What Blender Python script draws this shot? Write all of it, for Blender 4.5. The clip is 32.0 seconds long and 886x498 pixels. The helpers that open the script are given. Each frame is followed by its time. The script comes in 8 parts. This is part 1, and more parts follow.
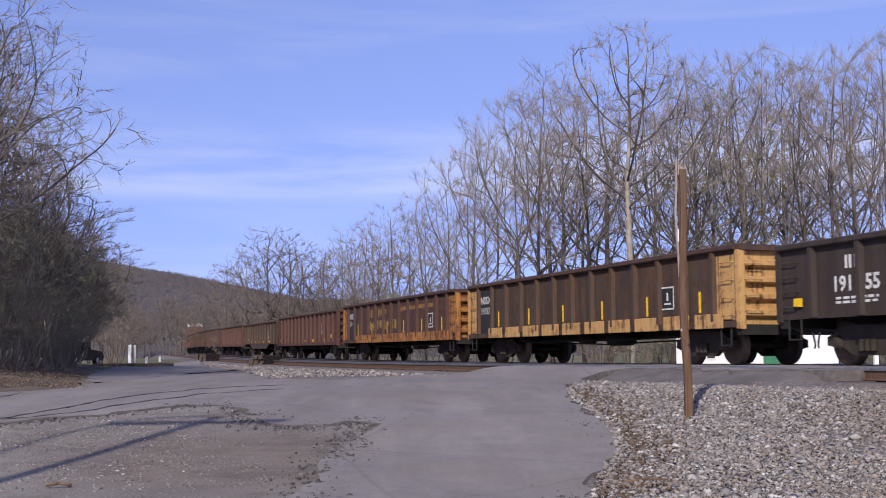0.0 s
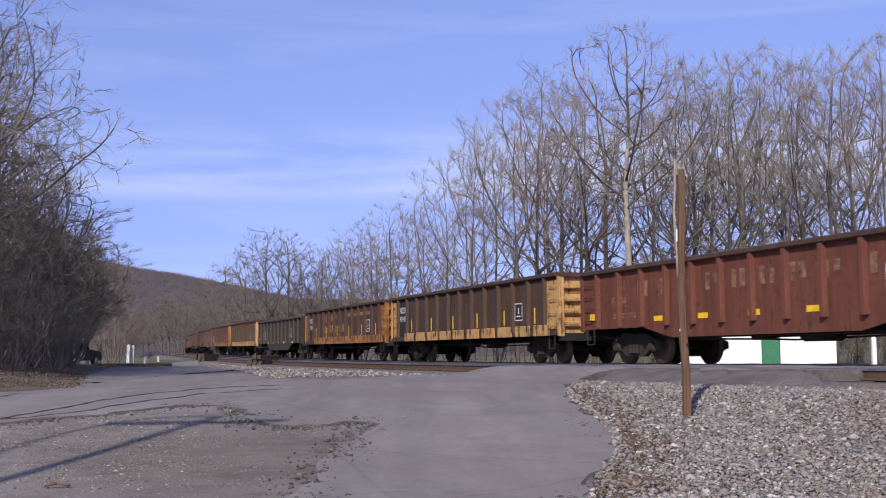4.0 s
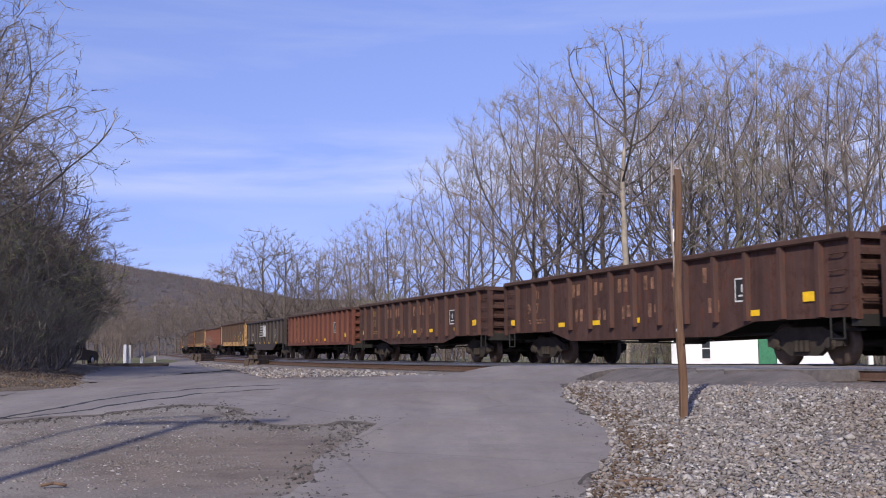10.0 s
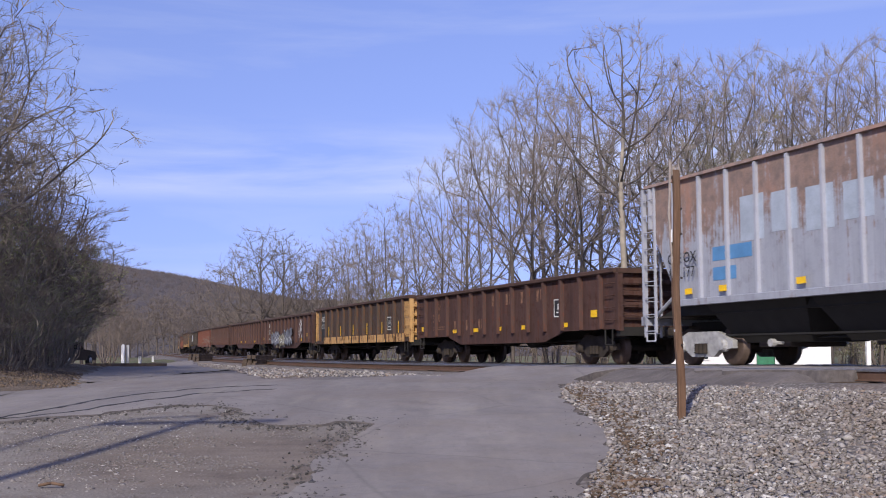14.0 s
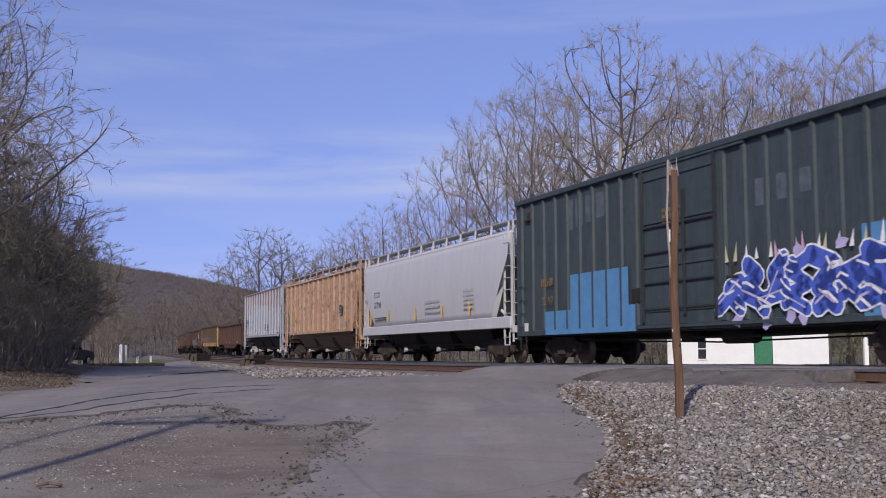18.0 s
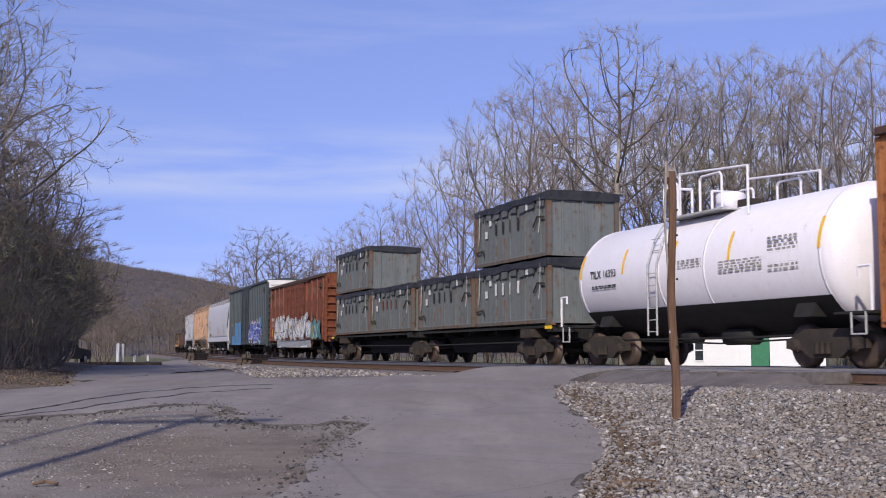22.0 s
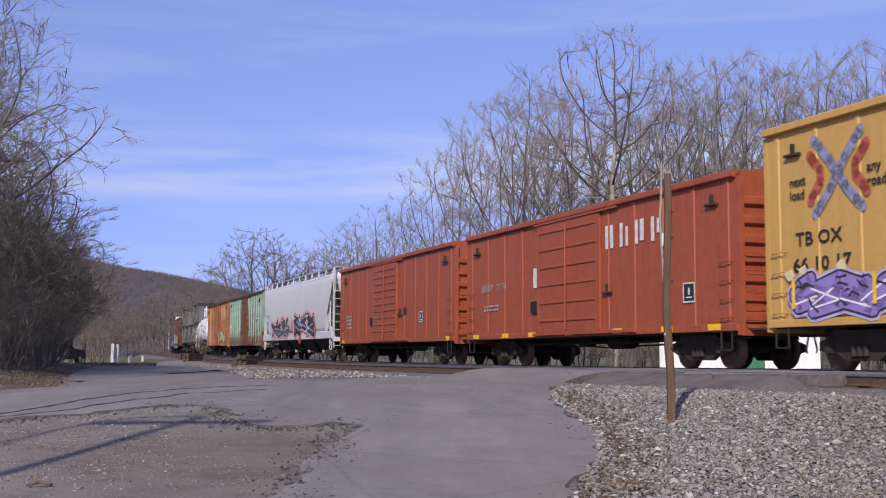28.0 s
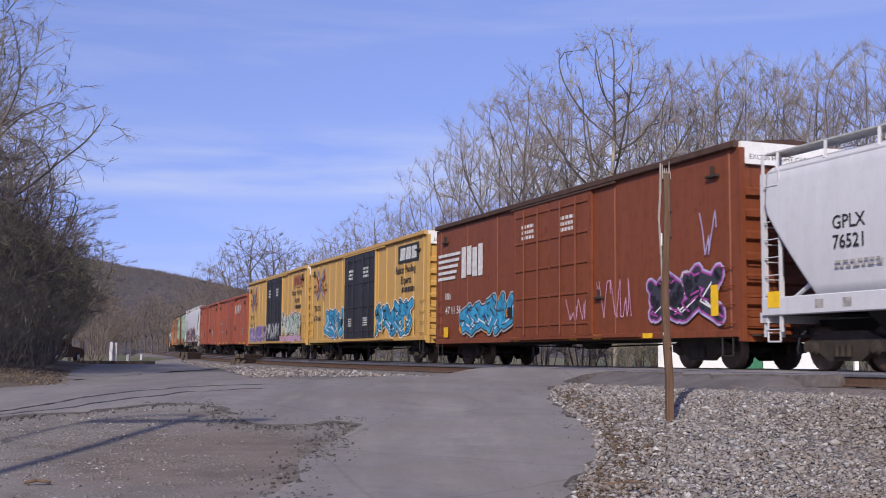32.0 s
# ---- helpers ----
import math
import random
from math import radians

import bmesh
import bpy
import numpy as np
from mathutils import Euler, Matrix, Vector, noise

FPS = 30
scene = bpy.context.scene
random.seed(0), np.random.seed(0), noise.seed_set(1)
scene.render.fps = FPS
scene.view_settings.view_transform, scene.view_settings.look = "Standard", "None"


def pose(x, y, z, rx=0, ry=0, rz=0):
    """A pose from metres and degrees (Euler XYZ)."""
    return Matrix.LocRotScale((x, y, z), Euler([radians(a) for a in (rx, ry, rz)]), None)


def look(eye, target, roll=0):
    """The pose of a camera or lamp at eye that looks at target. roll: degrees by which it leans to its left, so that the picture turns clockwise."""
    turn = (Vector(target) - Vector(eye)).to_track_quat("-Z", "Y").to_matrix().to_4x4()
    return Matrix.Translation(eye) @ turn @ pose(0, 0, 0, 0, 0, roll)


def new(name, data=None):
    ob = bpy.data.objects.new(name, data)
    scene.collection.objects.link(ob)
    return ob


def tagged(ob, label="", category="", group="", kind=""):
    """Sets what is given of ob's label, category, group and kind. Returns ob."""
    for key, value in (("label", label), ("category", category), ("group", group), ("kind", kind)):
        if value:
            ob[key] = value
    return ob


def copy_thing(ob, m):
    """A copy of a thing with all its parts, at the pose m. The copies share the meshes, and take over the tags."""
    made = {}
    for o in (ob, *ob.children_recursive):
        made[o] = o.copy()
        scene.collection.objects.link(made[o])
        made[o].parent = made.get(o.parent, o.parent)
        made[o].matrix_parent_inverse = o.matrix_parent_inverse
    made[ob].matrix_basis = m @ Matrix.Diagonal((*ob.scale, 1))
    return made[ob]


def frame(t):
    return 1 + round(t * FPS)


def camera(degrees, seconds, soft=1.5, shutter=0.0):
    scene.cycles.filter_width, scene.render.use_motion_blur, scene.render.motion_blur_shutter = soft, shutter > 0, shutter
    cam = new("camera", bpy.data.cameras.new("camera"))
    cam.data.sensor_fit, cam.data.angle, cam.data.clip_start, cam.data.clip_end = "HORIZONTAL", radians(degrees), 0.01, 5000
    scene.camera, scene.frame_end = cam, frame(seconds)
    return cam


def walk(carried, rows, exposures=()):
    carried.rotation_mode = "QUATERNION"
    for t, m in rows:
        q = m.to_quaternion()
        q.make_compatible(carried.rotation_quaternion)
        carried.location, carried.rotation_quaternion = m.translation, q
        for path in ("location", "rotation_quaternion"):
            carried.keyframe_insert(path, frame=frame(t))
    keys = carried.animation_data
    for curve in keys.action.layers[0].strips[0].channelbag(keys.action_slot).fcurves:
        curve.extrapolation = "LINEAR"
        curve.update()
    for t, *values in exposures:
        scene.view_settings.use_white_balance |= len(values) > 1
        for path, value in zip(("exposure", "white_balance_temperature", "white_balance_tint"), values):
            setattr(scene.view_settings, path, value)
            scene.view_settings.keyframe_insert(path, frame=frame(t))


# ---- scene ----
EYE = 1.25  # height of the lens over the road beside it
YAW = (0.01, 0.03, 0.05, 0.07, 0.085, 0.115, 0.14, 0.17, 0.196, 0.214, 0.238, 0.26, 0.283, 0.305, 0.326, 0.35, 0.38,
       0.401, 0.424, 0.449, 0.472, 0.495, 0.537, 0.607, 0.670, 0.706, 0.73, 0.75, 0.766, 0.78, 0.79, 0.80, 0.82)
TIP = (0, 0, 0, 0, 0, 0, 0, 0, 0, 0, 0, 0.001, 0.002, 0.004, 0.012, 0.015, 0.012, 0.009, 0.009, 0.012, 0.017, 0.019, 0.02,
       0.03, 0.05, 0.072, 0.083, 0.092, 0.094, 0.086, 0.071, 0.06, 0.057)
LEAN = (0, 0, 0, -0.01, -0.01, 0, 0.005, 0.014, 0.016, 0.012, 0.012, 0.016, 0.025, 0.046, 0.068, 0.072, 0.068, 0.052, 0.058,
        0.082, 0.115, 0.18, 0.323, 0.44, 0.48, 0.487, 0.49, 0.49, 0.487, 0.504, 0.55, 0.63, 0.653)


def view(i):
    """The tripod head's slow drift, second by second."""
    yaw, tip = radians(YAW[i]), radians(5.487 + TIP[i])
    way = Vector((math.sin(yaw) * math.cos(tip), math.cos(yaw) * math.cos(tip), math.sin(tip)))
    eye = Vector((0, 0, EYE))
    return look(eye, eye + way * 50, -0.24 + LEAN[i])


cam = camera(42.02, 32.0, soft=1.0, shutter=0.1)
walk(cam, [(float(i), view(i)) for i in range(33)],
     [(0, -0.12), (14.5, -0.11), (16.5, -0.36), (18, -0.43), (19, -0.32), (20, -0.23), (22, -0.25), (25, -0.28), (28, -0.2), (30, -0.25), (32, -0.22)])

# ---- daylight ----
SUN_EL, SUN_AZ = radians(33), radians(197)  # azimuth from +y, clockwise
sun_way = Vector((math.sin(SUN_AZ) * math.cos(SUN_EL), math.cos(SUN_AZ) * math.cos(SUN_EL), math.sin(SUN_EL)))
sun = new("sun", bpy.data.lights.new("sun", "SUN"))
sun.data.energy, sun.data.angle, sun.data.color = 4.8, radians(0.53), (1.0, 0.91, 0.78)
sun.matrix_world = look((0, 0, 60), Vector((0, 0, 60)) - sun_way)

world = bpy.data.worlds.new("sky")
scene.world = world
world.use_nodes = True
wt = world.node_tree
wt.nodes.clear()
sky = wt.nodes.new("ShaderNodeTexSky")
sky.sky_type, sky.sun_disc, sky.sun_elevation, sky.sun_rotation = "NISHITA", False, SUN_EL, SUN_AZ
sky.altitude, sky.air_density, sky.dust_density, sky.ozone_density = 300, 0.9, 0.4, 3.0


def wnode(kind, op="", **values):
    n = wt.nodes.new("ShaderNode" + kind)
    if op:
        n.operation = op
    for key, value in values.items():
        socket = n.inputs[int(key[1:]) if key[0] == "_" else key.replace("_", " ")]
        if isinstance(value, bpy.types.NodeSocket):
            wt.links.new(value, socket)
        else:
            socket.default_value = value
    return n


def wmix(fac, a, b, blend="MIX"):
    n = wnode("Mix")
    n.data_type, n.blend_type = "RGBA", blend
    for k, v in ((0, fac), (6, a), (7, b)):
        if isinstance(v, bpy.types.NodeSocket):
            wt.links.new(v, n.inputs[k])
        else:
            n.inputs[k].default_value = v
    return n.outputs[2]


coord = wnode("TexCoord").outputs["Generated"]
# the clear air of the day: the deeper blue reaches nearly down to the horizon
wt.links.new(wnode("Mapping", Vector=coord, Location=(0, 0, 0.17), Scale=(1, 1, 0.55)).outputs[0], sky.inputs["Vector"])
blue = wmix(1.0, sky.outputs[0], (1.15, 0.935, 1.18, 1), "MULTIPLY")
# thin cirrus: streaks over the whole sky, thickest in a bank low over the valley
streaks = wnode("TexNoise", Vector=wnode("Mapping", Vector=coord, Rotation=(0, radians(3), 0), Scale=(1.2, 1.2, 11.0)).outputs[0], Scale=1.9, Detail=9.0, Roughness=0.56, Distortion=0.5).outputs[0]
height = wnode("SeparateXYZ", Vector=coord).outputs["Z"]
below = wnode("MapRange", Value=height, From_Min=0.128, From_Max=0.150)
below.interpolation_type = "SMOOTHSTEP"
above = wnode("MapRange", Value=height, From_Min=0.160, From_Max=0.220, To_Min=1.0, To_Max=0.0)
above.interpolation_type = "SMOOTHSTEP"
bank = wnode("Math", "MULTIPLY", _0=below.outputs[0], _1=above.outputs[0]).outputs[0]
veil = wnode("MapRange", Value=streaks, From_Min=0.46, From_Max=0.85, To_Max=0.35).outputs[0]
thick = wnode("MapRange", Value=streaks, From_Min=0.32, From_Max=0.60, To_Max=0.72).outputs[0]
cover = wnode("Math", "MAXIMUM", _0=veil, _1=wnode("Math", "MULTIPLY", _0=bank, _1=thick).outputs[0]).outputs[0]
clouds = wmix(cover, blue, (4.8, 5.1, 6.3, 1))
back = wnode("Background", Color=clouds, Strength=0.168)
wt.links.new(back.outputs[0], wnode("OutputWorld").inputs[0])

# ---- materials ----
class Nodes:
    """A node material with short ways to wire it."""

    def __init__(self, name, rough=0.7, metal=0.0):
        self.mat = bpy.data.materials.new(name)
        self.mat.use_nodes = True
        self.nt = self.mat.node_tree
        self.bsdf = self.nt.nodes["Principled BSDF"]
        self.bsdf.inputs["Roughness"].default_value = rough
        self.bsdf.inputs["Metallic"].default_value = metal

    def add(self, kind, **values):
        n = self.nt.nodes.new("ShaderNode" + kind)
        for key, value in values.items():
            self.put(n.inputs[int(key[1:]) if key[0] == "_" else key.replace("_", " ")], value)
        return n

    def put(self, socket, value):
        if isinstance(value, bpy.types.NodeSocket):
            self.nt.links.new(value, socket)
        else:
            socket.default_value = value

    def coords(self, scale, world=False):
        tc = self.add("NewGeometry") if world else self.add("TexCoord")
        return self.add("Mapping", Vector=tc.outputs["Position" if world else "Object"], Scale=scale).outputs[0]

    def noise(self, vec, scale, detail=5.0, rough=0.55):
        return self.add("TexNoise", Vector=vec, Scale=scale, Detail=detail, Roughness=rough).outputs[0]

    def step(self, value, lo, hi, a=0.0, b=1.0):
        return self.add("MapRange", Value=value, From_Min=lo, From_Max=hi, To_Min=a, To_Max=b).outputs[0]

    def mix(self, fac, a, b, blend="MIX"):
        n = self.add("Mix")
        n.data_type, n.blend_type = "RGBA", blend
        for k, v in ((0, fac), (6, a), (7, b)):
            self.put(n.inputs[k], v if not isinstance(v, tuple) or len(v) == 4 else (*v, 1))
        return n.outputs[2]

    def bump(self, height, strength, dist=0.02):
        self.put(self.bsdf.inputs["Normal"], self.add("Bump", Strength=strength, Distance=dist, Height=height).outputs[0])

    def done(self, color):
        self.put(self.bsdf.inputs["Base Color"], color)
        return self.mat


def paint(name, base, rust=0.35, rust_color=(0.075, 0.032, 0.02), rough=0.55, fade=0.25, grime=0.5, seed=0.0, rearward=0.0, upward=None):
    """Weathered railway paint: sun-faded, streaked downwards, rusting in patches and runs; rearward: how much more the rear half has rusted; upward: how much more the car has rusted towards its roof, from which height."""
    m = Nodes(name, rough)
    streak, run, spot = m.coords((1.3, 1.3, 0.22)), m.coords((7.0, 7.0, 0.30)), m.coords((1, 1, 1))
    m_a = m.noise(streak, 2.2 + seed * 0.13, 7, 0.62)
    m_b = m.noise(spot, 4.0 + seed * 0.3, 8, 0.68)
    m_c = m.noise(spot, 42, 3)
    m_d = m.noise(run, 2.0, 5, 0.6)
    light = tuple(min(1, c * (1 + fade) + 0.02 * fade) for c in base)
    col = m.mix(m.step(m_a, 0.38, 0.66), base, light)
    dark = tuple(c * 0.42 for c in base)
    col = m.mix(m.step(m_b, 0.50, 0.72, 0, grime), col, dark)
    col = m.mix(m.step(m_d, 0.50, 0.70, 0, grime * 0.9), col, tuple(c * 0.5 + r * 0.12 for c, r in zip(base, rust_color)))
    edge = 0.635 - 0.24 * rust
    both = m.add("Math", _0=m_a, _1=m_b)
    both.operation = "ADD"
    third = m.add("Math", _0=both.outputs[0], _1=m_d)
    third.operation = "ADD"
    worn = m.add("Math", _0=third.outputs[0], _1=0.3333)
    worn.operation = "MULTIPLY"
    worn = worn.outputs[0]
    if rearward:
        x = m.add("SeparateXYZ", Vector=spot)
        more = m.add("Math", _0=worn, _1=m.step(x.outputs["X"], 2.0, -6.0, 0, rearward))
        more.operation = "ADD"
        worn = more.outputs[0]
    if upward:
        h_ = m.add("SeparateXYZ", Vector=spot)
        more = m.add("Math", _0=worn, _1=m.step(h_.outputs["Z"], upward[1] - 0.7, upward[1] + 0.7, 0, upward[0]))
        more.operation = "ADD"
        worn = more.outputs[0]
    mask = m.step(worn, edge, edge + 0.07, 0, min(1, 0.45 + rust))
    rusty = m.mix(m.step(m_c, 0.3, 0.7), rust_color, tuple(c * 1.8 for c in rust_color))
    rusty = m.mix(m.step(m_b, 0.45, 0.62, 0, 0.6), rusty, tuple(c * 0.45 for c in rust_color))
    bloom = m.noise(m.coords((1.0, 1.0, 0.55)), 1.1 + seed, 6, 0.65)
    rusty = m.mix(m.step(bloom, 0.52, 0.66, 0, 0.8), rusty, (rust_color[0] * 2.2, rust_color[1] * 1.8, rust_color[2] * 1.5))
    col = m.mix(mask, col, rusty)
    col = m.mix(m.step(m_c, 0.35, 0.7, 0, 0.15), col, tuple(c * 0.5 for c in base))
    m.put(m.bsdf.inputs["Roughness"], m.step(mask, 0, 1, rough, 0.9))
    m.bump(m_b, 0.25, 0.012)
    return m.done(col)


def plain(name, base, rough=0.7, metal=0.0, vary=0.25, scale=9.0, bump=0.15):
    m = Nodes(name, rough, metal)
    v = m.coords((1, 1, 1))
    big, fine = m.noise(v, scale, 6), m.noise(v, scale * 9, 3)
    col = m.mix(m.step(big, 0.3, 0.7), tuple(c * (1 - vary) for c in base), tuple(min(1, c * (1 + vary)) for c in base))
    col = m.mix(m.step(fine, 0.4, 0.75, 0, 0.3), col, tuple(c * 0.6 for c in base))
    m.bump(fine, bump, 0.01)
    return m.done(col)


class Geo:
    """Vertices and faces of one mesh."""

    def __init__(self, smooth=False):
        self.v, self.f, self.smooth = [], [], smooth

    def add(self, verts, faces):
        o = len(self.v)
        self.v += verts
        self.f += [tuple(i + o for i in f) for f in faces]
        return self

    def box(self, x0, x1, y0, y1, z0, z1, c=0.0):
        """A box, its long edges chamfered by c."""
        if c <= 0:
            vs = [(x, y, z) for z in (z0, z1) for y in (y0, y1) for x in (x0, x1)]
            return self.add(vs, [(0, 2, 3, 1), (4, 5, 7, 6), (0, 1, 5, 4), (2, 6, 7, 3), (0, 4, 6, 2), (1, 3, 7, 5)])
        ring = [(y0 + c, z0), (y1 - c, z0), (y1, z0 + c), (y1, z1 - c), (y1 - c, z1), (y0 + c, z1), (y0, z1 - c), (y0, z0 + c)]
        return self.add([(x, y, z) for x in (x0, x1) for y, z in ring],
                        [tuple(range(8))[::-1], tuple(range(8, 16))] + [(i, (i + 1) % 8, (i + 1) % 8 + 8, i + 8) for i in range(8)])

    def prism(self, poly, a0, a1, axis="y"):
        """A polygon in x and z (axis y), y and z (axis x) or x and y (axis z), drawn out along the axis."""
        put = {"y": lambda p, a: (p[0], a, p[1]), "x": lambda p, a: (a, p[0], p[1]), "z": lambda p, a: (p[0], p[1], a)}[axis]
        n = len(poly)
        return self.add([put(p, a) for a in (a0, a1) for p in poly],
                        [tuple(range(n)), tuple(range(n, 2 * n))[::-1]] + [(i, i + n, (i + 1) % n + n, (i + 1) % n) for i in range(n)])

    def rod(self, p, q, r, n=6, r2=None, caps=True):
        p, q = Vector(p), Vector(q)
        d = (q - p)
        if d.length < 1e-6:
            return self
        d.normalize()
        a = d.orthogonal().normalized()
        b = d.cross(a)
        r2 = r if r2 is None else r2
        vs = []
        for c, rad in ((p, r), (q, r2)):
            for i in range(n):
                t = 2 * math.pi * i / n
                vs.append(tuple(c + (a * math.cos(t) + b * math.sin(t)) * rad))
        fs = [(i, (i + 1) % n, (i + 1) % n + n, i + n) for i in range(n)]
        if caps:
            fs += [tuple(range(n))[::-1], tuple(range(n, 2 * n))]
        return self.add(vs, fs)

    def pipe(self, pts, r, n=5):
        for p, q in zip(pts, pts[1:]):
            self.rod(p, q, r, n)
        return self

    def lathe(self, profile, axis="y", n=20, at=(0, 0, 0)):
        """Profile of (radius, place along the axis), turned round it."""
        vs = []
        for r, a in profile:
            for i in range(n):
                t = 2 * math.pi * i / n
                c, s = r * math.cos(t), r * math.sin(t)
                vs.append({"y": (at[0] + c, at[1] + a, at[2] + s), "x": (at[0] + a, at[1] + c, at[2] + s), "z": (at[0] + c, at[1] + s, at[2] + a)}[axis])
        fs = [(j * n + i, j * n + (i + 1) % n, (j + 1) * n + (i + 1) % n, (j + 1) * n + i)
              for j in range(len(profile) - 1) for i in range(n)]
        fs += [tuple(range(n))[::-1], tuple(range((len(profile) - 1) * n, len(profile) * n))]
        return self.add(vs, fs)

    def mesh(self, name, material=None):
        me = bpy.data.meshes.new(name)
        me.from_pydata(self.v, [], self.f)
        if self.smooth:
            me.polygons.foreach_set("use_smooth", [True] * len(me.polygons))
        if material:
            me.materials.append(material)
        me.update()
        return me


def fix_normals(me):
    bm = bmesh.new()
    bm.from_mesh(me)
    bmesh.ops.recalc_face_normals(bm, faces=bm.faces)
    bm.to_mesh(me)
    bm.free()


def part(name, geo, material=None, parent=None, label="", at=None):
    """One mesh object under a thing or a part. geo: a Geo, or a mesh that is shared."""
    if isinstance(geo, Geo):
        me = geo.mesh(name, material)
        if len(geo.f) < 4000:
            fix_normals(me)
    else:
        me = geo
    ob = new(name, me)
    if parent:
        ob.parent = parent
    if at:
        ob.location = at
    if label:
        ob["label"] = label
    return ob


def letters(text, size, material, parent, x, y, z, name="lettering", label="", bold=0.0, stretch=1.0, mark=None):
    """Words on a car's side: they read along -x and face +y; x, z: their left foot."""
    cu = bpy.data.curves.new(name, "FONT")
    cu.body, cu.size, cu.offset, cu.resolution_u = text, size * 1.38, bold, 2
    tmp = bpy.data.objects.new(name, cu)
    me = bpy.data.meshes.new_from_object(tmp)
    bpy.data.objects.remove(tmp)
    bpy.data.curves.remove(cu)
    me.materials.clear()
    me.materials.append(material)
    ob = new(name, me)
    ob.parent = parent
    ob.matrix_basis = Matrix.Translation((x, y, z)) @ Matrix(((-stretch, 0, 0, 0), (0, 0, 1, 0), (0, 1, 0, 0), (0, 0, 0, 1)))
    if label:
        ob["label"] = label
    return ob


def patch(parent, name, material, x0, x1, z0, z1, y, label="", thick=0.004):
    return part(name, Geo().box(min(x0, x1), max(x0, x1), y, y + thick, z0, z1), material, parent, label)


def lines_of_small_print(parent, material, x, z, w, rows, y, h=0.05, seed=1):
    """Small print that cannot be read: rows of short bars, each row one mesh."""
    rng = random.Random(seed)
    for r in range(rows):
        g, at = Geo(), 0.0
        while at < w:
            step = rng.uniform(0.08, 0.2)
            g.box(x - min(w, at + step), x - at, y, y + 0.003, z - r * h * 1.7, z - r * h * 1.7 + h)
            at += step + rng.uniform(0.04, 0.08)
        tagged(part("small_print", g, material, parent), kind="stuff")

# ---- the line of the track ----
S = np.arange(-540.0, 940.0, 1.0)
bend = np.interp(S, [-540, 0, 40, 80, 95, 215, 260, 940], [0.0, 0.0004, 0.0008, 0.00113, 0.0006, 0.0006, 0.0022, 0.0022])
turn0 = np.cumsum(bend) - np.cumsum(bend)[540]
HEAD = -radians(21.05) + turn0
ZR = np.interp(S, [-540, -60, 0, 20, 40, 60, 80, 100, 120, 150, 200, 260, 940],
               [-0.15, -0.15, -0.145, -0.152, -0.10, 0.02, 0.2, 0.42, 0.64, 0.95, 1.25, 1.4, 1.4]) + EYE
ZR = np.convolve(np.pad(ZR, 8, mode="edge"), np.ones(17) / 17, mode="valid")
PX, PY = np.cumsum(np.sin(HEAD)), np.cumsum(np.cos(HEAD))
PX, PY = PX - PX[540] + 16.82 * math.cos(radians(21.05)), PY - PY[540] + 16.82 * math.sin(radians(21.05))
SPACING = 4.1  # from one track's middle to the other's


def line(s, off=0.0):
    """Place and heading at s metres along the far track; off: metres towards the road."""
    x, y, z, h = (float(np.interp(s, S, a)) for a in (PX, PY, ZR, HEAD))
    return x - off * math.cos(h), y + off * math.sin(h), z, h


def beside(x, y):
    """Metres from the far track towards the road, the track's height and the place along it, for arrays of points."""
    xs, ys, zs, ss = PX[420:820:3], PY[420:820:3], ZR[420:820:3], S[420:820:3]
    hs = HEAD[420:820:3]
    x, y = np.asarray(x, float), np.asarray(y, float)
    best = np.argmin((x[..., None] - xs) ** 2 + (y[..., None] - ys) ** 2, axis=-1)
    dx, dy = x - xs[best], y - ys[best]
    return -dx * np.cos(hs[best]) + dy * np.sin(hs[best]), zs[best], ss[best] + dx * np.sin(hs[best]) + dy * np.cos(hs[best])


def ground_z(x, y):
    x, y = np.asarray(x, float), np.asarray(y, float)
    base = np.interp(y, [-50, 7, 10, 12, 14.5, 17, 20, 30, 50, 80, 130, 300],
                     [0.0, 0.03, 0.12, 0.28, 0.52, 0.70, 0.83, 0.95, 1.05, 1.15, 1.3, 2.6])
    base = np.where(x < -3, base - 0.02 * np.clip(-3 - x, 0, 6), base)
    off, zt, _ = beside(x, y)
    bed = zt - 0.30
    near = np.clip((off - 6.0) / 2.6, 0, 1)
    near = near * near * (3 - 2 * near)
    far = np.clip((-off - 2.6) / 3.0, 0, 1)
    out = np.where(off > 0, bed + (base - bed) * near, bed - 0.55 * far + np.clip(-off - 25, 0, 200) * 0.012)
    return out


def gz(x, y):
    return float(ground_z(np.array([x]), np.array([y]))[0])


def fbm(x, y, scale, seed=0.0):
    return noise.fractal(Vector((x * scale, y * scale, seed)), 0.6, 2.0, 4)


# ---- ground ----
m = Nodes("gravelly_dirt", 0.95)
w = m.coords((1, 1, 1), True)
big, mid, fine = m.noise(w, 0.35, 6), m.noise(w, 2.5, 7), m.noise(w, 28, 4)
grit = m.add("TexVoronoi", Vector=w, Scale=26.0)
col = m.mix(m.step(big, 0.35, 0.65), (0.162, 0.143, 0.124), (0.219, 0.201, 0.182))
col = m.mix(m.step(mid, 0.48, 0.68, 0, 0.75), col, (0.105, 0.078, 0.060))
col = m.mix(m.step(m.noise(w, 0.9, 7, 0.7), 0.53, 0.62, 0, 0.55), col, (0.085, 0.066, 0.055))
col = m.mix(m.step(fine, 0.55, 0.72, 0, 0.6), col, (0.24, 0.225, 0.21))
col = m.mix(m.step(grit.outputs["Distance"], 0.0, 0.5, 0.35, 0), col, (0.08, 0.07, 0.065))
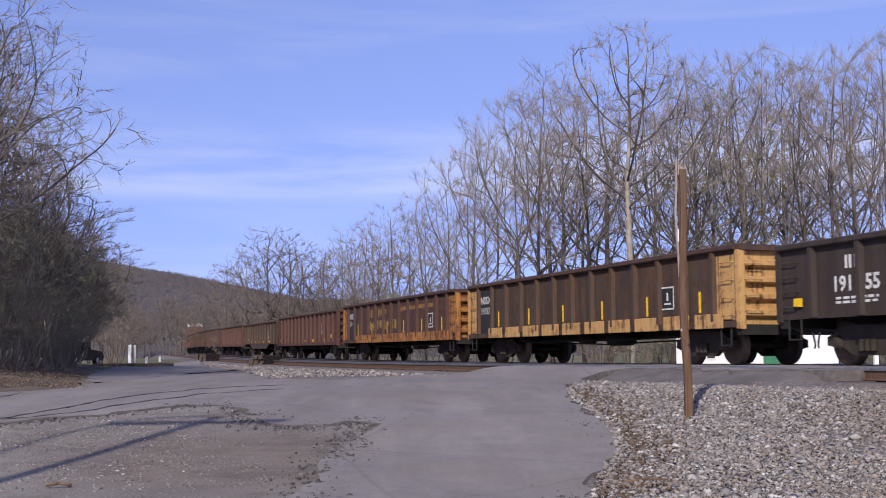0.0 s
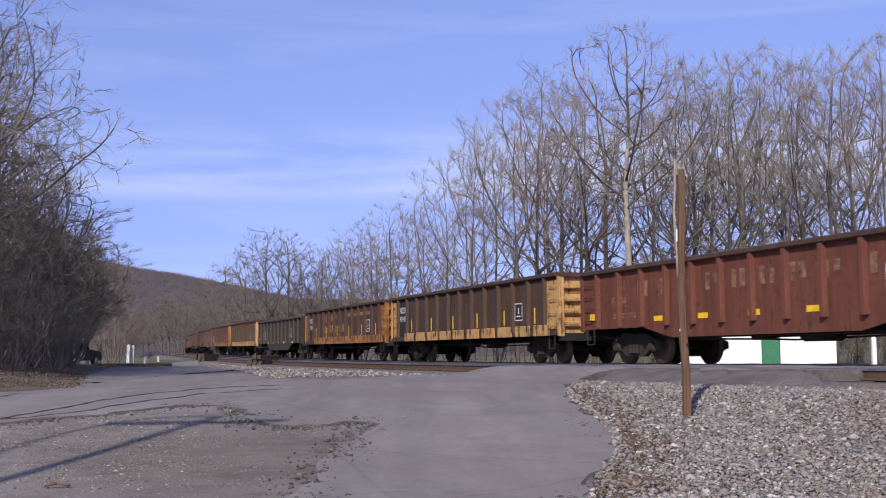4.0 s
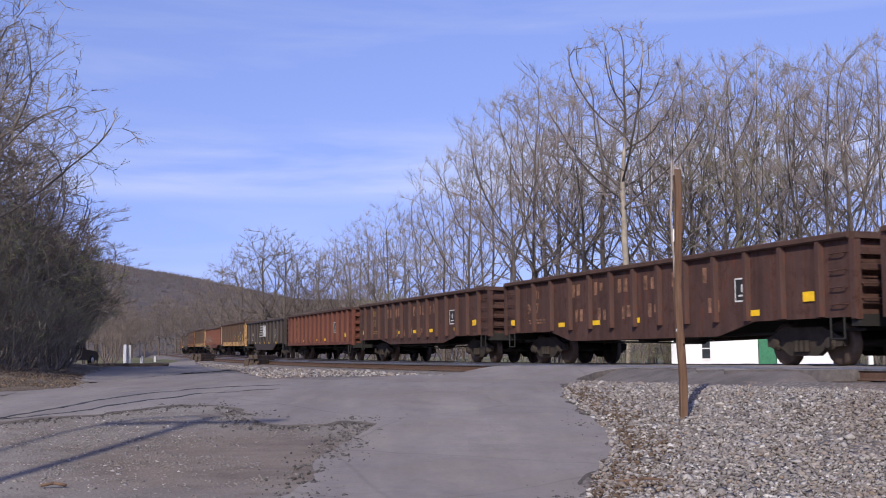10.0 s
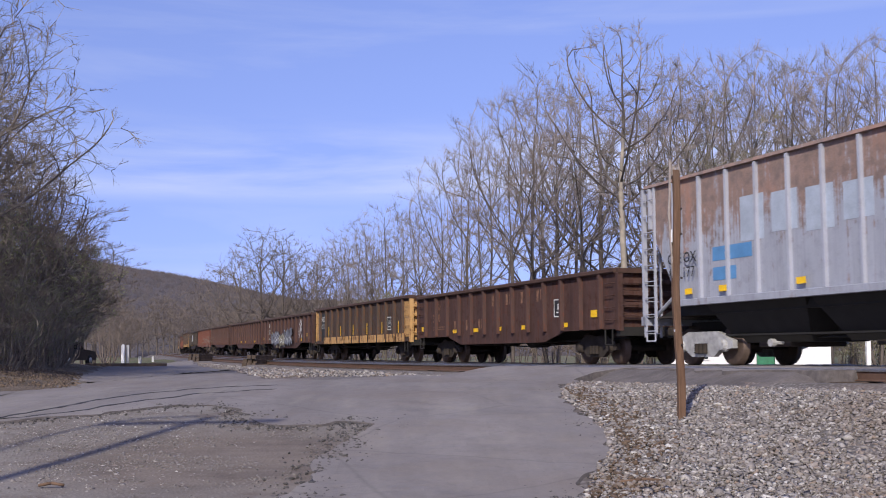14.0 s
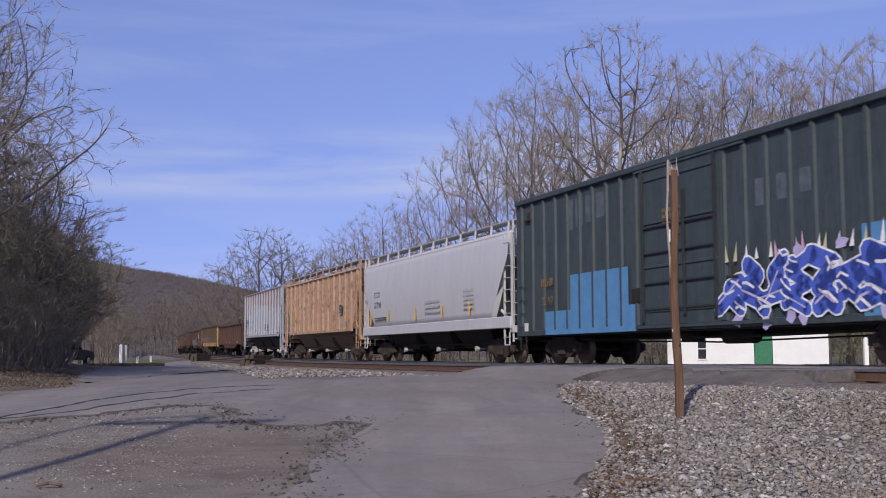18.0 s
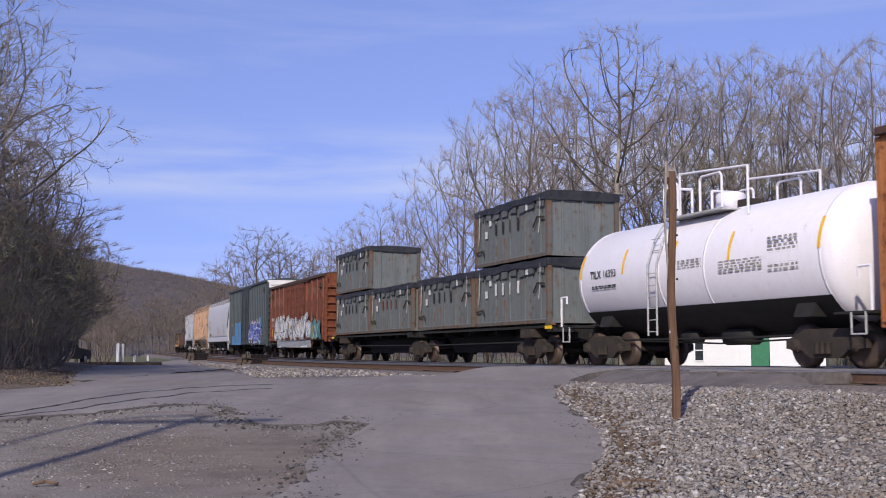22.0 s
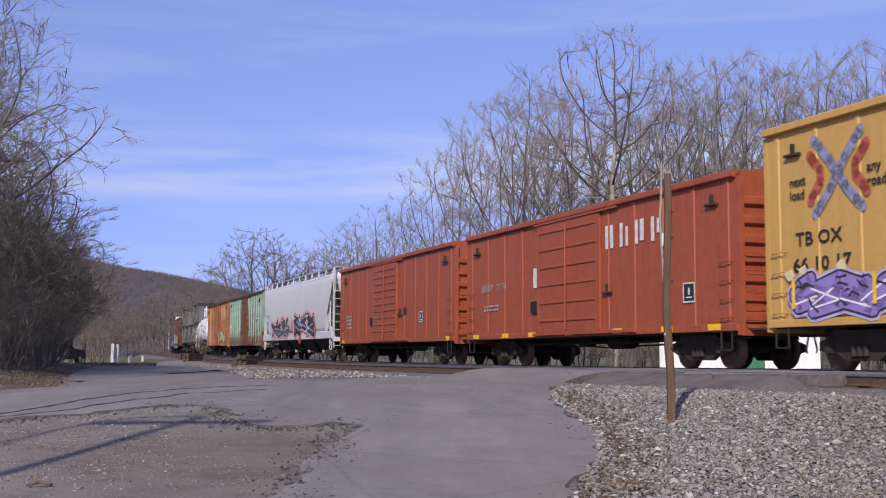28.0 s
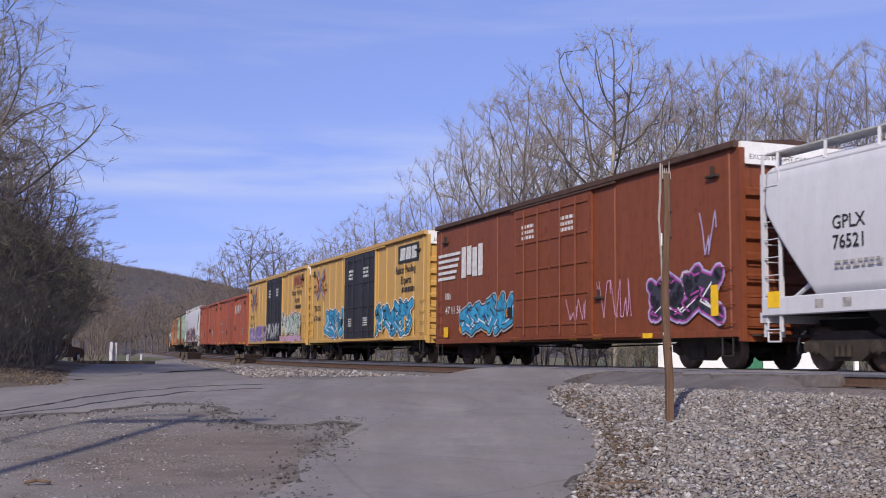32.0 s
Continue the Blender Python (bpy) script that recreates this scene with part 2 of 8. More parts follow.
m.bump(m.add("Math", _0=fine, _1=grit.outputs["Distance"]).outputs[0], 0.3, 0.03)
bare = m.add("VectorMath", _0=m.mix(0.5, w, m.add("TexNoise", Vector=w, Scale=0.8, Detail=5.0).outputs[1], "ADD"), _1=(-1.75, 12.0, 0.6))
bare.operation = "DISTANCE"
silt = m.mix(m.step(m.noise(m.add("Mapping", Vector=w, Rotation=(0, 0, radians(35)), Scale=(0.7, 1.2, 1)).outputs[0], 1.0, 8, 0.72), 0.44, 0.6), (0.160, 0.128, 0.102), (0.088, 0.067, 0.053))
col = m.mix(m.step(bare.outputs["Value"], 1.2, 2.6, 0.8, 0), col, silt)
DIRT = m.done(col)

m = Nodes("leafy_ground", 0.95)
w = m.coords((1, 1, 1), True)
big, mid, fine = m.noise(w, 0.12, 6), m.noise(w, 1.5, 7), m.noise(w, 22, 4)
col = m.mix(m.step(big, 0.34, 0.54), (0.13, 0.11, 0.06), (0.10, 0.135, 0.042))
col = m.mix(m.step(mid, 0.4, 0.7), col, (0.17, 0.12, 0.08))
col = m.mix(m.step(fine, 0.45, 0.75, 0, 0.6), col, (0.06, 0.045, 0.03))
m.bump(fine, 0.6, 0.05)
WILD = m.done(col)

m = Nodes("old_asphalt", 0.86)
w = m.coords((1, 1, 1), True)
along = m.add("Mapping", Vector=w, Rotation=(0, 0, radians(20)), Scale=(0.5, 0.07, 1)).outputs[0]
big, mid, fine = m.noise(along, 1.6, 6), m.noise(w, 1.1, 8, 0.65), m.noise(w, 95, 3)
crack = m.add("TexVoronoi", Vector=m.add("Mapping", Vector=w, Scale=(0.33, 0.33, 0.0)).outputs[0], Scale=1.0)
crack.feature = "DISTANCE_TO_EDGE"
wob = m.mix(0.10, w, m.add("TexNoise", Vector=w, Scale=1.4, Detail=5.0).outputs[1], "ADD")
m.put(crack.inputs["Vector"], m.add("Mapping", Vector=wob, Scale=(0.33, 0.33, 0.0)).outputs[0])
col = m.mix(m.step(big, 0.32, 0.68), (0.147, 0.130, 0.122), (0.217, 0.195, 0.183))
col = m.mix(m.step(mid, 0.5, 0.75, 0, 0.7), col, (0.112, 0.099, 0.092))
col = m.mix(m.step(fine, 0.5, 0.75, 0, 0.35), col, (0.30, 0.28, 0.25))
col = m.mix(m.step(m.noise(w, 9, 6, 0.7), 0.52, 0.66, 0, 0.35), col, (0.11, 0.10, 0.098))
col = m.mix(m.step(m.noise(along, 5.0, 6, 0.6), 0.50, 0.66, 0, 0.5), col, (0.245, 0.222, 0.192))
col = m.mix(m.step(m.noise(w, 0.28, 7, 0.66), 0.47, 0.62, 0, 0.55), col, (0.172, 0.140, 0.116))
col = m.mix(m.step(crack.outputs["Distance"], 0.0, 0.008, 0.28, 0), col, (0.05, 0.045, 0.043))
m.bump(m.noise(w, 14, 6), 0.3, 0.02)
ASPHALT = m.done(col)

m = Nodes("ballast_stone", 0.97)
m.bsdf.inputs["Specular IOR Level"].default_value = 0.15
w = m.coords((1, 1, 1), True)
isl = m.add("NewGeometry").outputs["Random Per Island"]
ramp = m.add("ValToRGB", Fac=isl)
for pos, c in ((0.0, (0.12, 0.105, 0.097)), (0.2, (0.19, 0.172, 0.160)), (0.5, (0.245, 0.225, 0.212)), (0.75, (0.32, 0.30, 0.285)), (0.86, (0.24, 0.178, 0.135)), (0.9, (0.36, 0.335, 0.31)), (1.0, (0.52, 0.50, 0.47))):
    e = ramp.color_ramp.elements.new(pos) if pos not in (0.0, 1.0) else ramp.color_ramp.elements[-1 if pos else 0]
    e.color = (*c, 1)
col = m.mix(m.step(m.noise(w, 60, 4), 0.4, 0.7, 0, 0.4), ramp.outputs[0], (0.14, 0.13, 0.125))
col = m.mix(m.step(m.noise(w, 0.55, 6, 0.65), 0.5, 0.66, 0, 0.55), col, (0.165, 0.125, 0.098))
m.bump(m.noise(w, 70, 3), 0.4, 0.006)
STONE = m.done(col)

m = Nodes("ballast_bed", 0.95)
w = m.coords((1, 1, 1), True)
vor = m.add("TexVoronoi", Vector=w, Scale=17.0)
col = m.mix(m.step(vor.outputs["Distance"], 0.1, 0.6), m.mix(vor.outputs["Color"], (0.18, 0.165, 0.155), (0.30, 0.275, 0.25)), (0.085, 0.076, 0.07))
col = m.mix(m.step(m.noise(w, 0.7, 5), 0.4, 0.7, 0, 0.5), col, (0.17, 0.12, 0.09))
m.bump(vor.outputs["Distance"], -0.9, 0.05)
BALLAST = m.done(col)


EDGE = plain("crumbling_edge", (0.092, 0.079, 0.072), 0.95, 0, 0.4, 8, 0.6)


def sheet(name, xs, ys, material, lift=0.0, keep=None, rough=0.0):
    """A sheet that follows the ground."""
    gx, gy = np.meshgrid(xs, ys)
    z = ground_z(gx, gy) + lift
    if rough:
        z = z + np.array([[rough * fbm(a, b, 0.9) for a, b in zip(r, q)] for r, q in zip(gx, gy)])
    nx, ny = len(xs), len(ys)
    verts = np.stack([gx, gy, z], -1).reshape(-1, 3)
    faces = [(j * nx + i, j * nx + i + 1, (j + 1) * nx + i + 1, (j + 1) * nx + i) for j in range(ny - 1) for i in range(nx - 1)
             if keep is None or keep(xs[i], ys[j])]
    me = bpy.data.meshes.new(name)
    me.from_pydata(verts.tolist(), [], faces)
    me.materials.append(material)
    me.polygons.foreach_set("use_smooth", [True] * len(me.polygons))
    return me


edges_x = np.concatenate([[-3000, -1200, -500, -250, -140], np.arange(-90, -24, 6), np.arange(-24, 26, 0.8), np.arange(26, 90, 6), [140, 250, 500, 1200, 3000]])
edges_y = np.concatenate([[-3000, -1000, -300, -100, -40], np.arange(-20, 4, 3), np.arange(4, 46, 0.7), np.arange(46, 140, 4), [160, 220, 300, 420, 700, 1400, 3000]])
me = sheet("ground", edges_x, edges_y, DIRT)
me.materials.append(WILD)
me.materials.append(BALLAST)
for p in me.polygons:
    off = float(beside(np.array([p.center.x]), np.array([p.center.y]))[0][0])
    if off < -4.5 or p.center.y > 75 or p.center.x < -26 or p.center.y < -25:
        p.material_index = 1
    elif off < 12 and p.center.y > 18 or p.center.x > 1.2 and off < 16 and p.center.y > 5:
        p.material_index = 2
ground = tagged(new("ground", me), "bare gravelly dirt beside a railway, leafy under trees", "ground", kind="structure")


def inside(x, y, poly):
    odd = False
    for (x0, y0), (x1, y1) in zip(poly, poly[1:] + poly[:1]):
        if (y0 > y) != (y1 > y) and x < (x1 - x0) * (y - y0) / (y1 - y0) + x0:
            odd = not odd
    return odd


# ---- asphalt: a lane to the crossing and an old yard beside the track ----
ROAD = [(1.0, 3.0), (1.08, 9.0), (1.4, 10.6), (1.8, 12.1), (1.92, 13.4), (1.9, 14.8), (1.84, 16.8), (1.95, 18.3), (2.3, 20.0), (2.85, 21.8), (3.4, 22.6),
        (3.75, 22.0), (5.7, 17.0), (13.2, 19.9), (18, 24), (15, 31), (8.8, 31.6), (1.06, 28.6), (-0.3, 26.2), (-1.2, 24.0), (-2.0, 22.6), (-3.5, 23.6), (-5.2, 31), (-6.8, 39),
        (-11, 55), (-16, 76), (-20, 84), (-17, 60), (-10, 33), (-6.3, 20.3), (-7.6, 19.5), (-10.5, 21.9), (-14, 25), (-17, 20), (-6.5, 13.7), (-5.53, 14.5), (-4.97, 14.95),
        (-4.37, 15.4), (-3.59, 16.2), (-2.71, 15.8), (-2.32, 14.25), (-1.78, 13.8), (-1.28, 14.24), (-1.01, 14.26), (-0.65, 14.04), (-0.94, 13.28), (-1.09, 12.19), (-1.16, 10.62),
        (-1.27, 9.2), (-1.9, 3.0)]


def on_road(x, y):
    return inside(x + 0.22 * fbm(x, y, 1.3, 3.0) + 0.07 * fbm(x, y, 7.0, 9.0), y + 0.25 * fbm(x, y, 1.1, 5.0), ROAD)


def crown(x, y):
    """Between and beside the rails the lane is packed level with their tops."""
    off, zt, s = beside(x, y)
    g = ground_z(x, y)
    up = np.clip((7.6 - off) / 2.2, 0, 1) * np.clip((off + 4.5) / 1.5, 0, 1)
    return np.maximum(g + 0.02, g * (1 - up) + (zt - 0.012) * up)


def lay_asphalt(name, x0, x1, y0, y1, step):
    xs, ys = np.arange(x0, x1, step), np.arange(y0, y1, step)
    keep = np.array([[on_road(a, b) for a in xs] for b in ys])
    top, quads, index = [], [], {}

    def vert(i, j):
        if (i, j) not in index:
            index[(i, j)] = len(top)
            x, y = xs[0] + (i - 0.5) * step, ys[0] + (j - 0.5) * step
            top.append((x, y))
        return index[(i, j)]

    nj, ni = keep.shape
    rim, out, beside_v = [], {}, {}
    for j in range(nj):
        for i in range(ni):
            if keep[j, i]:
                a, b, c, d = vert(i, j), vert(i + 1, j), vert(i + 1, j + 1), vert(i, j + 1)
                quads.append((a, b, c, d))
                for di, dj, e in ((0, -1, (a, b)), (1, 0, (b, c)), (0, 1, (c, d)), (-1, 0, (d, a))):
                    jj, ii = j + dj, i + di
                    if not (0 <= jj < nj and 0 <= ii < ni and keep[jj, ii]):
                        if 0 <= jj < nj and 0 <= ii < ni:
                            rim.append(e)
                            for q, o in (e, e[::-1]):
                                out[q] = out.get(q, Vector((0, 0))) + Vector((di, dj))
                                beside_v.setdefault(q, set()).add(o)
    for _ in range(3):
        moved = {q: (np.array(top[q]) * 0.4 + np.mean([top[o] for o in near], axis=0) * 0.6) for q, near in beside_v.items()}
        for q, place in moved.items():
            top[q] = (float(place[0]), float(place[1]))
    xy = np.array(top)
    z = crown(xy[:, 0], xy[:, 1]) + np.array([0.012 * fbm(a, b, 1.7, 2.0) + 0.02 * fbm(a, b, 0.5, 7.0) for a, b in top])
    verts = [(a, b, float(c)) for (a, b), c in zip(top, z)]
    foot = {}
    for q, o in out.items():
        a, b, c = verts[q]
        foot[q] = len(verts)
        o = o.normalized() * 0.05 if o.length > 0 else o
        fx, fy = a + o.x, b + o.y
        verts.append((fx, fy, min(c - 0.03, gz(fx, fy) - 0.03)))
    tops = len(quads)
    quads += [(b, a, foot[a], foot[b]) for a, b in rim]
    me = bpy.data.meshes.new(name)
    me.from_pydata(verts, [], quads)
    me.materials.append(ASPHALT)
    me.materials.append(EDGE)
    for p in list(me.polygons)[tops:]:
        p.material_index = 1
        p.use_smooth = True
    return me


road = tagged(new("road", lay_asphalt("road", -6.9, 13.0, 3.0, 31.0, 0.14)), "worn grey asphalt lane with crumbling edges over a crossing", "road", kind="structure")
yard = tagged(new("pavement", lay_asphalt("pavement", -24.0, -6.97, 12.0, 86.0, 0.35)), "old faded asphalt yard beside the railway", "pavement", kind="structure")

# the lane's shoulder, sloping down from the rails to the heap of ballast
rows_r, cols_r = 9, 120
rx, ry = np.zeros((rows_r, cols_r)), np.zeros((rows_r, cols_r))
for i in range(cols_r):
    t = i / (cols_r - 1)
    ax, ay = 3.3 + 2.55 * t, 22.6 - 5.9 * t
    nx_, ny_ = -0.93, -0.36
    wob = 0.10 * fbm(ax, ay, 0.9, 31.0)
    for j in range(rows_r):
        far_ = -0.35 + 1.35 * j / (rows_r - 1) + (wob if j > 3 else 0)
        rx[j, i], ry[j, i] = ax + nx_ * far_, ay + ny_ * far_
rj = np.linspace(0, 1, rows_r)[:, None]
top_r, low_r = crown(rx, ry), ground_z(rx, ry)
fall = np.clip((rj - 0.2) / 0.8, 0, 1)
rz = (top_r - 0.02) * (1 - fall) + (low_r - 0.03) * fall + np.array([[0.02 * fbm(a, b, 2.2, 12.0) for a, b in zip(r, q)] for r, q in zip(rx, ry)])
rz = rz - 0.4 * np.clip((np.linspace(0, 1, cols_r)[None] - 0.84) / 0.16, 0, 1) ** 1.5
me = bpy.data.meshes.new("road_shoulder")
me.from_pydata(np.stack([rx, ry, rz], -1).reshape(-1, 3).tolist(), [], [(j * cols_r + i, j * cols_r + i + 1, (j + 1) * cols_r + i + 1, (j + 1) * cols_r + i) for j in range(rows_r - 1) for i in range(cols_r - 1)])
m = Nodes("dirty_old_asphalt", 0.92)
w = m.coords((1, 1, 1), True)
col = m.mix(m.step(m.noise(w, 1.8, 7, 0.65), 0.38, 0.64), (0.085, 0.073, 0.067), (0.145, 0.126, 0.116))
col = m.mix(m.step(m.noise(w, 30, 4), 0.45, 0.7, 0, 0.5), col, (0.07, 0.060, 0.054))
m.bump(m.noise(w, 12, 6), 0.6, 0.03)
me.materials.append(m.done(col))
me.polygons.foreach_set("use_smooth", [True] * len(me.polygons))
tagged(new("road_shoulder", me), "dirty sloping asphalt shoulder beside the crossing", "road", kind="structure")

# a low bank of dead leaves under the thicket
m = Nodes("leaf_litter", 0.95)
w = m.coords((1, 1, 1), True)
mid, fine = m.noise(w, 0.8, 7, 0.65), m.noise(w, 16, 5, 0.7)
col = m.mix(m.step(mid, 0.38, 0.62), (0.10, 0.076, 0.052), (0.20, 0.152, 0.108))
col = m.mix(m.step(fine, 0.45, 0.7, 0, 0.7), col, (0.05, 0.038, 0.028))
m.bump(fine, 1.0, 0.08)
LITTER = m.done(col)
bx, by = np.arange(-34, -5.5, 0.45), np.arange(19.5, 64, 0.6)
gx, gy = np.meshgrid(bx, by)
edge = np.interp(gy, [19.5, 20.3, 33, 60, 64], [-6.6, -6.5, -10.2, -17.0, -18.5])
rise_ = np.clip((edge - gx) / 6.0, -0.3, 1) * np.clip((gy - 19.6) / 3.0, 0, 1)
hz = ground_z(gx, gy) + 0.62 * rise_ - 0.03 + np.where(rise_ > 0, 1, 0) * np.array([[0.10 * fbm(a, b, 0.7, 4.0) for a, b in zip(r, q)] for r, q in zip(gx, gy)])
nx, ny = len(bx), len(by)
me = bpy.data.meshes.new("leafy_bank")
me.from_pydata(np.stack([gx, gy, hz], -1).reshape(-1, 3).tolist(), [], [(j * nx + i, j * nx + i + 1, (j + 1) * nx + i + 1, (j + 1) * nx + i) for j in range(ny - 1) for i in range(nx - 1)])
me.materials.append(LITTER)
me.polygons.foreach_set("use_smooth", [True] * len(me.polygons))
tagged(new("leafy_bank", me), "low bank of dead brown leaves beside the yard", "ground", kind="structure")

lx = np.random.default_rng(14)
px_, py_ = lx.uniform(-17, -6.8, 26000), lx.uniform(20.5, 36, 26000)
e_ = np.interp(py_, [19.5, 20.3, 33, 60, 64], [-6.6, -6.5, -10.2, -17.0, -18.5])
ok = (px_ < e_ + 0.5) & (px_ > e_ - 5.5)
LEAF_SPOTS = np.stack([px_, py_, ground_z(px_, py_) + 0.62 * np.clip((e_ - px_) / 6.0, -0.3, 1) * np.clip((py_ - 19.6) / 3.0, 0, 1)], 1)[ok][:7000]

# shadows of two overhead wires across the yard, painted as long dark strips
for thin_strip in (((-5.9, 14.6), (-5.55, 15.3), (-5.19, 16.2), (-4.9, 17.3), (-4.6, 18.2), (-3.75, 19.2), (-2.6, 19.9)), ((-5.6, 14.75), (-5.2, 15.1), (-4.73, 15.6), (-4.3, 16.9), (-3.6, 18.0), (-2.4, 18.6))):
    g = Geo()
    fine_pts = []
    for (x0, y0), (x1, y1) in zip(thin_strip, thin_strip[1:]):
        for k in range(8):
            t = k / 8
            x, y = x0 + (x1 - x0) * t, y0 + (y1 - y0) * t
            fine_pts.append((x + 0.05 * fbm(x, y, 2.0, 1.0), y + 0.05 * fbm(x, y, 2.0, 6.0)))
    for k, (x, y) in enumerate(fine_pts):
        wv = 0.03 + 0.012 * math.sin(k * 1.7)
        zc = float(crown(np.array([x]), np.array([y]))[0]) + 0.012 * fbm(x, y, 1.7, 2.0) + 0.02 * fbm(x, y, 0.5, 7.0) + 0.006
        g.v += [(x - wv, y, zc), (x + wv, y, zc), (x + wv, y, zc - 0.02), (x - wv, y, zc - 0.02)]
    n = len(fine_pts)
    g.f = [(4 * i + a, 4 * i + b, 4 * i + 4 + b, 4 * i + 4 + a) for i in range(n - 1) for a, b in ((0, 1), (1, 2), (2, 3), (3, 0))]
    part("tar_seam", g, plain("wire_shadow_paint", (0.03, 0.029, 0.03), 0.7, 0, 0.3, 6), road, "dark strip painted as the shadow of a wire")

# broken crumbs of asphalt and grit where the old surface has given way
rng = random.Random(77)
g = Geo()
lot = ROAD[-17:-2]
for (x0, y0), (x1, y1) in zip(lot, lot[1:]):
    if x0 < -3.2:
        continue
    for _ in range(int(22 * math.hypot(x1 - x0, y1 - y0))):
        t = rng.random()
        away = abs(rng.gauss(0, 0.13))
        nx, ny = (y1 - y0), -(x1 - x0)
        k = away / max(0.01, math.hypot(nx, ny))
        x, y = x0 + (x1 - x0) * t - nx * k * (1 if inside(x0 + (x1 - x0) * t + nx * 0.02, y0 + (y1 - y0) * t + ny * 0.02, ROAD) else -1), 0
        y = y0 + (y1 - y0) * t - ny * k * (1 if inside(x0 + (x1 - x0) * t + nx * 0.02, y0 + (y1 - y0) * t + ny * 0.02, ROAD) else -1)
        if on_road(x, y):
            continue
        r = rng.choice((0.01, 0.014, 0.02, 0.034)) * rng.uniform(0.7, 1.3)
        z = gz(x, y)
        a = rng.uniform(0, 6.28)
        ring = [(x + r * rng.uniform(0.7, 1.2) * math.cos(a + q * 1.257), y + r * rng.uniform(0.7, 1.2) * math.sin(a + q * 1.257)) for q in range(5)]
        top_z = z + r * rng.uniform(0.2, 0.6)
        g.add([(p, q, z - 0.005) for p, q in ring] + [(x + (p - x) * 0.6, y + (q - y) * 0.6, top_z) for p, q in ring],
              [(5, 6, 7, 8, 9)] + [(k2, (k2 + 1) % 5, (k2 + 1) % 5 + 5, k2 + 5) for k2 in range(5)])
tagged(part("asphalt_crumbs", g, EDGE), "dark broken crumbs of asphalt along the worn edge", "rubble", kind="stuff")
for x, y, ln, a in ((1.6, 10.3, 0.45, 0.3), (2.6, 12.8, 0.6, 1.1), (-3.5, 10.3, 0.22, 0.1)):
    z = gz(x, y) + 0.03
    tagged(part("stick", Geo(True).pipe([(x, y, z), (x + ln * 0.5 * math.cos(a), y + ln * 0.5 * math.sin(a), z + 0.02), (x + ln * math.cos(a), y + ln * math.sin(a), z)], 0.014, 6), plain("dead_stick", (0.13, 0.08, 0.05), 0.9)),
           "short dead stick lying on the gravel", "stick", "fallen sticks")

# ---- two tracks ----
RUST_RAIL = plain("rusty_rail", (0.13, 0.075, 0.05), 0.75, 0.3)
SHINY = plain("polished_rail_head", (0.42, 0.40, 0.38), 0.35, 0.9)
TIE = plain("creosoted_tie", (0.075, 0.055, 0.042), 0.95, 0, 0.4, 4)


def swept(profile, s0, s1, step, off):
    """A profile of (towards the road, up) drawn along the track."""
    g = Geo()
    k = len(profile)
    n = int((s1 - s0) / step) + 1
    for i in range(n):
        s = s0 + i * step
        for a, b in profile:
            x, y, z, h = line(s, off + a)
            g.v.append((x, y, z + b))
    g.f = [(i * k + j, i * k + (j + 1) % k, (i + 1) * k + (j + 1) % k, (i + 1) * k + j) for i in range(n - 1) for j in range(k)]
    g.f += [tuple(range(k)), tuple(range((n - 1) * k, n * k))]
    return g


HEADP = [(-0.036, -0.04), (0.036, -0.04), (0.036, -0.006), (0.028, 0.0), (-0.028, 0.0), (-0.036, -0.006)]
WEB = [(-0.070, -0.178), (0.070, -0.178), (0.070, -0.168), (0.012, -0.15), (0.012, -0.0401), (-0.012, -0.0401), (-0.012, -0.15), (-0.070, -0.168)]
tie_mesh = Geo().box(-0.115, 0.115, -1.3, 1.3, -0.33, -0.185, 0.012).mesh("tie", TIE)
for off, word in ((0.0, "far"), (SPACING, "near")):
    bed = swept([(-2.9, -0.75), (-1.75, -0.20), (1.75, -0.20), (2.05, -0.25), (2.05, -0.75)] if off == 0 else
                [(-2.05, -0.75), (-2.05, -0.252), (-1.75, -0.202), (1.8, -0.202), (3.3, -0.8)], -120, 420, 3.0, off)
    track = tagged(part("railway_track", bed, BALLAST), "railway track of rusty rails on creosoted ties in grey ballast", "railway track", "two tracks", "structure")
    for side in (-0.75, 0.75):
        rail = part("rail", swept(WEB, -120, 420, 2.0, off + side), RUST_RAIL, track, "rusty steel rail")
        part("rail_head", swept(HEADP, -120, 420, 2.0, off + side), SHINY, rail, "worn shiny rail head")
    for i in range(118):
        s = -2 + i * 0.52 * 1.25
        x, y, z, h = line(s, off)
        t = new("tie", tie_mesh)
        t.parent = track
        t.matrix_basis = pose(x, y, z + random.uniform(-0.012, 0.012), 0, 0, 90 - math.degrees(h) + random.uniform(-1, 1))


GRIT = plain("dull_grit", (0.17, 0.155, 0.145), 0.95, 0, 0.5, 20)
CRUMB = plain("asphalt_crumbs", (0.075, 0.07, 0.068), 0.95, 0, 0.5, 12)


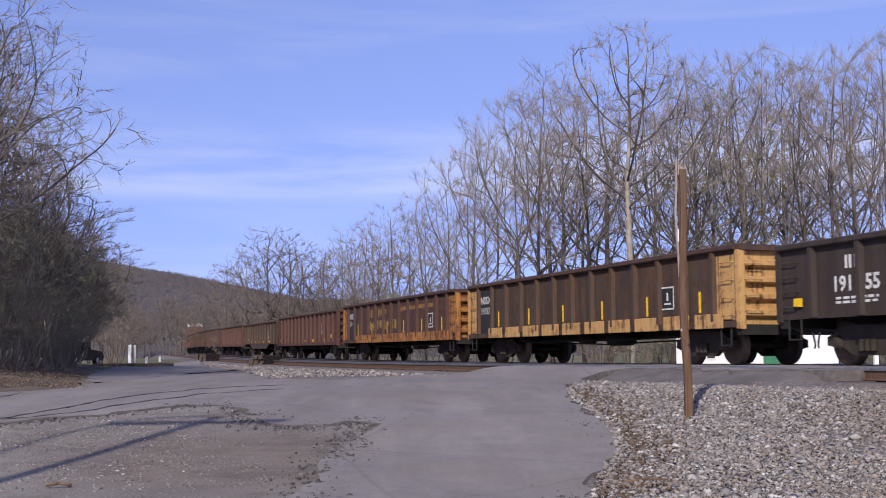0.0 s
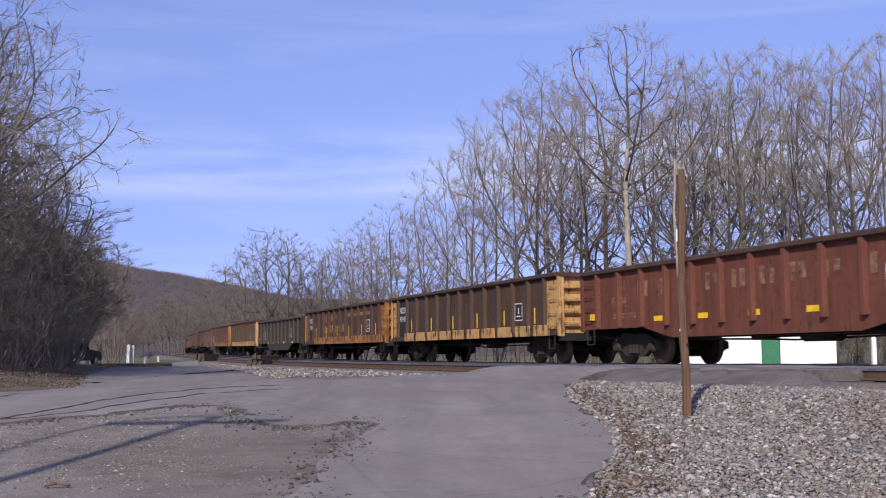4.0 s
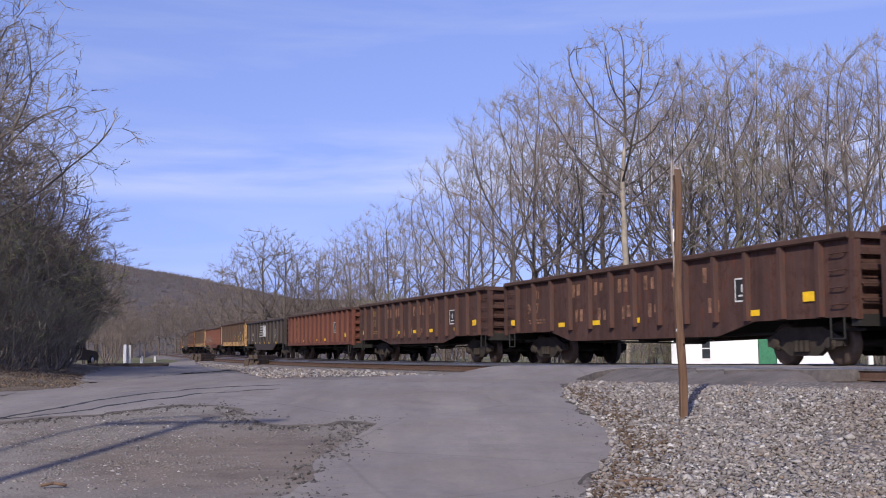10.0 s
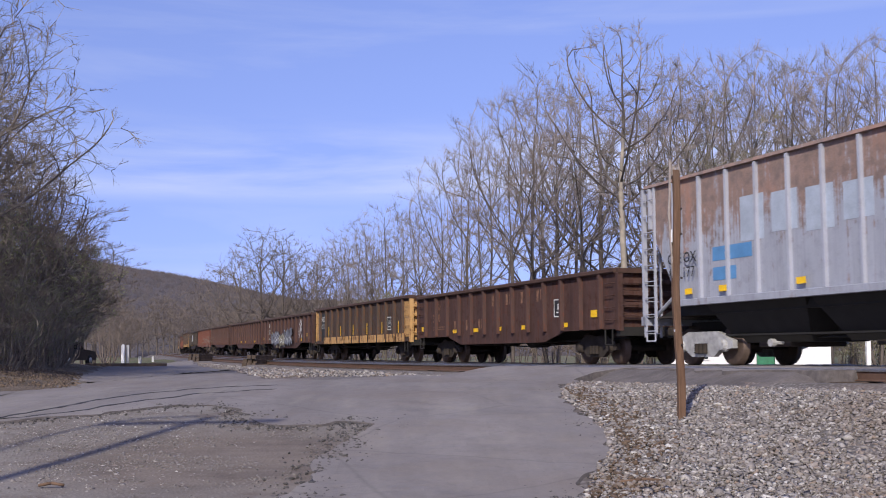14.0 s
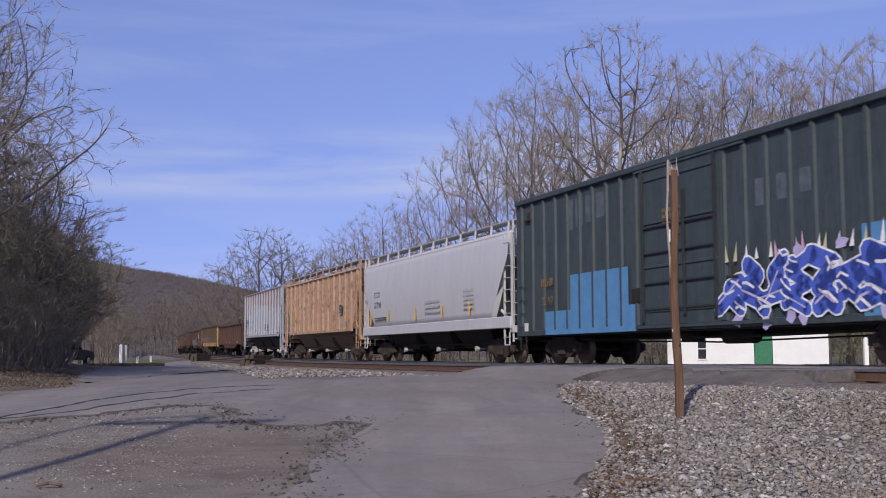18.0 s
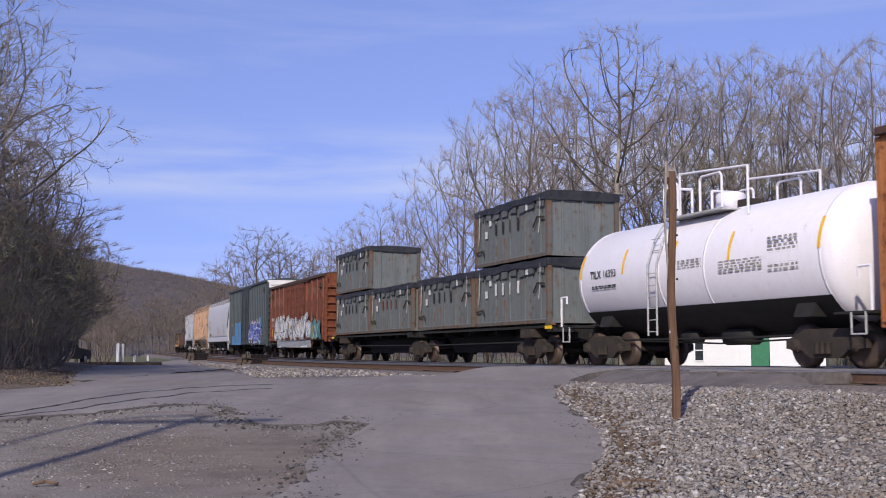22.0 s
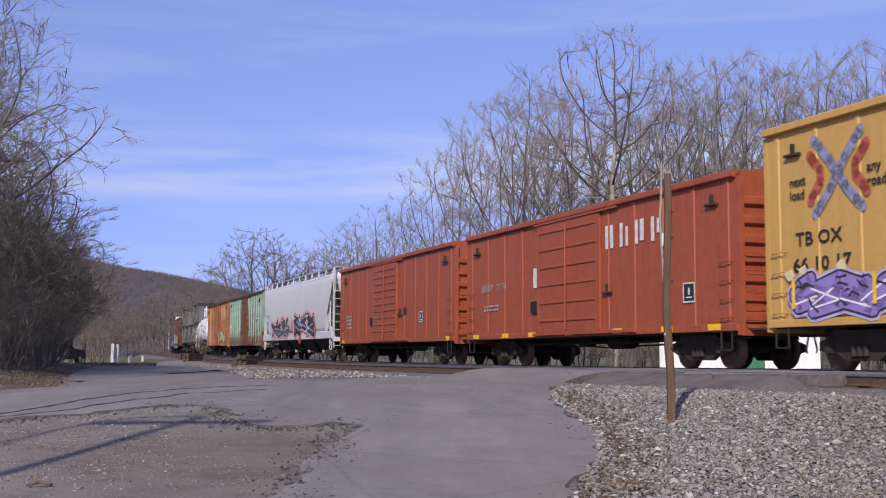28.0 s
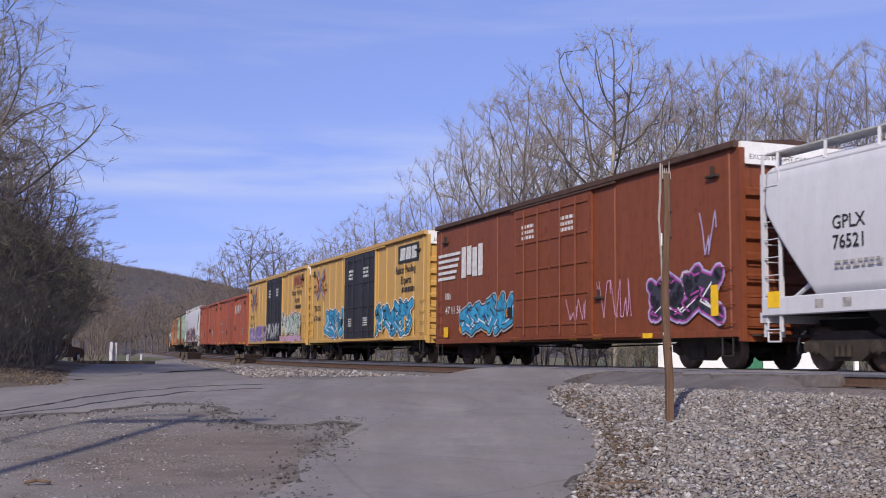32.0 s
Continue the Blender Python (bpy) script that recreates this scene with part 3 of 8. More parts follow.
def stones(name, places, size, lift, seed, material=STONE):
    """Loose stones: one mesh of many small chipped lumps."""
    rng = np.random.default_rng(seed)
    base = np.array([(1, 0, 0), (0.3, 0.9, 0.15), (-0.85, 0.45, 0.1), (-0.6, -0.75, -0.1), (0.45, -0.85, 0.1), (0.25, 0.2, 0.55), (-0.1, 0.0, -0.5)])
    tris = [(0, 1, 5), (1, 2, 5), (2, 3, 5), (3, 4, 5), (4, 0, 5), (1, 0, 6), (2, 1, 6), (3, 2, 6), (4, 3, 6), (0, 4, 6)]
    n = len(places)
    lump = base[None] * (1 + rng.uniform(-0.32, 0.32, (n, 7, 1)))
    lump = lump * rng.uniform(0.5, 1.3, (n, 1, 3))
    a, b = rng.uniform(0, 2 * np.pi, n), rng.uniform(-0.9, 0.9, n)
    ca, sa, cb, sb = np.cos(a)[:, None], np.sin(a)[:, None], np.cos(b)[:, None], np.sin(b)[:, None]
    x, y, z = lump[..., 0], lump[..., 1], lump[..., 2]
    x, z = x * cb + z * sb, -x * sb + z * cb
    x, y = x * ca - y * sa, x * sa + y * ca
    sz = (size * np.exp(rng.normal(0, 0.32, n)))[:, None]
    p = np.asarray(places)
    v = np.stack([x * sz + p[:, 0:1], y * sz + p[:, 1:2], z * sz + p[:, 2:3] + lift], -1).reshape(-1, 3)
    f = (np.array(tris)[None] + 7 * np.arange(n)[:, None, None]).reshape(-1, 3)
    me = bpy.data.meshes.new(name)
    me.vertices.add(len(v))
    me.vertices.foreach_set("co", v.ravel())
    me.loops.add(len(f) * 3)
    me.loops.foreach_set("vertex_index", f.ravel())
    me.polygons.add(len(f))
    me.polygons.foreach_set("loop_start", np.arange(len(f)) * 3)
    me.update(calc_edges=True)
    me.materials.append(material)
    return new(name, me)


# the heap of ballast beside the lane, with a leafy margin
rng = np.random.default_rng(4)
xs, ys = rng.uniform(1.0, 11.5, 200000), 7.5 + 16 * rng.uniform(0, 1, 200000)
off = beside(xs, ys)[0]
ok = (off > 5.75) & (np.abs(xs / ys) < 0.46) & (rng.uniform(0, 1, 200000) < np.clip(1.25 - (ys - 8) / 22, 0.35, 1))
xs, ys = xs[ok][:62000], ys[ok][:62000]
ok = ~np.array([inside(a, b, ROAD) for a, b in zip(xs, ys)])
xs, ys = xs[ok][:46000], ys[ok][:46000]
tagged(stones("ballast_heap", np.stack([xs, ys, ground_z(xs, ys) + rng.uniform(-0.012, 0.03, len(xs))], 1), 0.029, 0.0, 5),
       "heap of loose pale grey crushed stone by the crossing", "gravel", kind="stuff")
s_ = rng.uniform(24, 80, 15000)
o_ = rng.uniform(5.6, 11.8, 15000)
pts = np.array([line(a, b)[:2] for a, b in zip(s_, o_)])
ok = ~np.array([inside(a, b, ROAD) for a, b in pts])
pts = pts[ok]
tagged(stones("ballast_shoulder", np.stack([pts[:, 0], pts[:, 1], ground_z(pts[:, 0], pts[:, 1]) + 0.01], 1), 0.045, 0.0, 6),
       "sloping shoulder of pale crushed stone below the track", "gravel", kind="stuff")
xs, ys = rng.uniform(-7.5, 0.2, 30000), rng.uniform(8.5, 17, 30000)
ok = ~np.array([inside(a, b, ROAD) for a, b in zip(xs, ys)]) & np.array([fbm(a, b, 0.8, 11.0) > -0.15 for a, b in zip(xs, ys)])
xs, ys = xs[ok][:9000], ys[ok][:9000]
tagged(stones("scattered_gravel", np.stack([xs, ys, ground_z(xs, ys)], 1), 0.013, 0.0, 7, GRIT),
       "loose grit and pebbles scattered on a broken yard", "gravel", kind="stuff")
xs, ys = rng.uniform(-8.5, -1.6, 60000), rng.uniform(8.6, 15.6, 60000)
ok = (rng.uniform(0, 1, 60000) < np.clip((-1.9 - xs) / 2.2, 0, 1)) & np.array([fbm(a, b, 0.7, 21.0) > -0.25 for a, b in zip(xs, ys)]) & ~np.array([inside(a, b, ROAD) for a, b in zip(xs, ys)])
xs, ys = xs[ok][:14000], ys[ok][:14000]
tagged(stones("pale_gravel", np.stack([xs, ys, ground_z(xs, ys) - 0.004], 1), 0.014, 0.0, 8, STONE),
       "pale crushed stone trodden into a broken yard", "gravel", kind="stuff")
tagged(stones("fallen_leaves", LEAF_SPOTS, 0.026, 0.01, 15, plain("curled_dead_leaves", (0.125, 0.09, 0.062), 0.95, 0, 0.6, 3)),
       "drift of dead brown leaves under the thicket", "leaf litter", kind="stuff")
# dead leaves and bark caught along the edge of the ballast
rim_pts = [(1.15, 9.2), (1.5, 10.6), (1.9, 12.1), (2.05, 13.4), (2.0, 14.8), (1.95, 16.8), (2.05, 18.3)]
pts = []
for k in range(1500):
    i = rng.integers(0, len(rim_pts) - 1)
    a, b, t = rim_pts[i], rim_pts[i + 1], rng.uniform()
    pts.append((a[0] + (b[0] - a[0]) * t + abs(rng.normal(0, 0.28)), a[1] + (b[1] - a[1]) * t + rng.normal(0, 0.2)))
pts = np.array(pts)
tagged(stones("leaf_litter", np.stack([pts[:, 0], pts[:, 1], ground_z(pts[:, 0], pts[:, 1]) + 0.03], 1), 0.022, 0.0, 12, plain("dead_leaf_crumbs", (0.10, 0.068, 0.045), 0.95, 0, 0.5, 15)),
       "dead brown leaves and bark crumbs along the ballast", "leaf litter", kind="stuff")
# crumbled asphalt along the broken edges
rim_pts = ROAD[-16:-1] + ROAD[1:9]
pts = []
for k in range(2600):
    i = rng.integers(0, len(rim_pts) - 1)
    if i == 14:
        continue
    a, b, t = rim_pts[i], rim_pts[i + 1], rng.uniform()
    pts.append((a[0] + (b[0] - a[0]) * t + rng.normal(0, 0.2), a[1] + (b[1] - a[1]) * t + rng.normal(0, 0.2)))
pts = np.array(pts)
tagged(stones("asphalt_crumbs", np.stack([pts[:, 0], pts[:, 1], ground_z(pts[:, 0], pts[:, 1]) + 0.02], 1), 0.016, -0.01, 9, CRUMB),
       "dark crumbs of broken asphalt along the ragged edge", "gravel", kind="stuff")

# ---- the train ----
BLACK = plain("grimy_black_steel", (0.012, 0.011, 0.010), 0.8, 0, 0.4, 3)
TRUCK = plain("dusty_truck_steel", (0.036, 0.027, 0.021), 0.9, 0, 0.45, 3)
WHEEL = plain("worn_wheel_steel", (0.105, 0.074, 0.058), 0.6, 0.4, 0.4, 3)
WHITE = plain("white_stencil_paint", (0.62, 0.62, 0.6), 0.6, 0, 0.25, 6)
FADED = plain("faded_stencil_paint", (0.33, 0.31, 0.29), 0.7, 0, 0.4, 5)
YELLOW = plain("yellow_reflector", (0.85, 0.52, 0.02), 0.4, 0, 0.12, 6)
GOLD = plain("faded_gold_lettering", (0.24, 0.135, 0.045), 0.75, 0, 0.5, 5)
TAN_PRINT = plain("rust_stained_lettering", (0.19, 0.10, 0.06), 0.8, 0, 0.7, 5)
INK = plain("black_stencil_paint", (0.02, 0.02, 0.02), 0.6)
SHADE_AND_GRIME = plain("painted_shade_and_grime", (0.085, 0.075, 0.068), 0.9, 0, 0.4, 3)
GALV = plain("galvanised_grating", (0.40, 0.40, 0.39), 0.6, 0.0)

wheel_geo = Geo(True)
wheel_geo.lathe([(0.05, -0.08), (0.40, -0.07), (0.455, -0.06), (0.457, 0.04), (0.49, 0.06), (0.49, 0.085), (0.40, 0.08), (0.36, 0.02), (0.12, 0.02), (0.09, 0.07), (0.04, 0.08)], "y", 18)
WHEEL_MESH = wheel_geo.mesh("wheel", WHEEL)
fix_normals(WHEEL_MESH)
AXLE_MESH = Geo(True).rod((0, -0.98, 0), (0, 0.98, 0), 0.08, 10).mesh("axle", TRUCK)
frame_poly = [(-1.22, 0.40), (-1.22, 0.58), (-1.02, 0.64), (-0.62, 0.80), (0.62, 0.80), (1.02, 0.64), (1.22, 0.58), (1.22, 0.40), (1.02, 0.38),
              (0.72, 0.36), (0.45, 0.20), (-0.45, 0.20), (-0.72, 0.36), (-1.02, 0.38)]
frame_geo = Geo()
frame_geo.prism(frame_poly, -0.07, 0.07)
for sx in (-0.89, 0.89):
    frame_geo.lathe([(0.02, 0.16), (0.10, 0.15), (0.13, 0.08), (0.15, 0.06), (0.15, 0.0), (0.05, 0.0)], "y", 12, (sx, 0.02, 0.46))
FRAME_MESH = frame_geo.mesh("side_frame", TRUCK)
fix_normals(FRAME_MESH)
PALE_FRAME_MESH = frame_geo.mesh("side_frame", plain("grey_truck_paint", (0.34, 0.34, 0.34), 0.7, 0, 0.35, 5))
fix_normals(PALE_FRAME_MESH)
spring_geo = Geo(True)
spring_geo.lathe([(r, a) for k in range(5) for r, a in ((0.055, k * 0.054), (0.075, k * 0.054 + 0.024))], "z", 6, (0, 0.09, 0.28))
SPRING_MESH = spring_geo.mesh("spring", TRUCK)
bol = Geo().box(-0.20, 0.20, -1.0, 1.0, 0.42, 0.68, 0.04).box(-0.75, 0.75, -0.12, 0.12, 0.30, 0.40).rod((0, 0, 0.6), (0, 0, 0.8), 0.2, 12)
BOLSTER_MESH = bol.mesh("truck", TRUCK)
fix_normals(BOLSTER_MESH)
COUPLER = Geo()
COUPLER.box(0.0, 0.62, -0.08, 0.08, 0.76, 0.92, 0.02).box(0.56, 0.78, -0.15, 0.13, 0.72, 0.98, 0.03).box(0.74, 0.90, 0.02, 0.15, 0.76, 0.94, 0.02)
COUPLER.box(-0.1, 0.1, -0.22, 0.22, 0.68, 1.0)
COUPLER_MESH = COUPLER.mesh("coupler", TRUCK)
fix_normals(COUPLER_MESH)
HOSE_MESH = Geo(True).pipe([(0.25, 0.32, 0.85), (0.45, 0.32, 0.72), (0.58, 0.28, 0.45), (0.72, 0.15, 0.38)], 0.022, 6).mesh("brake_hose", plain("pale_rubber_hose", (0.30, 0.29, 0.28), 0.6))


def truck(car, x, pale=False):
    b = part("truck", BOLSTER_MESH, None, car, "pale grey painted truck with two axles" if pale else "rusty cast steel truck with two axles", (x, 0, 0))
    for sy in (1, -1):
        f = part("side_frame", PALE_FRAME_MESH if pale else FRAME_MESH, None, b)
        f.matrix_basis = pose(0, 0.98 * sy, 0, 0, 0, 0 if sy > 0 else 180)
        for sx in (-0.17, 0.0, 0.17):
            part("spring", SPRING_MESH, None, b, "", (sx, (1.0 if sy > 0 else -1.18), 0))
    for ax in (-0.89, 0.89):
        part("axle", AXLE_MESH, None, b, "", (ax, 0, 0.457))
        for sy in (1, -1):
            wl = part("wheel", WHEEL_MESH, None, b)
            wl.matrix_basis = pose(ax, 0.75 * sy, 0.457, 0, 0, 180 if sy > 0 else 0)


def running_gear(car, half, trucks, sill=0.95, pale=False):
    """Centre sill, brake gear, trucks and couplers."""
    part("centre_sill", Geo().box(-half + 0.15, half - 0.15, -0.16, 0.16, 0.72, sill + 0.08), BLACK, car)
    for x in trucks:
        truck(car, x, pale)
    for sx in (1, -1):
        c = part("coupler", COUPLER_MESH, None, car)
        c.matrix_basis = pose(sx * (half - 0.25), 0, 0, 0, 0, 0 if sx > 0 else 180)
        c = part("brake_hose", HOSE_MESH, None, car)
        c.matrix_basis = pose(sx * (half - 0.2), 0, 0, 0, 0, 0 if sx > 0 else 180)
    part("brake_cylinder", Geo(True).rod((0.6, 0.55, 0.72), (1.25, 0.55, 0.72), 0.16, 12), BLACK, car)
    part("air_tank", Geo(True).rod((-1.6, 0.5, 0.70), (-0.5, 0.5, 0.70), 0.2, 12), BLACK, car)
    part("brake_rod", Geo().pipe([(-half + 3, 0.62, 0.62), (-0.3, 0.62, 0.55), (0.6, 0.62, 0.58), (half - 3, 0.62, 0.66)], 0.022, 5), BLACK, car)
    part("train_pipe", Geo().pipe([(-half + 0.3, 0.95, 0.72), (-2, 0.95, 0.66), (2.5, 0.95, 0.68), (half - 0.3, 0.95, 0.72)], 0.03, 5), BLACK, car)


def stirrup(car, x, y, z, material):
    part("step", Geo().pipe([(x - 0.2, y, z), (x - 0.2, y, z - 0.42), (x + 0.2, y, z - 0.42), (x + 0.2, y, z)], 0.022, 5), material, car)


def rungs(car, x, y, z0, z1, n, material, w=0.42, out=0.09):
    for i in range(n):
        z = z0 + (z1 - z0) * i / max(1, n - 1)
        part("grab_iron", Geo().pipe([(x - w / 2, y, z), (x - w / 2, y + out, z), (x + w / 2, y + out, z), (x + w / 2, y, z)], 0.014, 5), material, car)


def end_rungs(car, x, dirx, y, z0, z1, n, material, w=0.42):
    for i in range(n):
        z = z0 + (z1 - z0) * i / max(1, n - 1)
        part("grab_iron", Geo().pipe([(x, y, z), (x + dirx * 0.09, y, z), (x + dirx * 0.09, y - w, z), (x, y - w, z)], 0.014, 5), material, car)


def vehicle(name, label, category, group):
    ob = new(name)
    ob.empty_display_size = 0.3
    return tagged(ob, label, category, group)


def gondola(label, L, top, sill, skin, trim=None, ribs=13, belly=0.0, chord=None, sill_patch=0.0, panel=None, tall_ribs=True):
    """An open freight car: ribbed sides under a top chord, corrugated ends."""
    car = vehicle("gondola_car", label, "freight car", "train of freight cars")
    h = L / 2
    chord = chord or skin
    deep = sill - belly
    for sy in (1, -1):
        lo = [(-h, sill), (-h + 3.2, sill), (-h + 4.6, deep), (h - 4.6, deep), (h - 3.2, sill), (h, sill)] if belly else [(-h, sill), (h, sill)]
        poly = lo + [(h, top - 0.05), (-h, top - 0.05)]
        y0, y1 = (1.42, 1.47) if sy > 0 else (-1.47, -1.42)
        part("side", Geo().prism(poly, y0, y1), skin, car)
        ya, yb = (1.38, 1.60) if sy > 0 else (-1.60, -1.38)
        part("top_chord", Geo().box(-h, h, ya, yb, top - 0.13, top, 0.025), chord, car)
        ya, yb = (1.471, 1.55) if sy > 0 else (-1.55, -1.471)
        if not belly:
            part("bottom_sill", Geo().box(-h, h, ya, yb, sill - 0.02, sill + 0.13, 0.01), skin, car)
        rib = Geo().prism([(-0.085, 0), (0.085, 0), (0.055, 0.11), (-0.055, 0.11)], sill + (0.13 if not belly else 0.02), top - 0.13, "z")
        rib.v = [(a, 1.471 + b if sy > 0 else -1.471 - b, c) for a, b, c in rib.v]
        rib_me = rib.mesh("rib", skin)
        fix_normals(rib_me)
        for i in range(ribs):
            x = -h + L * (i + 0.75) / (ribs + 0.5)
            part("rib", rib_me, None, car, "", (x, 0, 0))
    for sx in (1, -1):
        mat = trim or skin
        x0, x1 = (h - 0.05, h) if sx > 0 else (-h, -h + 0.05)
        part("end_wall", Geo().box(x0, x1, -1.42, 1.42, sill, top - 0.02), mat, car)
        for k in range(4):
            z = sill + 0.30 + k * (top - sill - 0.35) / 4
            g = Geo().prism([(-0.10, 0), (0.10, 0), (0.05, 0.13), (-0.05, 0.13)], -1.36, 1.36, "x")
            g.v = [((h + b) * sx, a_y, z + a) for a_y, a, b in [(v[0], v[1], v[2]) for v in g.v]]
            part("end_rib", g, mat, car)
        part("end_cap", Geo().box(min(sx * (h - 0.1), sx * (h + 0.14)), max(sx * (h - 0.1), sx * (h + 0.14)), -1.52, 1.52, top - 0.14, top - 0.012), chord, car)
        for sy in (1, -1):
            xa, xb = sorted((sx * (h - 0.02), sx * (h + 0.12)))
            ya, yb = sorted((sy * 1.36, sy * 1.53))
            part("corner_post", Geo().box(xa, xb, ya, yb, sill - 0.05, top - 0.13, 0.015), mat, car)
        part("end_sill", Geo().box(min(sx * (h - 0.1), sx * (h + 0.1)), max(sx * (h - 0.1), sx * (h + 0.1)), -1.45, 1.45, sill - 0.18, sill + 0.05), BLACK, car)
        stirrup(car, sx * (h - 0.45), 1.5, sill, BLACK)
        rungs(car, sx * (h - 0.36), 1.475, sill + 0.25, top - 0.4, 4, mat)
        end_rungs(car, sx * (h + 0.12), sx, 1.38, sill + 0.35, top - 0.45, 4, mat)
    part("floor", Geo().box(-h + 0.06, h - 0.06, -1.41, 1.41, sill + 0.05, sill + 0.12), BLACK, car)
    if sill_patch:
        n = 11
        for i in range(n):
            x = -h + L * (i + 0.75) / (n + 0.5)
            if i < n - 1 or panel:
                w_ = L / (n + 0.5) * 0.40
                part("sill_plate", Geo().box(x - w_, x + w_, 1.551, 1.575, sill - 0.03, sill - 0.03 + sill_patch, 0.01), trim, car, "chipped pale yellow sill plate")
    running_gear(car, h, (-h + 2.1, h - 2.1), sill)
    return car


def boxcar(label, L, top, sill, skin, roof, door=None, door_x=0.0, door_w=3.0, doors=1, ribs=10, ladder=None, end_top=None, smooth_side=False, drop=0.0, door_ribs=5):
    """A closed freight car: posts along the sides, doors on a rail, corrugated ends, a ribbed roof."""
    car = vehicle("boxcar", label, "freight car", "train of freight cars")
    h, ladder, door = L / 2, ladder or skin, door or skin
    lo = [(-h, sill), (-h + 2.6, sill), (-h + 3.1, sill - drop), (h - 3.1, sill - drop), (h - 2.6, sill), (h, sill)] if drop else [(-h, sill), (h, sill)]
    d0, d1 = door_x - door_w / 2, door_x + door_w / 2
    for sy in (1, -1):
        s = lambda a, b: sorted((sy * a, sy * b))
        part("side", Geo().prism(lo + [(h, top - 0.12), (-h, top - 0.12)], *s(1.44, 1.49)), skin, car)
        part("roof_edge", Geo().box(-h, h, *s(1.40, 1.61), top - 0.20, top - 0.04, 0.02), roof, car)
        part("side_sill", Geo().box(-h, h, *s(1.491, 1.545), sill - 0.001, sill + 0.16, 0.01), skin, car)
        g = Geo().prism([(-0.07, 0), (0.07, 0), (0.045, 0.07), (-0.045, 0.07)], sill + 0.16, top - 0.20, "z")
        g.v = [(a, sy * (1.491 + b * (0.35 if smooth_side else 1.0)), c) for a, b, c in g.v]
        me = g.mesh("side_post", skin)
        fix_normals(me)
        for i in range(ribs):
            x = -h + 0.35 + (L - 0.7) * i / (ribs - 1)
            if not d0 - 0.1 < x < d1 + 0.1:
                part("side_post", me, None, car, "", (x, 0, 0))
        for k in range(doors):
            a = d0 + (d1 - d0) * k / doors + 0.02
            b = d0 + (d1 - d0) * (k + 1) / doors - 0.02
            leaf = part("door", Geo().box(a, b, *s(1.50, 1.565), sill + 0.14, top - 0.26), door, car)
            for j in range(door_ribs):
                z = sill + 0.45 + (top - sill - 1.0) * j / max(1, door_ribs - 1)
                part("door_rib", Geo().box(a + 0.05, b - 0.05, *s(1.565, 1.595), z, z + 0.07, 0.01), door, leaf)
            for j in range(2 if doors > 1 else 1):
                xr = a + (b - a) * (0.5 if doors == 1 else 0.3 + 0.4 * j)
                part("lock_rod", Geo().rod((xr, sy * 1.61, sill + 0.2), (xr, sy * 1.61, top - 0.35), 0.025, 6), door, leaf)
        for xb_, zb_ in ((-h + 0.9, top - 0.75), (h - 0.9, top - 0.75), (d0 - 0.5, sill + 1.1)):
            part("bracket", Geo().box(xb_ - 0.22, xb_ + 0.22, *s(1.50, 1.60), zb_, zb_ + 0.06, 0.01).box(xb_ - 0.03, xb_ + 0.03, *s(1.50, 1.58), zb_ + 0.06, zb_ + 0.26), TRUCK, car)
        part("route_board", Geo().box(d1 + 0.22, d1 + 0.55, *s(1.50, 1.575), sill + 0.75, sill + 1.1, 0.01), BLACK, car, "small black card board")
        part("door_track", Geo().box(d0 - door_w * 0.55, d1 + 0.3, *s(1.546, 1.63), sill + 0.06, sill + 0.13), skin, car)
        part("door_header", Geo().box(d0 - door_w * 0.3, d1 + 0.3, *s(1.50, 1.60), top - 0.26, top - 0.205), roof, car)
        for xp in (d0 - 0.06, d1 + 0.06):
            part("door_post", Geo().box(xp - 0.05, xp + 0.05, *s(1.50, 1.57), sill + 0.16, top - 0.26, 0.01), skin, car)
    n = 16
    part("roof", Geo().prism([(-1.5, top - 0.06), (1.5, top - 0.06), (0, top + 0.10)], -h + 0.02, h - 0.02, "x"), roof, car)
    thin_strip = Geo().prism([(-1.5, top - 0.055), (1.5, top - 0.055), (1.5, top - 0.005), (0, top + 0.155), (-1.5, top - 0.005)], -0.03, 0.03, "x").mesh("roof_seam", roof)
    fix_normals(thin_strip)
    for i in range(n):
        part("roof_seam", thin_strip, None, car, "", (-h + L * (i + 0.5) / n, 0, 0))
    for sx in (1, -1):
        xa, xb = sorted((sx * (h - 0.05), sx * h))
        part("end_wall", Geo().box(xa, xb, -1.44, 1.44, sill - 0.1, top - 0.05), skin, car)
        for k in range(7):
            z = sill + 0.30 + k * (top - (1.0 if end_top else 0.6) - sill) / 7
            g = Geo().prism([(-0.13, 0), (0.13, 0), (0.07, 0.10), (-0.07, 0.10)], -1.36, 1.36, "x")
            g.v = [((h + v[2]) * sx, v[0], z + v[1]) for v in g.v]
            part("end_rib", g, skin, car)
        if end_top:
            xa, xb = sorted((sx * (h + 0.001), sx * (h + 0.09)))
            part("end_panel", Geo().box(xa, xb, -1.46, 1.46, top - 0.56, top - 0.06), end_top, car, "white end panel")
            words = letters("EXCESS HEIGHT CAR", 0.12, INK, car, 0, 0, 0, "warning_lettering")
            words["kind"] = "stuff"
            words.matrix_basis = Matrix.Translation((sx * (h + 0.093), -sx * 1.25, top - 0.45)) @ Matrix(((0, 0, sx, 0), (sx, 0, 0, 0), (0, 1, 0, 0), (0, 0, 0, 1)))
        for sy in (1, -1):
            xa, xb = sorted((sx * (h - 0.03), sx * (h + 0.10)))
            ya, yb = sorted((sy * 1.37, sy * 1.50))
            part("corner_post", Geo().box(xa, xb, ya, yb, sill - 0.1, top - 0.2, 0.015), skin, car)
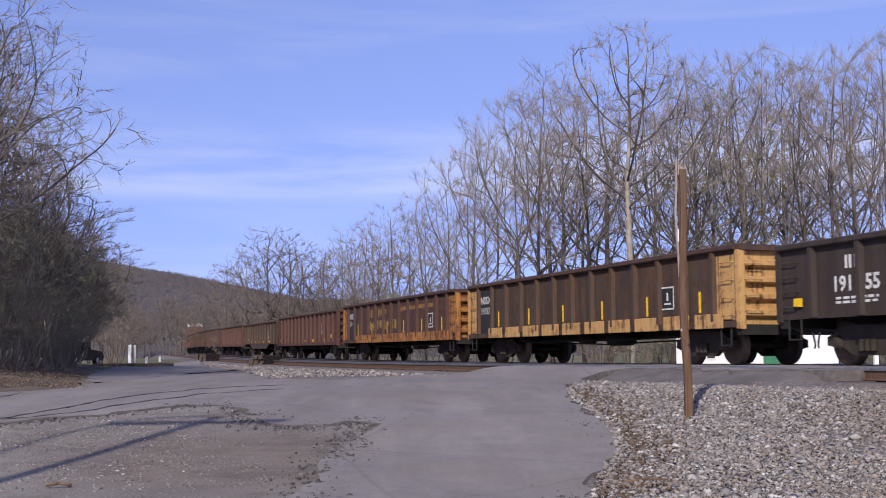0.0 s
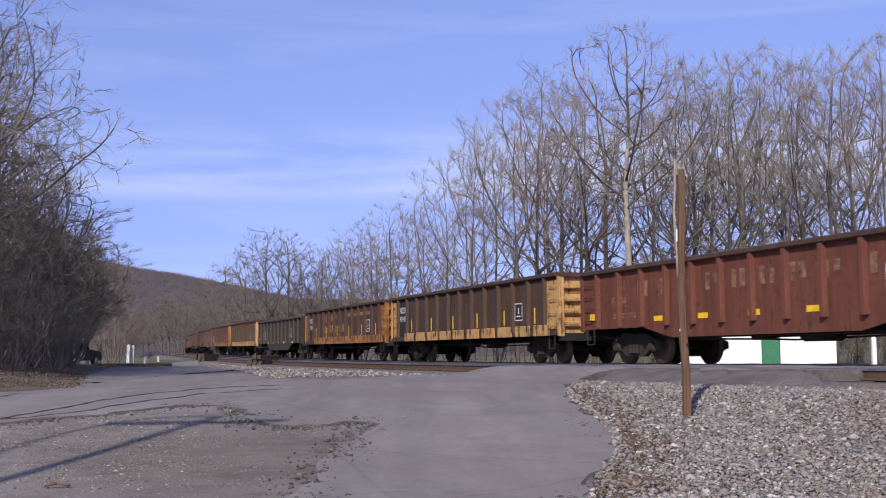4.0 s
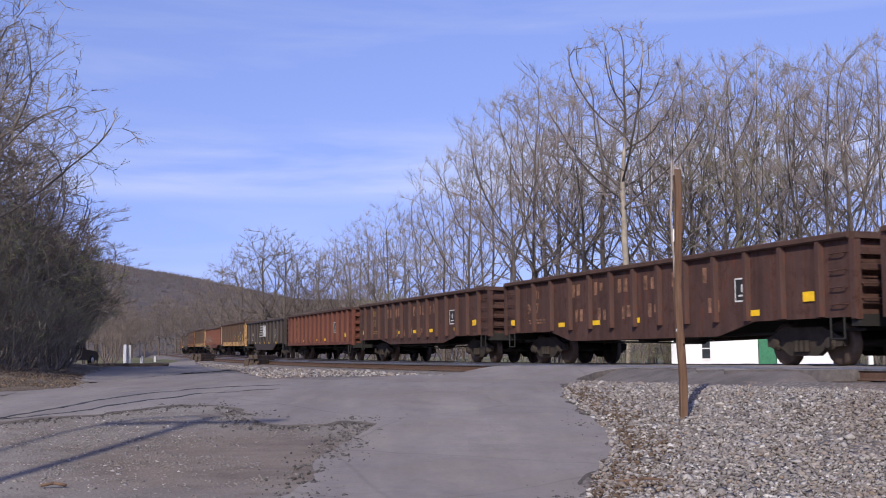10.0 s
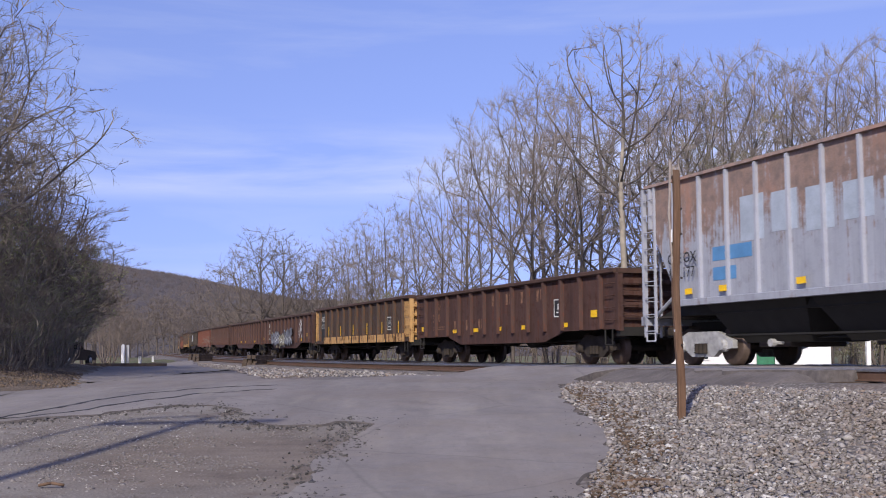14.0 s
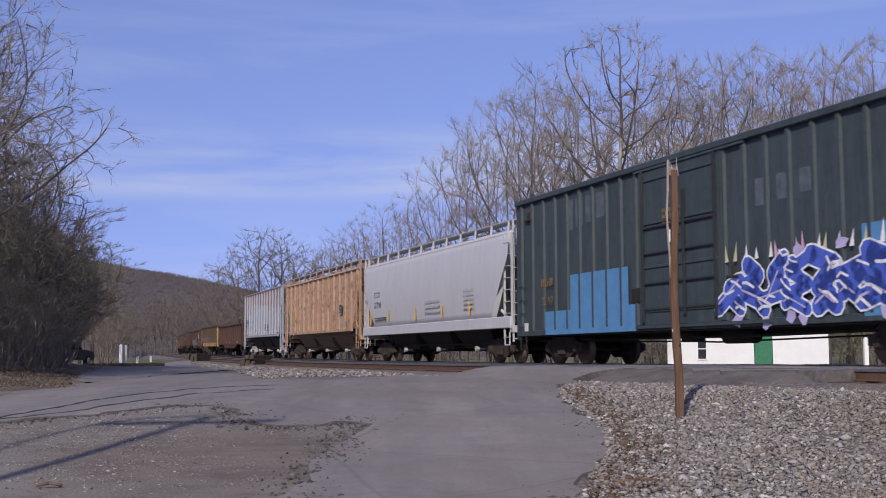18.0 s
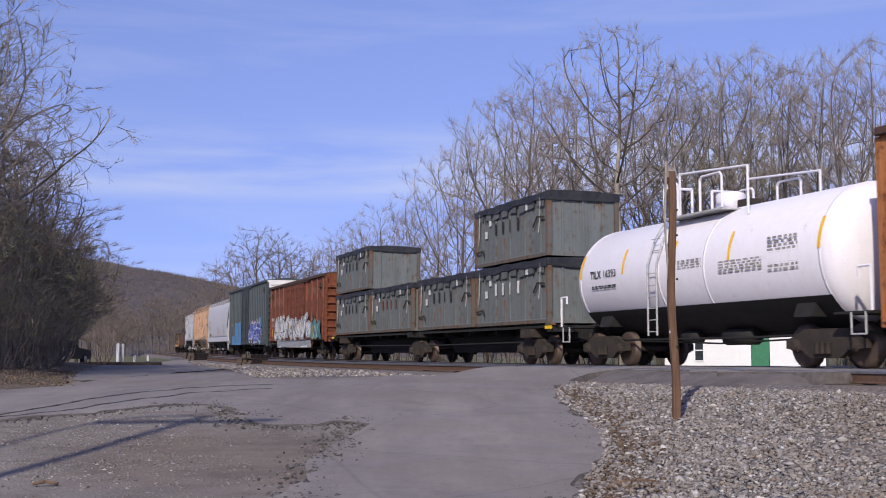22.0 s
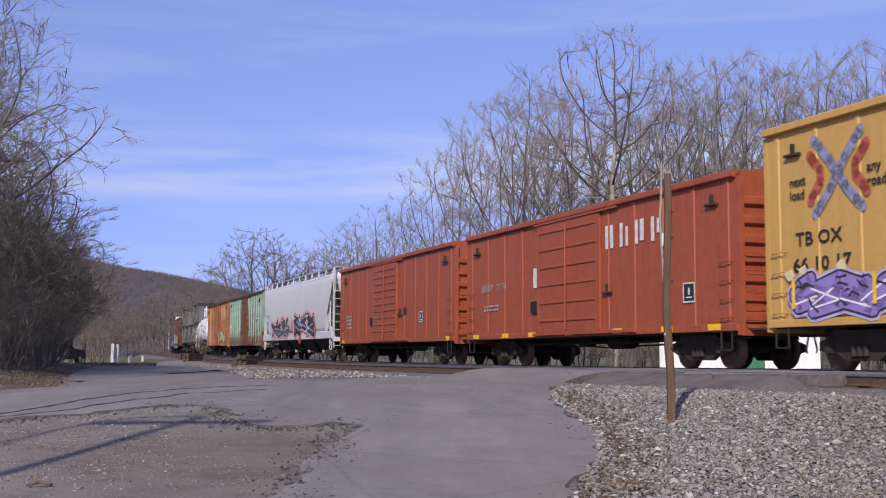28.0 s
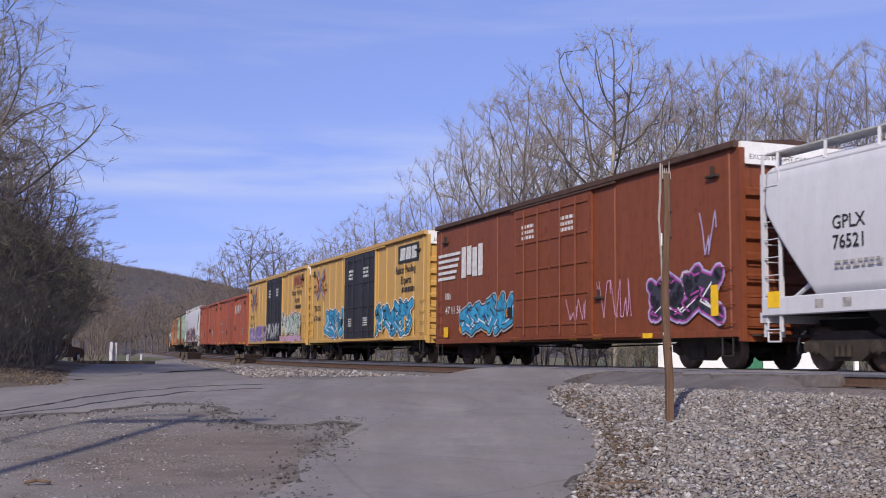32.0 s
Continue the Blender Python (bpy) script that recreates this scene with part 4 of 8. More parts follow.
        stirrup(car, sx * (h - 0.42), 1.52, sill, BLACK)
        rungs(car, sx * (h - 0.38), 1.495, sill + 0.3, sill + 1.55, 4, ladder)
        end_rungs(car, sx * (h + 0.10), sx, 1.38, sill + 0.2, sill + 1.7, 5, ladder)
        part("end_platform", Geo().box(min(sx * (h + 0.02), sx * (h + 0.42)), max(sx * (h + 0.02), sx * (h + 0.42)), -1.2, 1.2, sill + 0.02, sill + 0.06), TRUCK, car)
    part("underframe", Geo().box(-h + 0.1, h - 0.1, -1.40, 1.40, sill - 0.02, sill + 0.05), BLACK, car)
    running_gear(car, h, (-h + 2.2, h - 2.2), sill)
    return car


def hopper(label, L, top, skin, ribbed=True, ladder=None, lower=None, bays=3, tin=None, boards=True, pale_trucks=False, post=None):
    """A covered hopper: a long body with sloping ends over a row of discharge bays."""
    car = vehicle("covered_hopper_car", label, "freight car", "train of freight cars")
    h = L / 2
    ladder, lower = ladder or skin, lower or BLACK
    eave, foot = top - 0.28, 1.55 if ribbed else 1.50
    cut = 1.5
    outline = [(-h + cut + 0.1, foot), (h - cut - 0.1, foot), (h - 0.25, eave - 0.75), (h - 0.25, eave), (-h + 0.25, eave), (-h + 0.25, eave - 0.75)]
    if ribbed:
        part("body", Geo().prism(outline, -1.44, 1.44), skin, car)
        n = 15
        for sy in (1, -1):
            for i in range(n):
                x = -h + 0.45 + (L - 0.9) * i / (n - 1)
                over = max(0.0, abs(x) - (h - cut - 0.1))
                lo = foot + over * (eave - 0.75 - foot) / (cut - 0.15)
                g = Geo().box(x - 0.035, x + 0.035, *sorted((sy * 1.441, sy * 1.53)), lo + 0.02, eave - 0.02, 0.008)
                part("side_post", g, post or skin, car)
            part("side_sill", Geo().box(-h + cut, h - cut, *sorted((sy * 1.441, sy * 1.55)), foot - 0.14, foot + 0.02, 0.01), skin, car)
        part("roof", Geo().prism([(-1.53, eave), (1.53, eave), (1.5, eave + 0.08), (0.9, top - 0.03), (-0.9, top - 0.03), (-1.5, eave + 0.08)], -h + 0.2, h - 0.2, "x"), skin, car)
    else:
        ring = []
        for i in range(13):
            t = -0.95 + 1.9 * i / 12
            ring.append((1.36 + 0.22 * math.cos(t), 1.5 + (eave - 1.5) * (i / 12)))
        g = Geo(True)
        prof = ring + [(1.35, eave + 0.12), (0.95, top - 0.03)]
        prof = prof + [(-a, b) for a, b in prof[::-1]]
        k = len(prof)
        stations = [(-h + 0.25, 0), (-h + 0.30, 1), (h - 0.30, 1), (h - 0.25, 0)]
        for x, _ in stations:
            for a, b in prof:
                sl = max(0.0, (eave - 0.8 - b) / (eave - 2.3)) * cut
                g.v.append((x - math.copysign(sl, x), a, b))
        g.f = [(i * k + j, i * k + (j + 1) % k, (i + 1) * k + (j + 1) % k, (i + 1) * k + j) for i in range(len(stations) - 1) for j in range(k)]
        g.f += [tuple(range(k)), tuple(range((len(stations) - 1) * k, len(stations) * k))]
        part("body", g, skin, car)
        for sx in (1, -1):
            z0_, z1_, deep = 1.5, eave - 0.8, cut
            # dark sheet over each sloping end; shade, with some grime, put into its colour
            part("end_slope", Geo().add([(sx * (h - 0.235), -1.45, z1_), (sx * (h - 0.235), 1.45, z1_), (sx * (h - 0.235 - deep), 1.33, z0_), (sx * (h - 0.235 - deep), -1.33, z0_),
                                         (sx * (h - 0.25), -1.45, z1_), (sx * (h - 0.25), 1.45, z1_), (sx * (h - 0.25 - deep), 1.33, z0_), (sx * (h - 0.25 - deep), -1.33, z0_)],
                                        [(0, 1, 2, 3), (4, 7, 6, 5), (0, 4, 5, 1), (1, 5, 6, 2), (2, 6, 7, 3), (3, 7, 4, 0)]), SHADE_AND_GRIME, car, "sloping end sheet darkened with painted shade and grime")
        for sy in (1, -1):
            for z in (eave - 0.02, eave - 0.17):
                part("roof_seam", Geo().box(-h + 0.3, h - 0.3, *sorted((sy * 1.42, sy * 1.50)), z, z + 0.035), skin, car)
            part("side_sill", Geo().box(-h + 0.1, h - 0.1, *sorted((sy * 1.40, sy * 1.56)), 1.14, 1.52, 0.02), tin or skin, car)
    part("slope_sheet", Geo().prism([(-h + 0.35, 1.2), (h - 0.35, 1.2), (h - cut, 1.5), (-h + cut, 1.5)], -1.2, 1.2), lower, car)
    pitch = (L - 5.0) / bays
    for b in range(bays):
        x = -(L - 5.0) / 2 + pitch * (b + 0.5)
        bay = part("discharge_bay", Geo().add([(x - pitch * 0.5, -1.4, 1.56), (x + pitch * 0.5, -1.4, 1.56), (x + pitch * 0.5, 1.4, 1.56), (x - pitch * 0.5, 1.4, 1.56),
                                               (x - pitch * 0.34, -0.75, 0.52), (x + pitch * 0.34, -0.75, 0.52), (x + pitch * 0.34, 0.75, 0.52), (x - pitch * 0.34, 0.75, 0.52)],
                                              [(0, 1, 2, 3), (4, 7, 6, 5), (0, 4, 5, 1), (1, 5, 6, 2), (2, 6, 7, 3), (3, 7, 4, 0)]), lower, car)
        part("outlet_gate", Geo().box(x - 0.55, x + 0.55, -0.75, 0.75, 0.42, 0.53, 0.01), TRUCK, bay)
        part("gate_shaft", Geo().rod((x - 0.3, -1.0, 0.5), (x - 0.3, 1.05, 0.5), 0.04, 6).rod((x - 0.3, 0.98, 0.5), (x - 0.3, 1.1, 0.5), 0.09, 8), GALV, bay)
    zt = top + 0.13
    if boards:
        part("running_board", Geo().box(-h + 0.1, h - 0.1, 0.85, 1.40, zt, zt + 0.035).box(-h + 0.1, h - 0.1, -1.40, -0.85, zt, zt + 0.035), GALV, car)
    for i in range(12 if boards else 0):
        x = -h + 0.5 + (L - 1.0) * i / 11
        part("board_bracket", Geo().pipe([(x, 1.39, zt), (x, 1.42, eave + 0.06)], 0.035, 5), skin, car)
    for i in range(4):
        part("hatch", Geo().box(-h + 1.2 + i * (L - 2.4) / 4, -h + 1.0 + (i + 1) * (L - 2.4) / 4, -0.4, 0.4, top - 0.03, top + 0.10, 0.03), skin, car)
    for sx in (1, -1):
        xe = sx * (h - 0.08)
        part("end_sill", Geo().box(*sorted((sx * (h - 0.2), sx * (h + 0.05))), -1.5, 1.5, 1.0, 1.22), skin, car)
        part("end_platform", Geo().box(*sorted((sx * (h - 1.5), sx * h)), -1.45, 1.45, 1.16, 1.2), TRUCK, car)
        for sy in (1, -1):
            part("corner_post", Geo().box(*sorted((xe - sx * 0.05, xe + sx * 0.05)), *sorted((sy * 1.40, sy * 1.50)), 1.0, eave), ladder, car)
            part("brace", Geo().pipe([(sx * (h - 0.3), sy * 1.3, 1.2), (sx * (h - 1.35), sy * 1.3, 1.75)], 0.05, 6), skin, car)
        for y in (1.44, 0.98):
            part("ladder_rail", Geo().box(*sorted((xe, xe + sx * 0.05)), y - 0.025, y + 0.025, 0.7, zt if boards else eave), ladder, car)
        end_rungs(car, xe, sx, 1.44, 0.8, eave, 10, ladder, 0.46)
        rungs(car, sx * (h - 0.42), 1.47, 0.85, eave - 0.3, 9, ladder, 0.46, 0.06)
        part("ladder_rail", Geo().box(sx * (h - 0.65) - 0.025, sx * (h - 0.65) + 0.025, 1.46, 1.52, 0.8, eave), ladder, car)
        stirrup(car, sx * (h - 0.42), 1.5, 1.02, ladder)
    running_gear(car, h, (-h + 2.0, h - 2.0), 1.0, pale=pale_trucks)
    return car


def tank_car(label, L):
    car = vehicle("tank_car", label, "freight car", "train of freight cars")
    h = L / 2
    white = paint("white_tank_paint", (0.80, 0.77, 0.80), 0.12, (0.35, 0.28, 0.24), 0.4, 0.03, 0.1)
    r, zc, t0 = 1.50, 2.32, h - 0.75
    prof = [(0.02, -t0)] + [(r * math.sin(a), -t0 + 0.62 * (1 - math.cos(a))) for a in [math.pi / 2 * k / 7 for k in range(1, 8)]]
    prof += [(a, -b) for a, b in prof[::-1]]
    tank = part("tank", Geo(True).lathe(prof, "x", 48, (0, 0, zc)), white, car, "white cylindrical tank")
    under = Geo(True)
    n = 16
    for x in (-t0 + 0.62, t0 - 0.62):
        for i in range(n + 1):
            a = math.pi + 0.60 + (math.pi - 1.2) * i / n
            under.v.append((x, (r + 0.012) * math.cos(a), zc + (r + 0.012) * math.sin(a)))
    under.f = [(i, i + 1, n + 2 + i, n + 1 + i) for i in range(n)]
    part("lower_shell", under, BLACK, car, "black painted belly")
    for x in (-t0 + 0.66, t0 - 0.66, -1.0, 1.0):
        part("weld_band", Geo(True).lathe([(r + 0.001, x - 0.03), (r + 0.008, x - 0.03), (r + 0.008, x + 0.03), (r + 0.001, x + 0.03)], "x", 40, (0, 0, zc)), white, tank)
    for x in (5.08, 2.75, 0.35, -2.0, -5.08):
        g = Geo()
        for k in range(6):
            a0, a1 = 0.05 + 0.075 * k, 0.05 + 0.075 * (k + 1)
            g.add([(x - 0.05, (r + 0.015) * math.cos(a0), zc + (r + 0.015) * math.sin(a0)), (x + 0.05, (r + 0.015) * math.cos(a0), zc + (r + 0.015) * math.sin(a0)),
                   (x + 0.05, (r + 0.015) * math.cos(a1), zc + (r + 0.015) * math.sin(a1)), (x - 0.05, (r + 0.015) * math.cos(a1), zc + (r + 0.015) * math.sin(a1))], [(0, 1, 2, 3)])
        part("reflector", g, YELLOW, car)
    part("manway", Geo(True).lathe([(0.36, 0), (0.36, 0.42), (0.32, 0.46), (0.05, 0.48)], "z", 20, (0, 0, zc + r - 0.04)), white, car)
    part("valve_box", Geo().box(-0.95, -0.55, -0.2, 0.2, zc + r - 0.03, zc + r + 0.18, 0.02), TRUCK, car)
    zp = zc + r - 0.12
    part("top_platform", Geo().box(-1.25, 1.25, 0.55, 1.15, zp - 0.04, zp).box(-1.25, 1.25, -1.15, -0.55, zp - 0.04, zp), GALV, car)
    for sy in (1, -1):
        y = sy * 1.12
        for x0, x1 in ((0.62, 1.25), (-1.25, -0.35)):
            part("railing", Geo().pipe([(x0, y, zp), (x0, y, zp + 0.75), (x0 + 0.08, y, zp + 0.83), (x1 - 0.08, y, zp + 0.83), (x1, y, zp + 0.75), (x1, y, zp)], 0.03, 6), white, car)
        part("cross_rail", Geo().pipe([(-2.1, y * 0.9, zp - 0.25), (-2.1, y * 0.9, zp + 0.86), (0.7, y * 0.9, zp + 1.06), (0.7, y * 0.9, zp)], 0.03, 6), white, car)
        part("end_railing", Geo().pipe([(1.25, 1.12 * sy, zp + 0.79), (1.25, 0.3 * sy, zp + 0.79), (1.25, 0.3 * sy, zp)], 0.035, 6), white, car)
        for x in (0.75, 0.33):
            part("ladder_rail", Geo().pipe([(x + 0.6, sy * 1.58, 0.75), (x + 0.6, sy * 1.58, zc + 0.2), (x + 0.6, sy * 1.35, zc + 0.85), (x + 0.6, sy * 1.0, zp)], 0.025, 5), GALV, car)
        for k in range(9):
            z = 0.85 + k * 0.29
            y = sy * (1.58 if z < zc + 0.2 else 1.45)
            part("rung", Geo().rod((0.93, y, z), (1.35, y, z), 0.014, 5), GALV, car)
    for sx in (1, -1):
        part("saddle", Geo().prism([(-1.25, 1.05), (1.25, 1.05), (1.0, 1.75), (-1.0, 1.75)], *sorted((sx * (h - 2.6), sx * (h - 2.0))), "x"), BLACK, car)
        part("stub_sill", Geo().box(*sorted((sx * (h - 3.6), sx * h)), -0.3, 0.3, 0.75, 1.1, 0.02), BLACK, car)
        part("end_platform", Geo().box(*sorted((sx * (h - 1.1), sx * h)), -1.45, 1.45, 1.05, 1.1), BLACK, car)
        for sy in (1, -1):
            x0, x1 = sx * (h - 0.05), sx * (h - 0.4)
            part("end_handrail", Geo().pipe([(x1, sy * 1.42, 1.75), (x1, sy * 1.42, 1.95), (x0, sy * 1.42, 1.95), (x0, sy * 1.42, 1.1)], 0.03, 5), white, car)
            stirrup(car, sx * (h - 0.4), sy * 1.45, 1.08, GALV)
    lines_of_small_print(car, INK, 4.4, 2.12, 1.3, 2, r + 0.012, 0.035, 3)
    running_gear(car, h, (-h + 1.9, h - 1.9), 1.0)
    return car


def container(parent_name, at_mat, letters_mat, L=5.95, H=1.95, W=2.44, seed=0):
    """An open-topped steel box under a dark tarpaulin; its origin is the middle of its floor."""
    box = vehicle("waste_container", "grey dented steel waste container under a black tarpaulin", "container", "stacked containers")
    hx, hy = L / 2, W / 2
    part("shell", Geo().box(-hx + 0.05, hx - 0.05, -hy + 0.05, hy - 0.05, 0.06, H - 0.06), at_mat, box)
    for sy in (1, -1):
        part("top_rail", Geo().box(-hx, hx, *sorted((sy * (hy - 0.09), sy * hy)), H - 0.10, H, 0.01), at_mat, box)
        part("bottom_rail", Geo().box(-hx, hx, *sorted((sy * (hy - 0.09), sy * hy)), 0.0, 0.14, 0.01), at_mat, box)
        for i in range(5):
            x = -hx + L * (i + 0.5) / 5
            part("side_stake", Geo().box(x - 0.04, x + 0.04, *sorted((sy * (hy - 0.05), sy * (hy - 0.012))), 0.14, H - 0.1, 0.008), at_mat, box)
        for i in range(9):
            x = -hx + 0.35 + (L - 0.7) * i / 8
            part("tarp_strap", Geo().pipe([(x, sy * (hy + 0.012), H - 0.02), (x + 0.03, sy * (hy + 0.015), H - 0.5)], 0.012, 4), INK, box)
        for x, z in ((hx - 1.0, 0.95), (hx - 1.35, 1.35), (-hx + 1.6, 1.55)):
            part("placard", Geo().box(x - 0.09, x + 0.09, *sorted((sy * (hy - 0.01), sy * (hy + 0.004))), z, z + 0.24), WHITE, box, "white paper placard")
        part("latch_bar", Geo().pipe([(hx - 0.2, sy * (hy + 0.03), 0.5), (hx - 0.8, sy * (hy + 0.03), 0.55), (hx - 0.85, sy * (hy + 0.03), 0.35)], 0.03, 5), TRUCK, box)
        part("latch_bar", Geo().pipe([(-hx + 0.2, sy * (hy + 0.03), 1.2), (-hx + 0.7, sy * (hy + 0.03), 1.25), (-hx + 1.0, sy * (hy + 0.03), 0.95)], 0.03, 5), TRUCK, box)
    for sx in (1, -1):
        for i in range(3):
            y = -0.7 + 0.7 * i
            part("end_stake", Geo().box(*sorted((sx * (hx - 0.05), sx * (hx - 0.012))), y - 0.04, y + 0.04, 0.14, H - 0.1), at_mat, box)
        part("end_rail", Geo().box(*sorted((sx * (hx - 0.09), sx * hx)), -hy, hy, H - 0.10, H - 0.001), at_mat, box)
        part("end_rail", Geo().box(*sorted((sx * (hx - 0.09), sx * hx)), -hy, hy, 0.001, 0.14), at_mat, box)
        for sy in (1, -1):
            part("corner_post", Geo().box(*sorted((sx * (hx - 0.14), sx * (hx + 0.01))), *sorted((sy * (hy - 0.14), sy * (hy + 0.01))), 0.0, H + 0.03, 0.01), RUSTED, box)
    for sy in (1, -1):
        for x in (-hx + 0.5, hx - 0.45):
            part("tie_down", Geo().pipe([(x, sy * (hy + 0.02), H - 0.1), (x + 0.02, sy * (hy + 0.03), 1.05), (x + 0.1, sy * (hy + 0.03), 0.75)], 0.02, 5), FADED, box, "pale webbing strap")
        for i in range(8):
            x = -hx + 0.5 + (L - 1.0) * i / 7
            part("tarp_flap", Geo().add([(x - 0.27, sy * (hy + 0.008), H - 0.19), (x + 0.27, sy * (hy + 0.008), H - 0.19), (x + 0.25, sy * (hy + 0.012), H - 0.36 - 0.05 * (i % 3)), (x - 0.26, sy * (hy + 0.012), H - 0.42 + 0.04 * (i % 2))], [(0, 1, 2, 3)]), FLAP, box, "grey tarpaulin flap")
        part("rusty_foot", Geo().box(-hx + 0.15, hx - 0.15, *sorted((sy * (hy - 0.001), sy * (hy + 0.006))), 0.0, 0.10), RUSTED, box, "rust-stained bottom rail")
    rng = random.Random(seed)
    g = Geo()
    k = 14
    top = [(-hx - 0.03 + (L + 0.06) * i / k, y) for i in range(k + 1) for y in (-hy - 0.03, -0.4, 0.4, hy + 0.03)]
    g.v = [(a, b, H + (0.06 if abs(b) < 1 else 0.015) + rng.uniform(-0.02, 0.03)) for a, b in top]
    g.f = [(4 * i + j, 4 * i + j + 1, 4 * i + j + 5, 4 * i + j + 4) for i in range(k) for j in range(3)]
    for sy, col in ((-1, 0), (1, 3)):
        o = len(g.v)
        g.v += [(top[4 * i + col][0], sy * (hy + 0.035), H - 0.2 + rng.uniform(-0.06, 0.05)) for i in range(k + 1)]
        g.f += [(4 * i + col, 4 * i + 4 + col, o + i + 1, o + i) for i in range(k)]
    for e in (0, k):
        o = len(g.v)
        sx = -1 if e == 0 else 1
        g.v += [(sx * (hx + 0.035), y, H - 0.21 + rng.uniform(-0.05, 0.04)) for y in (-hy - 0.03, -0.4, 0.4, hy + 0.03)]
        g.f += [(4 * e + j, 4 * e + j + 1, o + j + 1, o + j) for j in range(3)]
    part("tarpaulin", g, TARP, box, "black tarpaulin cover")
    if letters_mat:
        for i, w_ in enumerate((0.30, 0.30, 0.14, 0.34)):
            x = hx - 1.75 - i * 0.62
            bar_mark(box, letters_mat, x, hy - 0.012, 1.0, w_, 0.40)
    return box


def bar_mark(parent, material, x, y, z, w, h):
    """A worn painted mark as a plain upright bar."""
    part("painted_mark", Geo().box(x - w * 0.5, x, y, y + 0.004, z, z + h), material, parent)


def block_mark(parent, material, x, y, z, w, h, kind):
    """A painted mark as two plain upright bars."""
    g = Geo()
    low, high = ((0.0, 1.0), (0.0, 0.82), (0.12, 1.0), (0.3, 0.9))[kind % 4]
    g.box(x - w * 0.34, x, y, y + 0.004, z, z + h)
    g.box(x - w, x - w * (0.62, 0.7, 0.58, 0.66)[kind % 4], y, y + 0.004, z + h * low, z + h * high)
    part("painted_mark", g, material, parent)


RUSTED = paint("rust_streaked_post", (0.10, 0.09, 0.078), 0.6, (0.11, 0.05, 0.02), 0.8)
m = Nodes("black_tarpaulin", 0.55)
v_ = m.coords((1, 1, 1))
m.bump(m.noise(v_, 3.5, 6), 0.8, 0.06)
TARP = m.done(m.mix(m.step(m.noise(v_, 2.0, 5), 0.35, 0.7), (0.012, 0.012, 0.014), (0.035, 0.035, 0.04)))


FLAP = plain("grey_tarpaulin_flap", (0.10, 0.11, 0.112), 0.75, 0, 0.3, 2)


def spine_car(label, L):
    car = vehicle("container_flat_car", label, "freight car", "train of freight cars")
    h = L / 2
    deck = 1.27
    for x0, x1 in ((-h, -0.35), (0.35, h)):
        part("deck_frame", Geo().box(x0, x1, -0.35, 0.35, 0.78, 1.12, 0.03), BLACK, car)
        for sy in (1, -1):
            part("side_beam", Geo().prism([(x0 + 0.3, 1.12), (x1 - 0.3, 1.12), (x1, 1.2), (x0, 1.2)], *sorted((sy * 1.10, sy * 1.16))), BLACK, car)
        for i in range(6):
            x = x0 + 0.3 + (x1 - x0 - 0.6) * i / 5
            part("cross_beam", Geo().box(x - 0.14, x + 0.14, -1.29 if i in (0, 5) else -1.0, 1.29 if i in (0, 5) else 1.0, 1.0, 1.2), BLACK, car)
            if i in (0, 5) and abs(x) > 5:
                part("yellow_end_mark", Geo().box(x - 0.25, x + 0.25, 1.301, 1.306, 1.08, 1.18), YELLOW, car)
                part("corner_bracket", Geo().box(x - 0.2, x + 0.2, 1.16, 1.32, 1.2, 1.27), RUSTED, car)
    for sx in (1, -1):
        part("deep_sill", Geo().prism([(sx * 1.9, 0.95), (sx * 2.5, 0.38), (sx * (h - 4.3), 0.38), (sx * (h - 3.6), 0.95)][::sx], -0.42, 0.42), BLACK, car, "black fish-belly centre sill")
    running_gear(car, h, (-h + 2.0, 0.0, h - 2.0), 1.0)
    for sx in (1, -1):
        for k in range(3):
            part("bolster_rib", Geo().box(sx * (h - 2.0) - 0.1 + 0.3 * (k - 1), sx * (h - 2.0) + 0.1 + 0.3 * (k - 1), -1.3, 1.3, 0.84, 1.1), TRUCK, car)
    return car, deck

